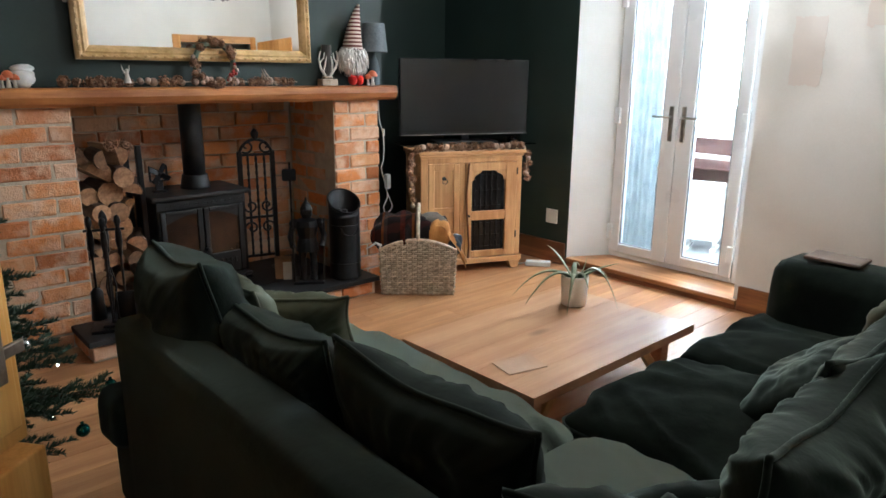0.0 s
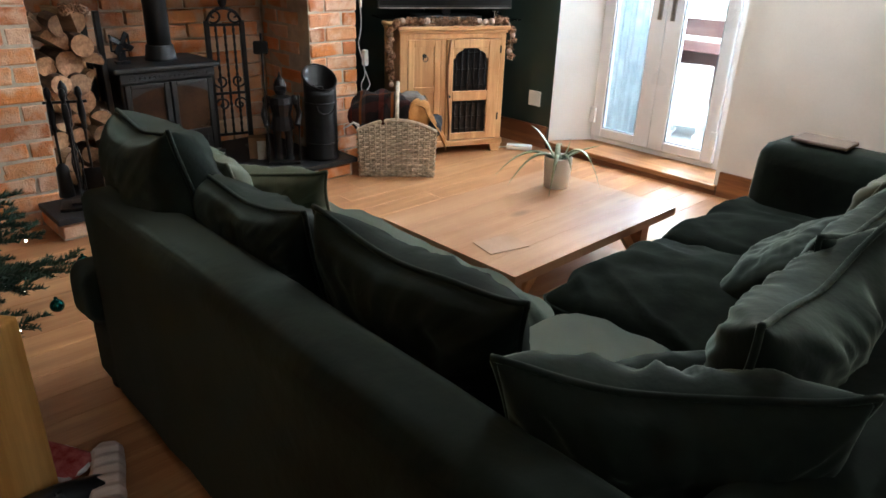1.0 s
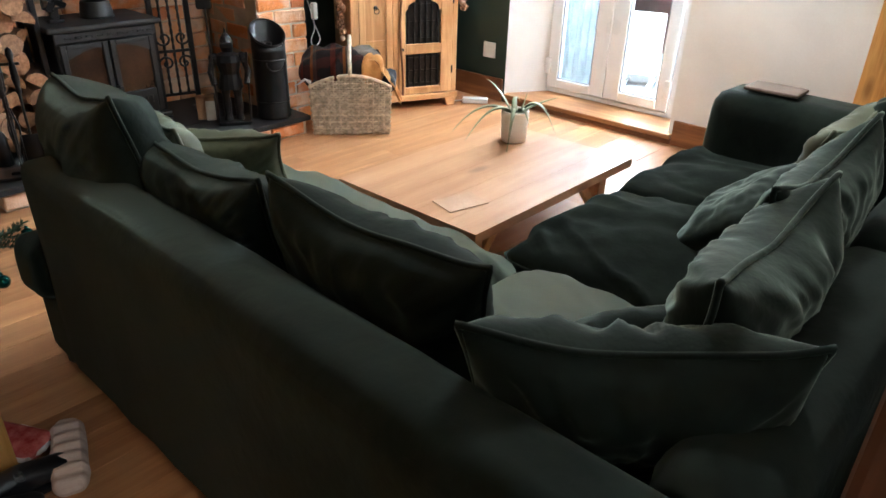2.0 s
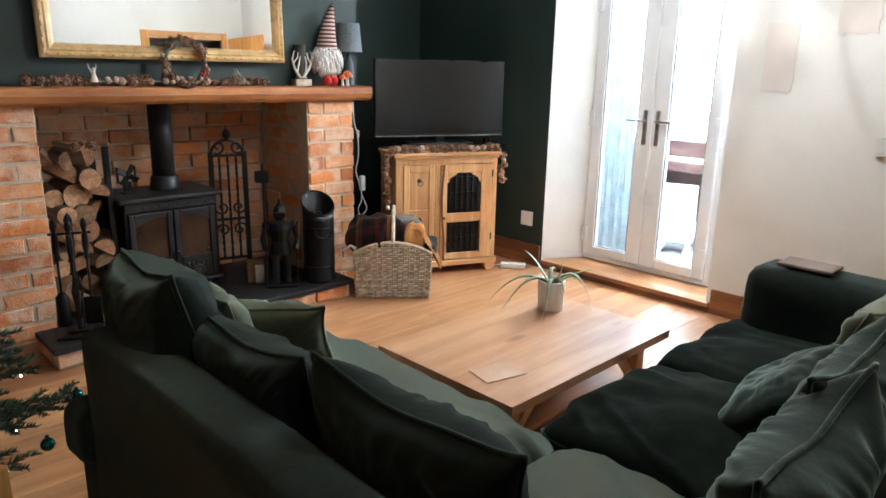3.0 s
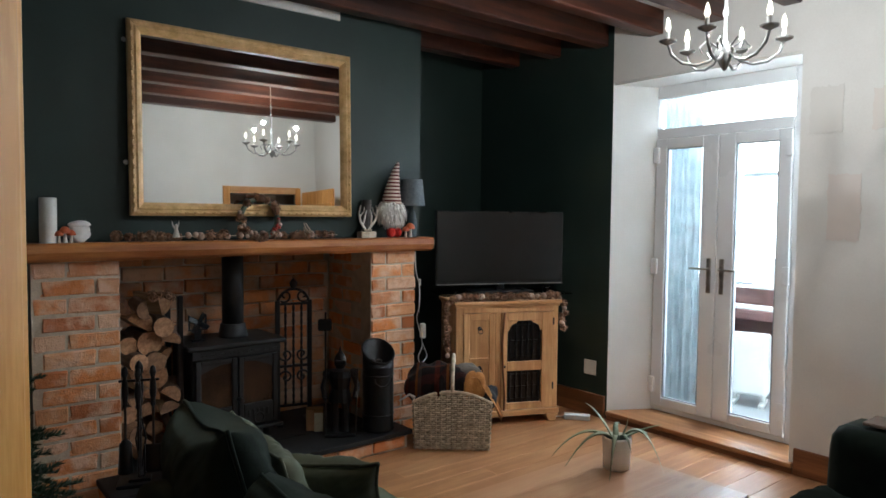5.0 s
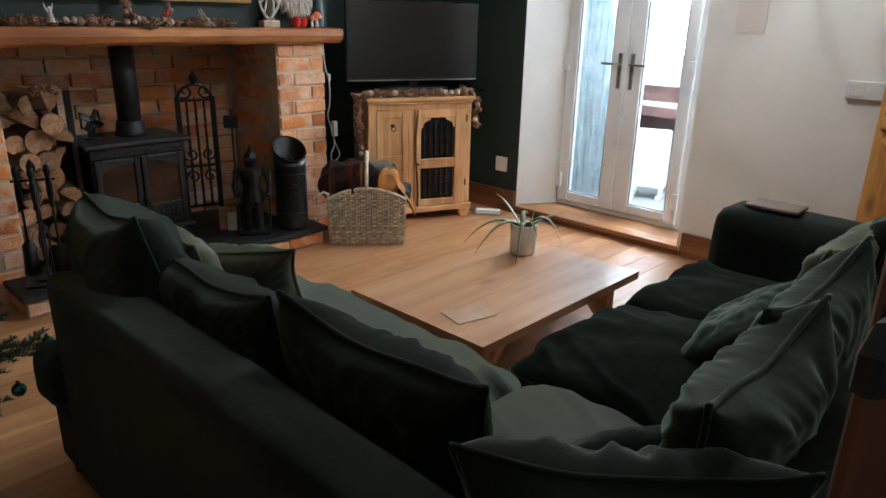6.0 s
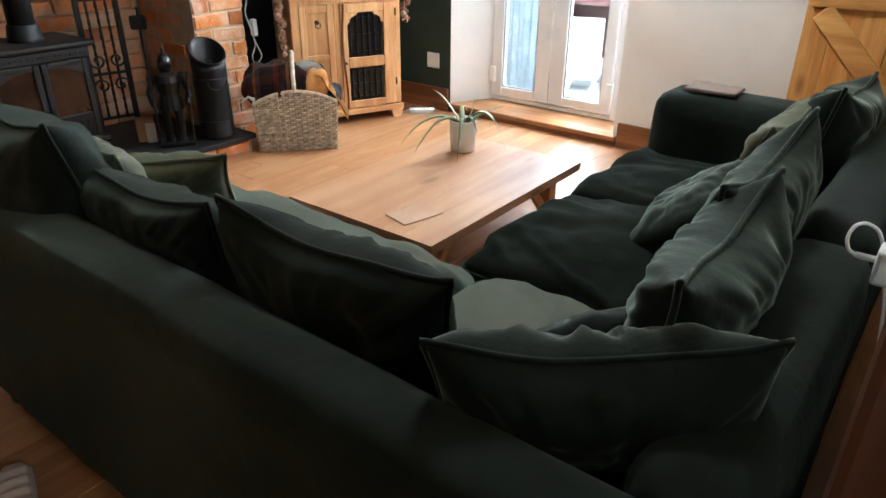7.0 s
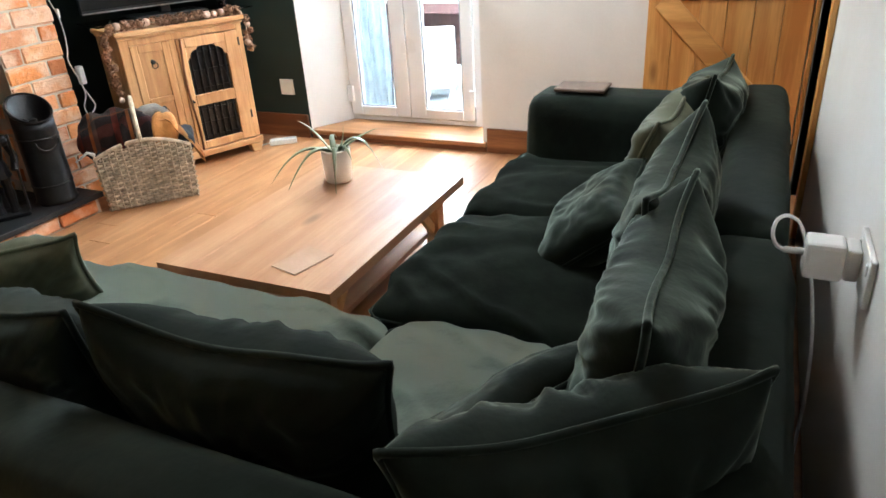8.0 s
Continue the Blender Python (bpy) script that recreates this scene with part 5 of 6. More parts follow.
def figurine():
    """Cast-iron armoured stand figure that holds the fire tools: one plain mesh."""
    bm = bmesh.new()
    add_box(bm, (-0.09, -0.07, 0), (0.09, 0.07, 0.018), 0.004)
    for x in (-0.032, 0.032):
        add_lathe(bm, [(0.028, 0.018), (0.02, 0.05), (0.026, 0.11), (0.021, 0.15), (0.034, 0.24)], 10, Matrix.Translation((x, 0, 0)))
    add_lathe(bm, [(0.07, 0.20), (0.06, 0.25), (0.052, 0.28), (0.07, 0.35), (0.062, 0.385), (0.022, 0.40)], 14)
    for x in (-1, 1):
        add_ball(bm, (x * 0.075, 0, 0.365), 0.03, 2)
        add_tube(bm, [(x * 0.08, 0, 0.36), (x * 0.10, -0.01, 0.29), (x * 0.085, -0.05, 0.23)], 0.017, 8)
    add_lathe(bm, [(0.024, 0.395), (0.036, 0.42), (0.036, 0.455), (0.026, 0.48), (0.008, 0.50), (0.004, 0.525)], 12)
    add_box(bm, (-0.034, -0.046, 0.425), (0.034, -0.026, 0.452), 0.006)
    add_tube(bm, [(-0.085, -0.055, 0.02), (-0.085, -0.055, 0.74)], 0.006, 8)
    add_box(bm, (-0.13, -0.060, 0.63), (-0.05, -0.050, 0.70), 0.008)
    add_tube(bm, [(0.09, -0.04, 0.02), (0.10, -0.04, 0.40)], 0.006, 8)
    single("fire_tool_figure", bm, IRON, "black cast-iron armoured figure holding hearth tools", "figure", m=pose(-0.635, -0.115, 0.1155, 0, 0, -30), smooth=False)


figurine()
bm = boxes([((-0.05, -0.035, 0.0), (0.05, 0.035, 0.13))], 0.003)
single("firelighter_box", bm, surface("brown_cardboard", (0.22, 0.11, 0.05), (0.36, 0.20, 0.10), rough=0.8, scale=10), "small brown cardboard box on the hearth", "box", m=pose(-0.71, 0.06, 0.1155, 0, 0, -30))
bm = boxes([((-0.026, -0.002, 0.0), (0.026, 0.002, 0.11))], 0.001)
single("leaflet", bm, surface("pale_card", (0.55, 0.52, 0.45), (0.68, 0.65, 0.58), rough=0.7, scale=30), "pale printed card leaning on a box", "card", m=pose(-0.715, 0.002, 0.1155, -8, 0, -30))


# ---------------------------------------------------------------- wicker basket with blankets
def basket():
    b = thing("log_basket", "grey wicker log basket with an arched handle", "basket", pose(-0.07, -0.478, 0, 0, 0, -41.6))
    w, d = 0.47, 0.30      # front along local x at y=0, depth to +y

    def top_at(x):
        return 0.29 + 0.065 * (1 - (2 * x / w) ** 2)
    for side, yy in (("front", 0.0), ("back", d)):
        n = 15
        for k in range(n):
            x = -w / 2 + w * k / (n - 1)
            z1 = top_at(x) if side == "front" else top_at(x) - 0.02
            part("stake", tube([(x * 0.95, yy, 0.0), (x, yy, z1)], 0.006, 6), WICKER, b)
        rows = 27
        for j in range(rows):
            z = 0.012 + 0.0135 * j
            pts = []
            for k in range(2 * n - 1):
                x = -w / 2 + w * k / (2 * n - 2)
                if z < top_at(x) - 0.008:
                    s = (1 if k % 4 == 0 else -1 if k % 4 == 2 else 0) * (1 if j % 2 else -1)
                    pts.append((x * (0.95 + 0.05 * z / 0.3), yy + 0.0075 * s, z + 0.001 * noise.noise(Vector((k, j, yy)))))
            if len(pts) > 3:
                part("weave", tube(pts, 0.0066, 5), WICKER, b)
    for side, xx in ((-1, -w / 2), (1, w / 2)):
        rows = 20
        n = 9
        for k in range(1, n - 1):
            part("stake", tube([(xx * 0.95, d * k / (n - 1), 0), (xx, d * k / (n - 1), 0.28)], 0.006, 6), WICKER, b)
        for j in range(rows):
            z = 0.012 + 0.0138 * j
            pts = [(xx * (0.95 + 0.05 * z / 0.3) + 0.0075 * (1 if k % 4 == 0 else -1 if k % 4 == 2 else 0) * (1 if j % 2 else -1), d * k / (2 * n - 2), z) for k in range(2 * n - 1)]
            part("weave", tube(pts, 0.0066, 5), WICKER, b)
    rim = [(-w / 2 + w * k / 20, 0.0, top_at(-w / 2 + w * k / 20)) for k in range(21)] + [(w / 2, d * k / 6, 0.288) for k in range(1, 6)] + \
          [(w / 2 - w * k / 20, d, top_at(w / 2 - w * k / 20) - 0.02) for k in range(21)] + [(-w / 2, d - d * k / 6, 0.288) for k in range(1, 6)]
    part("rim", tube(rim, 0.011, 7, True), WICKER, b)
    part("base", boxes([((-w / 2 * 0.95, 0, 0.002), (w / 2 * 0.95, d, 0.014))], 0.003), WICKER, b)
    part("handle", tube([(0, 0.0 + d * 0.5 - d * 0.5 * math.cos(a), 0.35 + 0.20 * math.sin(a)) for a in [k * math.pi / 18 for k in range(19)]], 0.012, 8), WICKER, b)
    part("liner", boxes([((-w / 2 + 0.02, 0.02, 0.02), (w / 2 - 0.02, d - 0.02, 0.25))], 0.01), surface("grey_liner", (0.12, 0.13, 0.14), (0.2, 0.21, 0.22), rough=0.9), b, "grey cloth liner")
    return b


basket()


def plaid():
    """Checked woollen cloth in rust, black and ochre."""
    m = bpy.data.materials.new("plaid_wool")
    nt, p = nodes_of(m)
    N, L = nt.nodes.new, nt.links.new
    tc = N("ShaderNodeTexCoord")
    sep = N("ShaderNodeSeparateXYZ")
    L(tc.outputs["Object"], sep.inputs[0])
    cols = []
    for ax, ph in (("X", 0.0), ("Y", 1.3)):
        mul = N("ShaderNodeMath")
        mul.operation = "MULTIPLY_ADD"
        L(sep.outputs[ax], mul.inputs[0])
        mul.inputs[1].default_value, mul.inputs[2].default_value = 5.2, ph
        fr = N("ShaderNodeMath")
        fr.operation = "FRACT"
        L(mul.outputs[0], fr.inputs[0])
        r = N("ShaderNodeValToRGB")
        r.color_ramp.interpolation = "CONSTANT"
        e = r.color_ramp.elements
        e[0].position, e[0].color = 0.0, (0.014, 0.010, 0.010, 1)
        e[1].position, e[1].color = 0.42, (0.085, 0.014, 0.008, 1)
        for pos, col in ((0.58, (0.016, 0.012, 0.012, 1)), (0.80, (0.20, 0.07, 0.015, 1)), (0.88, (0.05, 0.04, 0.035, 1))):
            x = e.new(pos)
            x.color = col
        L(fr.outputs[0], r.inputs[0])
        cols.append(r.outputs[0])
    mix = N("ShaderNodeMix")
    mix.data_type = "RGBA"
    mix.inputs[0].default_value = 0.3
    L(cols[0], mix.inputs[6])
    L(cols[1], mix.inputs[7])
    L(mix.outputs[2], p.inputs["Base Color"])
    nz = N("ShaderNodeTexNoise")
    nz.inputs["Scale"].default_value = 240
    bp = N("ShaderNodeBump")
    bp.inputs["Strength"].default_value, bp.inputs["Distance"].default_value = 0.4, 0.004
    L(nz.outputs[0], bp.inputs["Height"])
    L(bp.outputs[0], p.inputs["Normal"])
    p.inputs["Roughness"].default_value = 0.95
    p.inputs["Sheen Weight"].default_value = 0.05
    p.inputs["Specular IOR Level"].default_value = 0.15
    return m


m0 = pose(-0.07, -0.478, 0, 0, 0, -41.6)
bl = thing("blanket", "rust, black and ochre checked wool blanket rolled in the basket", "blanket", m0)
part("roll", soft_box((-0.27, 0.03, 0.28), (0.08, 0.26, 0.46), 0.075, 0.03, 18, 18, 18, 0.024, 2), plaid(), bl, smooth=True)
OCHRE = surface("ochre_wool", (0.34, 0.13, 0.025), (0.60, 0.28, 0.08), rough=0.95, scale=14, fine=240, bump=0.4, sheen=0.1)
part("turned_end", soft_box((0.06, 0.015, 0.30), (0.165, 0.255, 0.455), 0.06, 0.02, 14, 14, 14, 0.02, 5), OCHRE, bl, "ochre turned-over end", smooth=True)
part("edge_band", soft_box((0.02, 0.05, 0.40), (0.17, 0.25, 0.478), 0.035, 0.01, 12, 12, 10, 0.016, 8), surface("grey_brown_wool", (0.09, 0.075, 0.06), (0.19, 0.165, 0.14), rough=0.95, scale=20, fine=240, bump=0.4), bl, "grey-brown band", smooth=True)
bm = bmesh.new()
rows = []
for k in range(15):
    s = k / 14
    rows.append([bm.verts.new((0.10 + 0.20 * s + 0.012 * math.sin(s * 9 + j), 0.02 + 0.022 * j - 0.02 * s, 0.44 - 0.02 * s - 0.24 * s * s + 0.012 * math.sin(j * 1.7 + s * 5))) for j in range(9)])
for p, q in zip(rows, rows[1:]):
    for j in range(8):
        bm.faces.new((p[j], p[j + 1], q[j + 1], q[j]))
r = bmesh.ops.solidify(bm, geom=bm.faces[:], thickness=0.008)
part("fold", bm, OCHRE, bl, "ochre folded end with a fringe", smooth=True)
bk = thing("dark_blanket", "black knitted blanket hanging out of the basket", "blanket", m0)
part("folds", soft_box((-0.235, 0.04, 0.245), (0.27, 0.265, 0.33), 0.04, 0.02, 16, 16, 10, 0.02, 9), surface("black_wool", (0.010, 0.011, 0.014), (0.03, 0.032, 0.038), rough=0.95, scale=20, fine=200, bump=0.5), bk, smooth=True)
bm = bmesh.new()
add_tube(bm, [(-0.235, 0.03, 0.31), (-0.26, 0.0, 0.335), (-0.32, -0.02, 0.30)], 0.012, 6, taper=0.003)
single("newspaper", bm, surface("newsprint", (0.5, 0.48, 0.44), (0.68, 0.66, 0.62), rough=0.8, scale=40), "folded sheet of newspaper sticking out of the basket", "newspaper", m=m0)


# ---------------------------------------------------------------- mantel ornaments (one plain mesh each for the figures)
MZ = 1.2785
TOADRED = surface("toadstool_red", (0.55, 0.10, 0.03), (0.72, 0.20, 0.07), rough=0.4, scale=12, bump=0.05)
CREAM = surface("cream_plaster", (0.60, 0.55, 0.47), (0.76, 0.72, 0.65), rough=0.6, scale=15, bump=0.15)
FLUFF = surface("white_fluff", (0.72, 0.70, 0.67), (0.86, 0.84, 0.81), rough=0.95, scale=26, fine=160, bump=0.4)


def gnome():
    g = thing("gnome_doll", "stuffed gnome doll with white beard and striped pointed hat", "doll", pose(-0.215, -0.03, MZ))
    bm = bmesh.new()
    rng = random.Random(3)
    add_ball(bm, (0, 0, 0.155), 0.098, 3, (1.0, 0.72, 0.95), 0.1)
    for k in range(150):
        a, v = rng.uniform(0, 6.28), rng.uniform(-1, 0.9)
        q = 0.094 * math.sqrt(1 - v * v * 0.8)
        c = Vector((q * math.cos(a), q * math.sin(a) * 0.75, 0.165 + 0.075 * v))
        d = Vector((math.cos(a) * 0.35, math.sin(a) * 0.35, -1)).normalized()
        add_tube(bm, [c, c + d * 0.018, c + d * 0.034 + Vector((0, 0, -0.01))], 0.009, 5, taper=0.0015)
    add_ball(bm, (0.0, -0.062, 0.20), 0.014, 2)
    single_mesh = mesh_of("gnome_doll", bm, FLUFF, True)
    ob = new("beard", single_mesh)
    ob.parent = g
    stripe = bpy.data.materials.new("striped_hat")
    nt, p = nodes_of(stripe)
    tc = nt.nodes.new("ShaderNodeTexCoord")
    sp = nt.nodes.new("ShaderNodeSeparateXYZ")
    mu = nt.nodes.new("ShaderNodeMath")
    mu.operation = "MULTIPLY"
    mu.inputs[1].default_value = 44
    fr = nt.nodes.new("ShaderNodeMath")
    fr.operation = "FRACT"
    rp = nt.nodes.new("ShaderNodeValToRGB")
    rp.color_ramp.interpolation = "CONSTANT"
    rp.color_ramp.elements[0].color = (0.13, 0.030, 0.028, 1)
    rp.color_ramp.elements[1].position, rp.color_ramp.elements[1].color = 0.5, (0.66, 0.53, 0.44, 1)
    nt.links.new(tc.outputs["Object"], sp.inputs[0])
    nt.links.new(sp.outputs["Z"], mu.inputs[0])
    nt.links.new(mu.outputs[0], fr.inputs[0])
    nt.links.new(fr.outputs[0], rp.inputs[0])
    nt.links.new(rp.outputs[0], p.inputs["Base Color"])
    p.inputs["Roughness"].default_value = 0.9
    bm = bmesh.new()
    n, rings = 16, []
    for k in range(15):
        s = k / 14
        r = 0.064 * (1 - s) ** 0.8 + 0.006
        c = Vector((0.05 * s * s, 0, 0.205 + 0.275 * s))
        rings.append([bm.verts.new(c + Vector((r * math.cos(2 * math.pi * j / n), r * math.sin(2 * math.pi * j / n) * 0.9, 0))) for j in range(n)])
    for p_, q in zip(rings, rings[1:]):
        for j in range(n):
            bm.faces.new((p_[j], p_[(j + 1) % n], q[(j + 1) % n], q[j]))
    bm.faces.new(list(reversed(rings[0])))
    bm.faces.new(rings[-1])
    part("hat", bm, stripe, g, "red and cream striped pointed hat", smooth=True)
    bm = bmesh.new()
    for x in (-0.024, 0.024):
        add_ball(bm, (x, -0.03, 0.034), 0.030, 2, (0.85, 1.2, 1.1))
    part("boots", bm, surface("red_felt", (0.45, 0.015, 0.012), (0.62, 0.03, 0.02), rough=0.9, scale=30), g, "red felt boots")


gnome()


def table_lamp():
    l = thing("table_lamp", "small table lamp with grey shade and grey glass base", "lamp", pose(-0.035, -0.005, MZ))
    part("base", lathe([(0.032, 0), (0.034, 0.006), (0.034, 0.02), (0.036, 0.10), (0.026, 0.15), (0.014, 0.17), (0.010, 0.20)], 20), surface("grey_glass_base", (0.05, 0.065, 0.07), (0.09, 0.11, 0.115), rough=0.15, scale=6, bump=0), l, smooth=True)
    part("shade", lathe([(0.085, 0.205), (0.068, 0.375), (0.066, 0.375), (0.083, 0.205)], 28, cap=False), surface("grey_linen", (0.13, 0.15, 0.16), (0.19, 0.21, 0.22), rough=0.9, scale=60, bump=0.2), l, smooth=True)


table_lamp()


def antlers():
    a = thing("antler_ornament", "small cream antler candle holder on a wooden block", "ornament", pose(-0.40, -0.03, MZ))
    part("block", boxes([((-0.055, -0.03, 0), (0.055, 0.03, 0.04)), ((-0.03, -0.02, 0.04), (0.03, 0.02, 0.055))], 0.006, 2), TWIG, a)
    for sg in (-1, 1):
        part("antler", tube([(sg * 0.01, 0, 0.05), (sg * 0.05, -0.01, 0.10), (sg * 0.068, -0.015, 0.15), (sg * 0.055, -0.02, 0.20)], 0.010, 7, taper=0.003), CREAM, a)
        part("tine", tube([(sg * 0.03, 0, 0.075), (sg * 0.025, -0.02, 0.13), (sg * 0.015, -0.02, 0.17)], 0.008, 7, taper=0.003), CREAM, a)
        part("tine", tube([(sg * 0.06, -0.012, 0.13), (sg * 0.035, -0.02, 0.16), (sg * 0.03, -0.02, 0.19)], 0.006, 7, taper=0.003), CREAM, a)
    part("candle_cup", lathe([(0.028, 0.055), (0.030, 0.06), (0.030, 0.235), (0.026, 0.235), (0.025, 0.2)], 16, Matrix.Translation((0.012, 0.022, 0)), True), surface("dark_cup", (0.03, 0.025, 0.022), (0.10, 0.08, 0.07), rough=0.3), a)


antlers()


def toadstool(m, s):
    t = thing("toadstool_ornament", "small red toadstool ornament on the mantel", "ornament", m, group="toadstools on the mantel")
    part("stem", lathe([(0.012 * s, 0), (0.009 * s, 0.02 * s), (0.007 * s, 0.05 * s)], 10), CREAM, t, smooth=True)
    part("cap", lathe([(0.026 * s, 0.045 * s), (0.027 * s, 0.05 * s), (0.021 * s, 0.066 * s), (0.010 * s, 0.076 * s), (0, 0.078 * s)], 14, cap=False), TOADRED, t, smooth=True)


for x, y, s in ((-0.118, -0.052, 0.9), (-0.082, -0.05, 1.2), (-2.06, -0.05, 1.0), (-2.085, -0.055, 0.75), (-2.035, -0.052, 0.8)):
    toadstool(pose(x, y, MZ), s)
c = thing("pillar_candle", "white pillar candle with a printed pale pattern", "candle", pose(-2.125, -0.03, MZ))
part("wax", lathe([(0.036, 0), (0.037, 0.004), (0.037, 0.205), (0.033, 0.21), (0.0, 0.206)], 24, cap=False), surface("white_wax", (0.74, 0.71, 0.66), (0.86, 0.84, 0.80), rough=0.45, scale=18, bump=0.05), c, smooth=True)
part("wick", tube([(0, 0, 0.205), (0.002, 0, 0.222)], 0.0015, 5), BLACK_PLASTIC, c)
bm = bmesh.new()
add_ball(bm, (0, 0, 0.045), 0.045, 3, (1.1, 0.8, 1.0), 0.15)
add_ball(bm, (0.0, -0.005, 0.085), 0.034, 2, (1.5, 0.9, 0.6), 0.1)
single("mushroom_house", bm, FLUFF, "small white woolly mushroom ornament on the mantel", "ornament", m=pose(-1.995, -0.02, MZ), smooth=True)


def wreath():
    w = thing("wreath", "twig wreath with cones, leaves and berries propped on the mantel", "wreath", pose(-1.112, -0.060, MZ + 0.012, -2, 0, 0))
    rng = random.Random(14)
    part("ring", tube([(0.105 * math.cos(a), 0, 0.105 + 0.105 * math.sin(a)) for a in [k * math.pi / 16 for k in range(32)]], 0.014, 7, True), surface("dark_moss", (0.07, 0.10, 0.08), (0.20, 0.25, 0.19), rough=0.9, scale=40, bump=0.8), w)
    cm, nm = cone_mesh(0.019, 77), nut_mesh(0.012, 78)
    bm = bmesh.new()
    add_ball(bm, (0, 0, 0), 0.009, 2)
    bmesh_berry = mesh_of("berry", bm, BERRY, True)
    for k in range(58):
        a = rng.uniform(0, 6.28)
        q = 0.108 + rng.uniform(-0.016, 0.016)
        kind = rng.random()
        red = math.cos(a - 5.7) > 0.8
        ob = new("berry" if red and kind < 0.6 else "cone" if kind < 0.6 else "nut", bmesh_berry if red and kind < 0.6 else cm if kind < 0.6 else nm)
        ob.parent = w
        ob.location = (q * math.cos(a), -0.012 - rng.random() * 0.008, 0.105 + q * math.sin(a))
        ob.rotation_euler = [rng.uniform(0, 6.28) for _ in range(3)]


wreath()
for x, lab in ((-1.56, "tiny white paper angel figure among the cones"), (-0.80, "small bundle of pale twigs tied on the mantel")):
    bm = bmesh.new()
    if x < -1:
        add_lathe(bm, [(0.018, 0), (0.006, 0.05), (0.008, 0.062), (0, 0.07)], 10, cap=False)
        for sg in (-1, 1):
            add_tube(bm, [(0, 0.004, 0.035), (sg * 0.018, 0.006, 0.065), (sg * 0.022, 0.006, 0.085)], 0.006, 5, taper=0.001)
    else:
        for k in range(9):
            add_tube(bm, [(0.05 - 0.03 * k * 0.3, -0.01 + 0.004 * k, 0.006 + 0.004 * (k % 3)), (-0.03 - 0.004 * k, 0, 0.07 + 0.008 * (k % 4))], 0.004, 5, taper=0.002)
    single("angel_ornament" if x < -1 else "twig_bundle", bm, CREAM if x < -1 else TWIG, lab, "ornament", m=pose(x, -0.062, MZ + 0.02 if x < -1 else MZ, 0, 0, 20))

# lamp flex and inline switch on the side of the pier
fx = thing("lamp_cable", "thin white lamp cable with an inline switch hanging beside the pier", "cable")
WHITE_GLOSS = surface("white_gloss_plastic", (0.72, 0.72, 0.70), (0.80, 0.80, 0.78), rough=0.35, scale=8, bump=0)
part("flex", tube(eased([(0.012, 0.02, 1.18), (0.014, 0.012, 1.05), (0.03, 0.0, 0.97), (0.036, -0.002, 0.88), (0.03, 0.0, 0.80), (0.018, 0.006, 0.74), (0.036, 0.0, 0.66), (0.055, 0.0, 0.60), (0.06, 0.0, 0.54), (0.03, 0.0, 0.48), (0.05, 0.0, 0.43), (0.10, 0.0, 0.47), (0.085, 0.0, 0.52), (0.06, 0.004, 0.58)]), 0.0035, 6), WHITE_GLOSS, fx)
part("switch", boxes([((0.024, -0.014, 0.955), (0.038, 0.0, 1.0))], 0.004, 2), WHITE_GLOSS, fx)
part("adapter", boxes([((0.044, -0.022, 0.60), (0.078, 0.012, 0.70))], 0.008, 2), WHITE_GLOSS, fx)


# ---------------------------------------------------------------- wall fittings
def plate(name, label, cat, m, w, h, t, rockers):
    p = thing(name, label, cat, m)
    part("plate", boxes([((-w / 2, -t, -h / 2), (w / 2, 0, h / 2))], 0.003, 2), WHITE_GLOSS, p)
    for x0, x1, z0, z1 in rockers:
        part("rocker", boxes([((x0, -t - 0.003, z0), (x1, -t + 0.001, z1))], 0.0015), WHITE_GLOSS, p)
    return p


plate("wall_switch", "white plastic blank socket plate on the green wall", "socket", pose(XE - 0.001, -0.502, 0.342, 0, 0, -90), 0.105, 0.105, 0.010, [])
plate("thermostat", "white rectangular heating control box on the wall", "thermostat", pose(XE - 0.001, -2.745, 1.065, 0, 0, -90), 0.17, 0.085, 0.028, [(-0.07, 0.0, -0.03, 0.03), (0.02, 0.07, -0.02, 0.02)])
s = plate("wall_socket", "white double socket on the wall beside the sofa", "socket", pose(-1.36, YS + 0.001, 0.757, 0, 0, 180), 0.146, 0.086, 0.010, [(-0.06, -0.045, 0.01, 0.03), (0.045, 0.06, 0.01, 0.03)])
ch = thing("phone_charger", "white plug-in charger with a looped white cable", "charger", pose(-1.33, YS + 0.012, 0.753, 0, 0, 180))
part("plug", boxes([((-0.028, -0.022, -0.03), (0.028, 0.0, 0.03))], 0.005, 2), WHITE_GLOSS, ch)
part("body", boxes([((-0.03, -0.085, -0.034), (0.03, -0.0225, 0.034))], 0.008, 2), WHITE_GLOSS, ch)
part("connector", lathe([(0.006, 0), (0.006, 0.03), (0.003, 0.036)], 10, pose(0, -0.085, 0.005, 90, 0, 0)), WHITE_GLOSS, ch)
part("cable", tube(eased([(0, -0.118, 0.005), (0.0, -0.13, 0.012), (-0.01, -0.138, 0.03), (-0.035, -0.132, 0.047), (-0.06, -0.11, 0.044), (-0.07, -0.085, 0.01), (-0.07, -0.05, -0.12), (-0.05, -0.03, -0.3), (-0.04, -0.03, -0.62)]), 0.0035, 7), WHITE_GLOSS, ch)
ex = thing("extension_lead", "white extension lead on the floor beside the cabinet", "extension lead", pose(1.03, -0.53, 0.0, 0, 0, -52))
part("block", boxes([((-0.09, -0.03, 0), (0.09, 0.03, 0.036))], 0.006, 2), WHITE_GLOSS, ex)
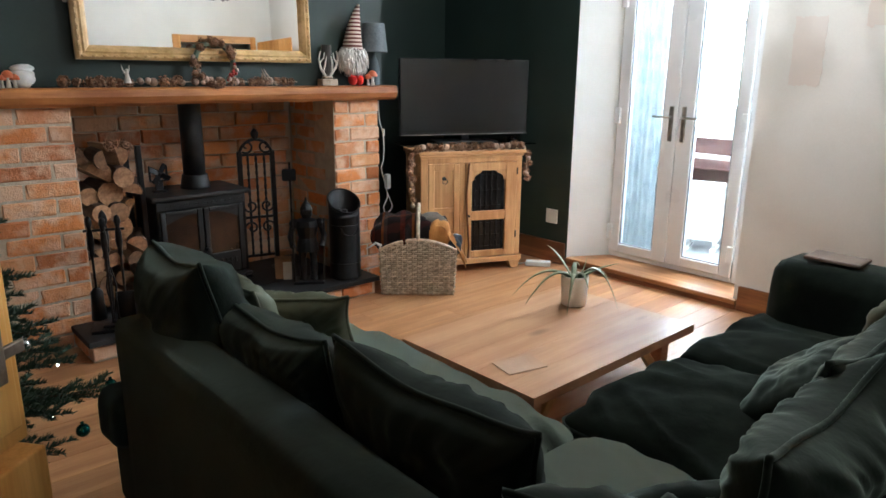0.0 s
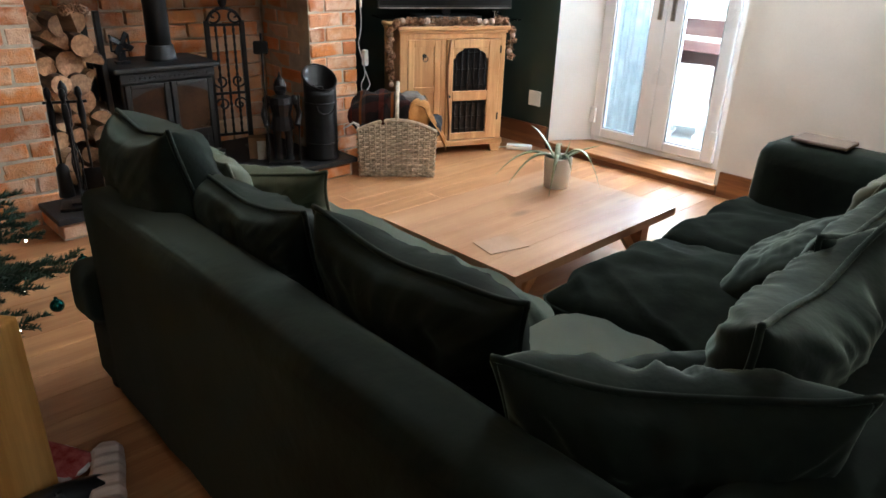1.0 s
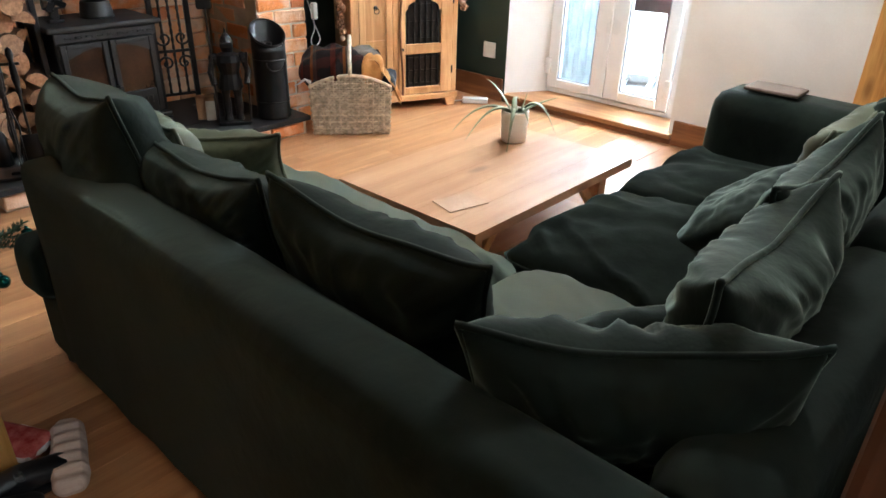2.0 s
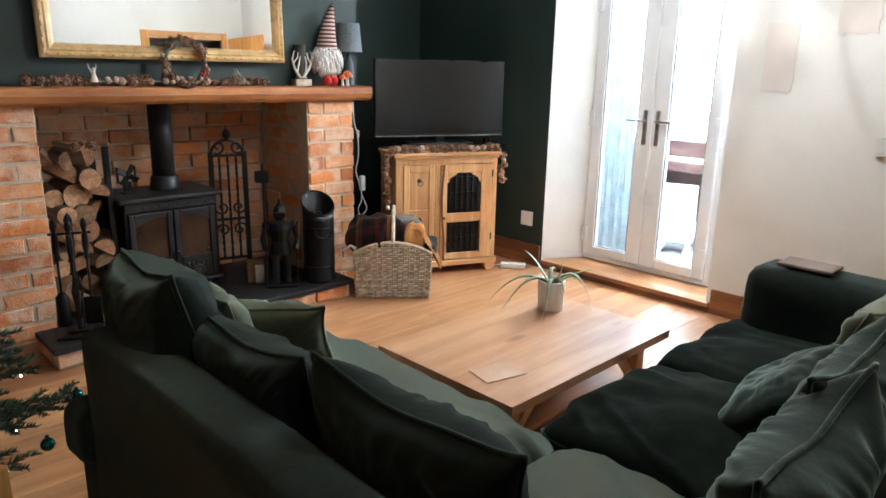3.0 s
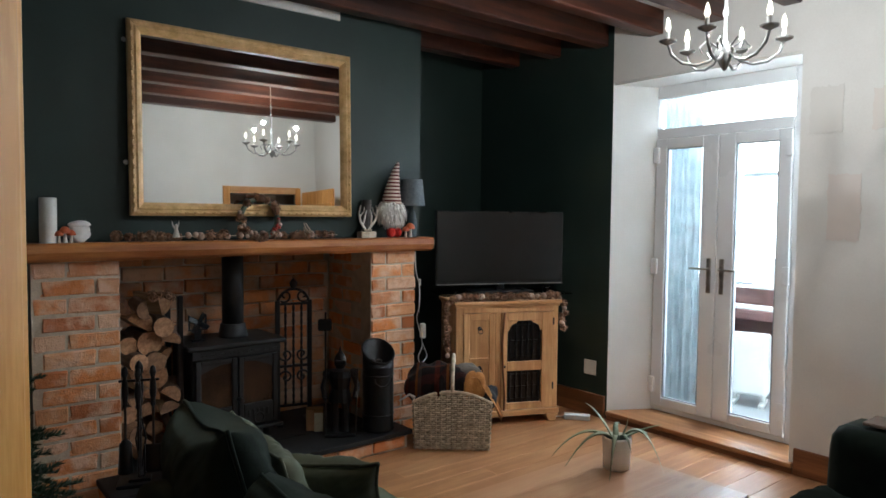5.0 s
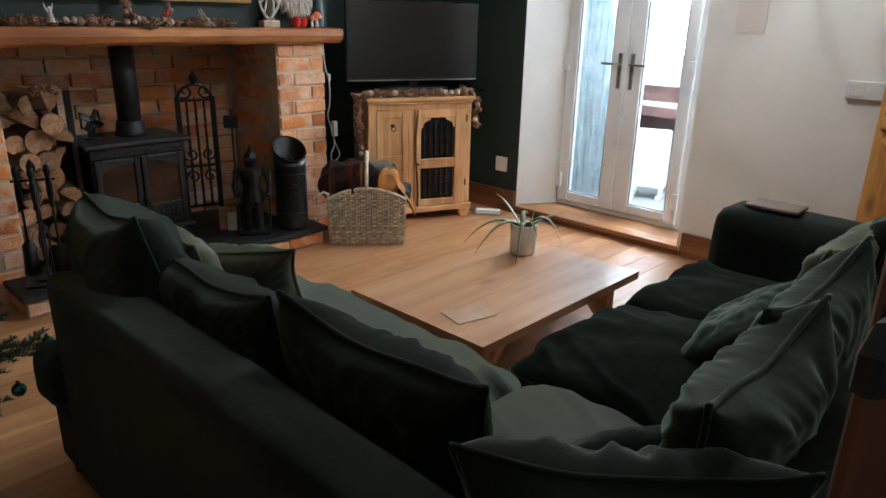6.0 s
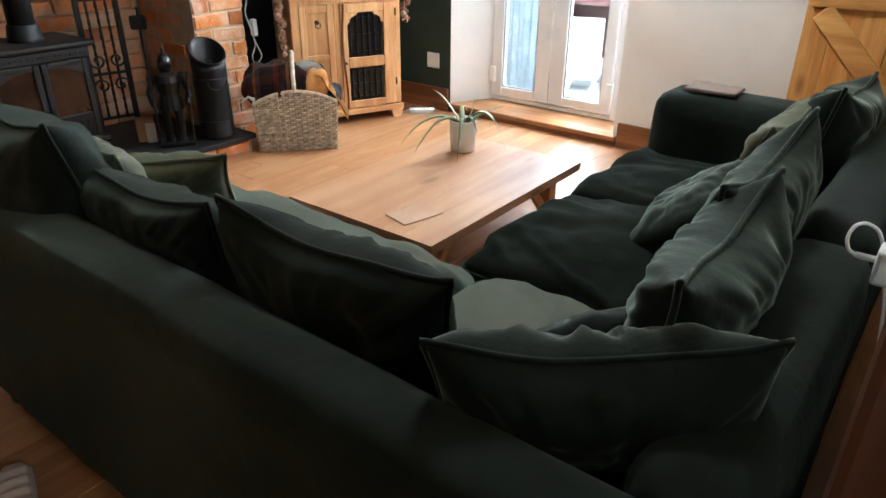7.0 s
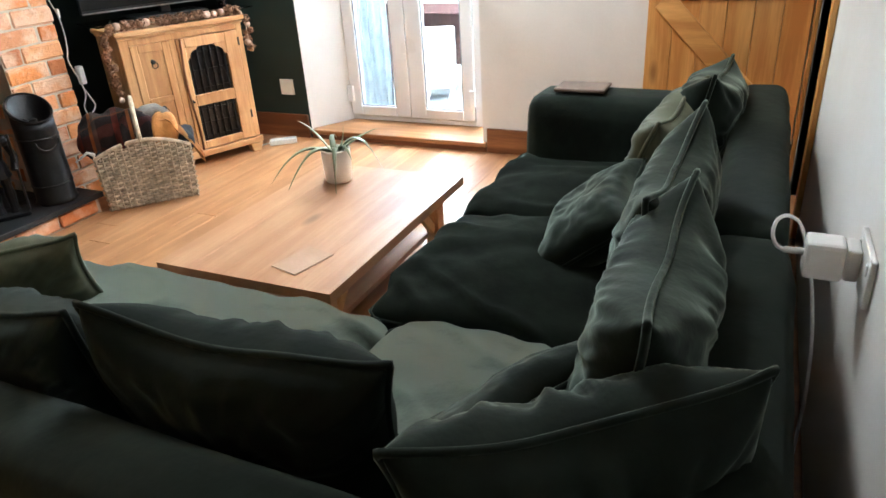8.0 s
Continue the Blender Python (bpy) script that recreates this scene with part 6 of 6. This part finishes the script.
part("cable", tube([(-0.09, 0, 0.015), (-0.14, 0.01, 0.006), (-0.2, 0.06, 0.006)], 0.004, 6), WHITE_GLOSS, ex)


# ---------------------------------------------------------------- chandelier
def chandelier():
    c = thing("chandelier", "pale metal chandelier with six curved arms and lit candle bulbs", "chandelier", pose(-0.02, -2.13, 0))
    metal = surface("pale_grey_metal", (0.22, 0.22, 0.21), (0.38, 0.375, 0.36), rough=0.45, scale=25, bump=0.1, metal=0.4)
    part("stem", lathe([(0.004, 2.025), (0.012, 2.035), (0.03, 2.07), (0.042, 2.10), (0.028, 2.125), (0.009, 2.15), (0.006, 2.24), (0.013, 2.26), (0.006, 2.28), (0.005, 2.40)], 16), metal, c, smooth=True)
    part("chain", tube([(0.003 * (-1) ** k, 0, 2.39 + 0.0155 * k) for k in range(22)], 0.004, 6), metal, c)
    part("ceiling_rose", lathe([(0.05, 2.749), (0.048, 2.735), (0.02, 2.715)], 20), metal, c)
    bulbm = glow("candle_bulb", (1.0, 0.88, 0.70), 3)
    for k in range(6):
        a = radians(60 * k + 12)
        ca, sa = math.cos(a), math.sin(a)
        prof = [(0.025, 2.10), (0.06, 2.065), (0.11, 2.05), (0.165, 2.06), (0.21, 2.095), (0.225, 2.14)]
        arm = part("arm", tube([(r * ca, r * sa, z) for r, z in prof], 0.0065, 7), metal, c, smooth=True)
        m = Matrix.Translation((0.225 * ca, 0.225 * sa, 0))
        part("drip_pan", lathe([(0.008, 2.135), (0.034, 2.148), (0.036, 2.154), (0.010, 2.150)], 14, m), metal, arm)
        part("candle", lathe([(0.009, 2.15), (0.009, 2.19)], 10, m), WHITE_GLOSS, arm)
        part("bulb", lathe([(0.006, 2.19), (0.012, 2.205), (0.008, 2.228), (0.002, 2.246)], 10, m), bulbm, arm, "lit candle bulb", smooth=True)
        part("scroll", tube([(0.03 * ca, 0.03 * sa, 2.12), (0.07 * ca, 0.07 * sa, 2.15), (0.10 * ca, 0.10 * sa, 2.12), (0.085 * ca, 0.085 * sa, 2.095)], 0.004, 6), metal, arm)


chandelier()


# ---------------------------------------------------------------- ledged doors
def pine_doorway():
    f = thing("door_2", "orange pine architrave round the far doorway", "door frame", kind="structure")
    part("jamb", boxes([((0.145, YS - 0.26, 0), (0.17, YS, 1.82))], 0.002), PINE_DOOR, f)
    part("jamb", boxes([((0.93, YS - 0.26, 0), (0.955, YS, 1.82))], 0.002), PINE_DOOR, f)
    part("architrave", boxes([((0.085, YS + 0.001, 0), (0.165, YS + 0.02, 1.89))], 0.004, 2), PINE_DOOR, f)
    part("architrave", boxes([((0.935, YS + 0.001, 0), (1.0, YS + 0.02, 1.89))], 0.004, 2), PINE_DOOR, f)
    part("head", boxes([((0.165, YS + 0.001, 1.815), (0.935, YS + 0.02, 1.89))], 0.004, 2), PINE_X, f)
    d = thing("pine_door", "open orange pine ledged and braced door standing against the wall", "door")
    x, y0, y1, z0, z1 = 1.01, -3.575, -2.86, 0.012, 1.835
    n = 6
    for k in range(n):
        a, b = y0 + (y1 - y0) * k / n, y0 + (y1 - y0) * (k + 1) / n
        part("board", boxes([((x, a + 0.0006, z0), (x + 0.022, b - 0.0006, z1))], 0.002), PINE_DOOR, d)
    for z in (0.22, 0.98, 1.62):
        part("ledge", boxes([((x - 0.024, y0 + 0.02, z - 0.065), (x - 0.0005, y1 - 0.02, z + 0.065))], 0.006, 2), PINE_Y, d)
    for za, zb in ((0.30, 0.90), (1.06, 1.54)):
        bm = bmesh.new()
        ln = math.hypot(y1 - y0 - 0.14, zb - za)
        add_box(bm, (-0.023, -ln / 2, -0.05), (0.0, ln / 2, 0.05), 0.005, 2)
        ang = math.degrees(math.atan2(zb - za, y1 - y0 - 0.14))
        bm.transform(Matrix.Translation((x - 0.0008, (y0 + y1) / 2, (za + zb) / 2)) @ pose(0, 0, 0, ang, 0, 0))
        part("brace", bm, PINE_Y, d)
    bm = boxes([((x - 0.03, y1 - 0.07, 0.98), (x - 0.0245, y1 - 0.03, 1.10))], 0.003)
    add_tube(bm, [(x - 0.03, y1 - 0.05, 0.99), (x - 0.06, y1 - 0.05, 1.01), (x - 0.06, y1 - 0.05, 1.07), (x - 0.03, y1 - 0.05, 1.09)], 0.006, 6)
    part("thumb_latch", bm, IRON, d)
    for z in (0.22, 1.62):
        part("hinge", boxes([((x - 0.029, y0 - 0.015, z - 0.02), (x - 0.0245, y0 + 0.28, z + 0.02))], 0.002), IRON, d)


pine_doorway()

# the doorway the camera stands in: its east post with an iron latch keep
f = thing("door_3", "brown stained pine post of the near doorway", "door frame", kind="structure")
DARKPINE = wood("brown_stained_pine", (0.045, 0.016, 0.007), (0.13, 0.048, 0.018), "z", 0.45)
part("jamb", boxes([((-2.30, YS - 0.26, 0), (-2.27, YS + 0.001, 1.98))], 0.003), DARKPINE, f)
part("architrave", boxes([((-2.288, YS + 0.0015, 0), (-2.222, YS + 0.056, 2.05))], 0.008, 2), DARKPINE, f)
part("jamb", boxes([((-3.25, YS - 0.26, 0), (-3.215, YS + 0.001, 1.98))], 0.003), DARKPINE, f)
part("architrave", boxes([((-3.29, YS + 0.0015, 0), (-3.215, YS + 0.03, 2.05))], 0.008, 2), DARKPINE, f)
part("head", boxes([((-3.215, YS - 0.26, 1.945), (-2.30, YS + 0.001, 1.98))], 0.003), DARKPINE, f)
bm = boxes([((-2.2925, YS + 0.03, 1.185), (-2.2885, YS + 0.05, 1.235))], 0.0015)
add_tube(bm, [(-2.289, YS + 0.042, 1.222), (-2.308, YS + 0.043, 1.224), (-2.320, YS + 0.044, 1.216), (-2.319, YS + 0.044, 1.198)], 0.008, 8)
part("latch_keep", bm, IRON, f, "black iron latch keep")


def pine_cupboard():
    c = thing("pine_cupboard", "tall pale pine cupboard with a deeper base and steel bar latch", "cupboard", pose(-2.444, -1.908, 0, 0, 0, 39))
    # local: front faces -y, right end at x = 0, body runs to -x
    part("lower_body", boxes([((-0.72, -0.036, 0.0), (-0.012, 0.36, 0.514))], 0.006, 2), PINE_PALE, c)
    part("upper_body", boxes([((-0.72, 0.028, 0.5145), (0.012, 0.36, 2.15))], 0.005, 2), PINE_PALE, c)
    part("cupboard_door", boxes([((-0.66, 0.010, 0.56), (-0.02, 0.0275, 2.08))], 0.004, 2), PINE_PALE, c)
    bm = boxes([((-0.15, -0.006, 0.74), (0.005, 0.006, 0.77))], 0.004, 2)
    add_box(bm, (-0.10, -0.012, 0.69), (-0.06, 0.0095, 0.82), 0.004, 2)
    part("latch", bm, surface("worn_steel_bar", (0.14, 0.10, 0.07), (0.34, 0.27, 0.21), rough=0.4, scale=20, metal=0.6), c, "worn steel bar latch")
    return c


pine_cupboard()


# ---------------------------------------------------------------- christmas tree and things on the floor by it
def tree():
    t = thing("christmas_tree", "dark green bushy christmas tree beside the fireplace", "tree", pose(-2.74, -1.02, 0))
    rng = random.Random(17)
    part("trunk", lathe([(0.035, 0.0), (0.03, 0.3), (0.02, 0.9), (0.006, 1.5)], 10), surface("fir_bark", (0.05, 0.03, 0.02), (0.11, 0.07, 0.045), rough=0.95, scale=20, bump=0.6), t)
    needle = surface("fir_needles", (0.012, 0.028, 0.016), (0.035, 0.07, 0.035), rough=0.6, scale=30, bump=0.0)
    verts, faces = [], []
    tips = []

    def twig(p0, d, ln):
        d = d.normalized()
        side = d.cross(Vector((0, 0, 1))).normalized()
        up = side.cross(d)
        n = int(ln / 0.0016)
        for k in range(n):
            s = k / n
            c = p0 + d * (ln * s) + Vector((0, 0, -0.10 * ln * s * s))
            a = rng.uniform(-0.35, 3.5)
            nd = (d * 0.75 + (side * math.cos(a) + up * math.sin(a)) * 0.9).normalized()
            L = 0.034 * (1 - 0.35 * s)
            w = nd.cross(Vector((rng.uniform(-1, 1), rng.uniform(-1, 1), rng.uniform(-1, 1)))).normalized() * 0.0034
            b = len(verts)
            verts.extend([tuple(c - w), tuple(c + w), tuple(c + nd * L)])
            faces.append((b, b + 1, b + 2))
    limbs = bmesh.new()
    for lvl in range(19):
        z = 0.16 + 0.068 * lvl
        R = 0.62 * (1 - z / 1.62) + 0.07
        m = 9 if lvl < 10 else 7
        for k in range(m):
            a = 2 * math.pi * (k + 0.5 * (lvl % 2)) / m + rng.uniform(-0.2, 0.2)
            d = Vector((math.cos(a), math.sin(a), rng.uniform(-0.05, 0.22)))
            p0, Lb = Vector((0, 0, z)), R * rng.uniform(0.85, 1.12)
            add_tube(limbs, [p0, p0 + d * Lb * 0.6 + Vector((0, 0, -0.02)), p0 + d * Lb + Vector((0, 0, -0.07))], 0.007, 5, taper=0.002)
            twig(p0 + d * 0.12, d + Vector((0, 0, -0.06)), Lb - 0.10)
            tips.append(p0 + d * Lb + Vector((0, 0, -0.09)))
            for q in range(10):
                s = 0.22 + 0.078 * q
                sd = Vector((-d.y, d.x, 0)) * (1 if q % 2 else -1)
                twig(p0 + d * Lb * s + Vector((0, 0, -0.05 * s)), d * 0.8 + sd * rng.uniform(0.5, 0.9) + Vector((0, 0, rng.uniform(-0.2, 0.1))), 0.13 * (1.25 - s) + 0.05)
    me = bpy.data.meshes.new("crown")
    me.from_pydata(verts, [], faces)
    me.materials.append(needle)
    ob = new("crown", me)
    ob.parent = t
    part("branchwork", limbs, surface("fir_limb", (0.05, 0.035, 0.02), (0.1, 0.07, 0.04), rough=0.9), t)
    return t, tips


tree_ob, tips = tree()
bm = bmesh.new()
add_ball(bm, (0, 0, 0), 0.022, 3)
add_lathe(bm, [(0.006, 0.02), (0.006, 0.03), (0, 0.031)], 8, cap=False)
ball_green = mesh_of("bauble", bm, surface("green_bauble", (0.0, 0.05, 0.04), (0.01, 0.10, 0.08), rough=0.12, metal=0.7, scale=4, bump=0), True)
bm = bmesh.new()
add_ball(bm, (0, 0, 0), 0.024, 3)
add_lathe(bm, [(0.006, 0.022), (0.006, 0.032), (0, 0.033)], 8, cap=False)
ball_silver = mesh_of("bauble", bm, surface("silver_bauble", (0.55, 0.55, 0.53), (0.72, 0.72, 0.70), rough=0.15, metal=0.8, scale=4, bump=0), True)
bm = bmesh.new()
add_ball(bm, (0, 0, 0), 0.0045, 2)
lightmesh = mesh_of("fairy_light", bm, glow("fairy_light_glow", (1.0, 0.95, 0.85), 6), True)
rng = random.Random(9)
east = [p for p in tips if p.x > 0.05]
for k, p in enumerate(rng.sample(east, 12)):
    ob = new("bauble", ball_green if k % 2 else ball_silver)
    ob.location = Vector((-2.74, -1.02, 0)) + p + Vector((0, 0, 0.015))
    tagged(ob, "small shiny green bauble on the tree" if k % 2 else "small shiny silver bauble on the tree", "bauble", "baubles on the christmas tree")
for k, p in enumerate(rng.sample(east, 14)):
    ob = new("fairy_light", lightmesh)
    ob.location = Vector((-2.74, -1.02, 0)) + p * 0.92 + Vector((0, 0, 0.03))
    tagged(ob, "tiny lit white fairy light on the tree", "fairy light", "fairy lights on the christmas tree")

ob = new("bauble", ball_green)
ob.location = (-2.225, -1.34, 0.215)
tagged(ob, "small shiny green bauble hanging at a branch tip", "bauble", "baubles on the christmas tree")

sl = thing("slipper", "pale striped knitted slipper lying on the floorboards", "slipper", pose(-2.335, -2.01, 0.0, 0, 0, 70))
bm = soft_box((-0.13, -0.04, 0.0), (0.13, 0.04, 0.05), 0.028, 0.006, 30, 10, 8, 0.002, 1)
for v in bm.verts:
    v.co.z = max(0.0, v.co.z + 0.006 * math.sin(v.co.x * 150) * (1 if v.co.z > 0.03 else 0))
part("knit", bm, surface("pink_cream_knit", (0.50, 0.36, 0.30), (0.70, 0.58, 0.50), rough=0.95, scale=12, stretch=(4, 0.4, 0.4), fine=160, bump=0.4), sl, smooth=True)
for k, (x, y, a) in enumerate(((-2.455, -2.035, 60), (-2.55, -2.10, 48))):
    sh = thing("shoe", "black leather shoe lying on the floorboards", "shoe", pose(x, y, 0, 0, 0, a - 60), group="pair of black shoes")
    part("sole", boxes([((-0.12, -0.035, 0.0), (0.12, 0.035, 0.015))], 0.012, 2), BLACK_PLASTIC, sh)
    bm = soft_box((-0.118, -0.033, 0.015), (0.118, 0.033, 0.085), 0.03, 0.004, 18, 10, 8, 0.003, k)
    for v in bm.verts:
        if v.co.x > 0.0 and v.co.z > 0.03:
            v.co.z = 0.03 + (v.co.z - 0.03) * (1 - 0.6 * v.co.x / 0.118)
    part("upper", bm, surface("black_leather", (0.008, 0.008, 0.009), (0.02, 0.02, 0.022), rough=0.3, scale=18), sh, smooth=True)
st = thing("stocking", "red and white patterned felt stocking on the floor", "stocking", pose(-2.425, -1.84, 0.004, 0, 0, -60))
bm = soft_box((-0.11, -0.05, 0.0), (0.11, 0.05, 0.045), 0.022, 0.004, 16, 10, 6, 0.003, 6)
part("felt", bm, surface("red_white_felt", (0.30, 0.012, 0.012), (0.55, 0.16, 0.14), rough=0.95, scale=30, detail=1, fine=200, bump=0.3), st, smooth=True)
part("trim_band", tube([(-0.108, -0.045, 0.02), (0.0, -0.052, 0.022), (0.10, -0.048, 0.022), (0.112, 0.0, 0.022), (0.10, 0.048, 0.022), (0.0, 0.052, 0.022)], 0.008, 6), FLUFF, st, "white edging")


# ---------------------------------------------------------------- garden room beyond the glazed doors
CX1, CY0, CY1 = 4.3, -3.2, 0.9
structure("floor_garden_room", boxes([((XE + 0.31, CY0, -0.12), (CX1 + 0.1, CY1 + 0.1, 0.03))], 0), surface("grey_tile", (0.24, 0.26, 0.27), (0.33, 0.35, 0.36), rough=0.35, scale=3, bump=0.03), "pale grey floor of the garden room", "floor")
structure("wall_garden_north", wall_with_holes("y", CY1, 0.15, XE + 0.42, CX1, 0, 2.5, [(2.3, 4.15, 0.8, 2.2)]), surface("pale_stone", (0.42, 0.40, 0.36), (0.66, 0.63, 0.57), rough=0.9, scale=5, bump=0.8), "pale stone wall of the garden room", "wall")
structure("wall_garden_south", boxes([((XE + 0.42, CY0 - 0.15, 0), (CX1, CY0, 2.5))], 0), WHITE_WALL, "white wall of the garden room", "wall")
structure("wall_garden_east", wall_with_holes("x", CX1, 0.12, CY0 - 0.15, CY1 + 0.15, 0, 2.5, [(-3.0, 0.75, 0.75, 2.35)]), WHITE_PLASTIC, "white low wall under the garden room windows", "wall")
w = thing("window_1", "white garden room window with many upright bars", "window", kind="structure")
part("window_frame", boxes([((CX1 + 0.02, -3.0 + 0.625 * k - 0.03, 0.75), (CX1 + 0.08, -3.0 + 0.625 * k + 0.03, 2.35)) for k in range(7)] + [((CX1 + 0.022, -3.0, 1.85), (CX1 + 0.078, 0.75, 1.90))], 0.004), WHITE_PLASTIC, w)
for k in range(6):
    g = part("pane", boxes([((CX1 + 0.045, -2.968 + 0.625 * k, 0.75), (CX1 + 0.051, -2.408 + 0.625 * k, 2.35))], 0), GLASS, w)
    g.visible_shadow = False
structure("trim_garden_bars", boxes([((XE + 0.43, CY0 + 0.5 * k, 2.50), (CX1 + 0.1, CY0 + 0.5 * k + 0.05, 2.56)) for k in range(9)], 0.004), WHITE_PLASTIC, "white glazing bars of the garden room roof", "roof")
# pale overcast sky beyond the windows
BACK = glow("overcast_backdrop", (0.94, 0.97, 1.0), 20.0)
structure("backdrop", boxes([((6.5, -6.5, -0.5), (6.6, 4.5, 6.0))], 0), BACK, "plain bright overcast sky", "sky")
structure("ground", boxes([((CX1 + 0.1, -8, -0.3), (40, 8, -0.1))], 0), surface("lawn", (0.03, 0.06, 0.02), (0.06, 0.11, 0.04), rough=0.95, scale=3, bump=0.5), "plain garden ground", "ground")


def piano():
    p = thing("piano", "brown digital piano with white keys and a music rest", "piano", pose(2.75, -1.15, 0.05, 0, 0, 0))
    brown = wood("rosewood", (0.13, 0.065, 0.06), (0.26, 0.145, 0.135), "y", 0.35)
    part("side", boxes([((-0.25, 0.62, -0.02), (0.25, 0.66, 0.70))], 0.006), brown, p)
    part("side", boxes([((-0.25, -0.66, -0.02), (0.25, -0.62, 0.70))], 0.006), brown, p)
    part("key_bed", boxes([((-0.25, -0.62, 0.58), (0.25, 0.62, 0.66))], 0.004), brown, p)
    part("back_panel", boxes([((0.20, -0.62, 0.1), (0.23, 0.62, 0.58)), ((0.05, -0.62, 0.66), (0.25, 0.62, 0.80))], 0.004), brown, p)
    tagged(part("keys", boxes([((-0.24, -0.60 + 0.024 * k, 0.661), (-0.08, -0.578 + 0.024 * k, 0.682)) for k in range(50)], 0.001), WHITE_GLOSS, p, "row of white keys"), kind="stuff")
    part("music_rest", boxes([((0.0, -0.25, 0.80), (0.02, 0.25, 1.02))], 0.004), WHITE_GLOSS, p)
    part("sheet_music", boxes([((-0.022, -0.18, 0.81), (-0.004, 0.16, 1.06))], 0.002), WHITE_GLOSS, p, "open pale sheet music")


piano()
h = thing("oil_heater", "white panel heater on two small feet", "heater", pose(2.30, -1.12, 0.03, 0, 0, 18))
part("panel", boxes([((-0.08, -0.135, 0.08), (0.08, 0.135, 0.53))], 0.02, 3), WHITE_GLOSS, h)
for y in (-0.10, 0.10):
    part("foot", boxes([((-0.12, y - 0.02, 0.0), (0.12, y + 0.02, 0.03)), ((-0.02, y - 0.015, 0.03), (0.02, y + 0.015, 0.085))], 0.006, 2), WHITE_GLOSS, h)
cu = thing("curtain", "pale blue-grey curtain hanging beside the glazed doors", "curtain", pose(1.74, -1.01, 0))
bm = bmesh.new()
cols = []
for k in range(41):
    y = -0.0 + 0.30 * k / 40
    x = 0.025 * math.sin(k * 0.95) + 0.01 * math.sin(k * 0.37)
    cols.append([bm.verts.new((x * (1 - 0.2 * z / 2.3), y, z)) for z in (0.05, 0.6, 1.2, 1.8, 2.3)])
for p, q in zip(cols, cols[1:]):
    for j in range(4):
        bm.faces.new((p[j], p[j + 1], q[j + 1], q[j]))
bmesh.ops.solidify(bm, geom=bm.faces[:], thickness=0.004)
part("cloth", bm, surface("blue_grey_cloth", (0.30, 0.34, 0.36), (0.46, 0.50, 0.51), rough=0.9, scale=9, fine=180, bump=0.3), cu, smooth=True)
part("rail", tube([(0, -0.1, 2.31), (0, 0.4, 2.31)], 0.012, 8), STEEL, cu)
part("bracket", boxes([((-0.115, 0.33, 2.28), (0.01, 0.36, 2.33))], 0.003), STEEL, cu)


# ---------------------------------------------------------------- floorboards
rng = random.Random(40)
yy, row = YS - 1.6, 0
bw = 0.142
boards = {}
while yy < YA:
    x = XW - 0.2 - rng.uniform(0, 1.2)
    while x < XE:
        ln = rng.choice((1.5, 1.8, 2.1, 2.4))
        a, b = max(x, XW - 0.18), min(x + ln, XE)
        if b - a > 0.05 and (yy > -0.4 or b > -4.7):
            key = round(b - a, 2)
            if key not in boards:
                bm = bmesh.new()
                add_box(bm, (0, 0.0005, -0.02), (key - 0.0008, bw - 0.0005, 0.0), 0.0008)
                boards[key] = mesh_of("floorboard", bm, FLOOR_WOOD)
            ob = new("floorboard", boards[key])
            ob.location = (a, yy, -0.0005)
            ob.parent = floor
        x += ln
    yy += bw
    row += 1
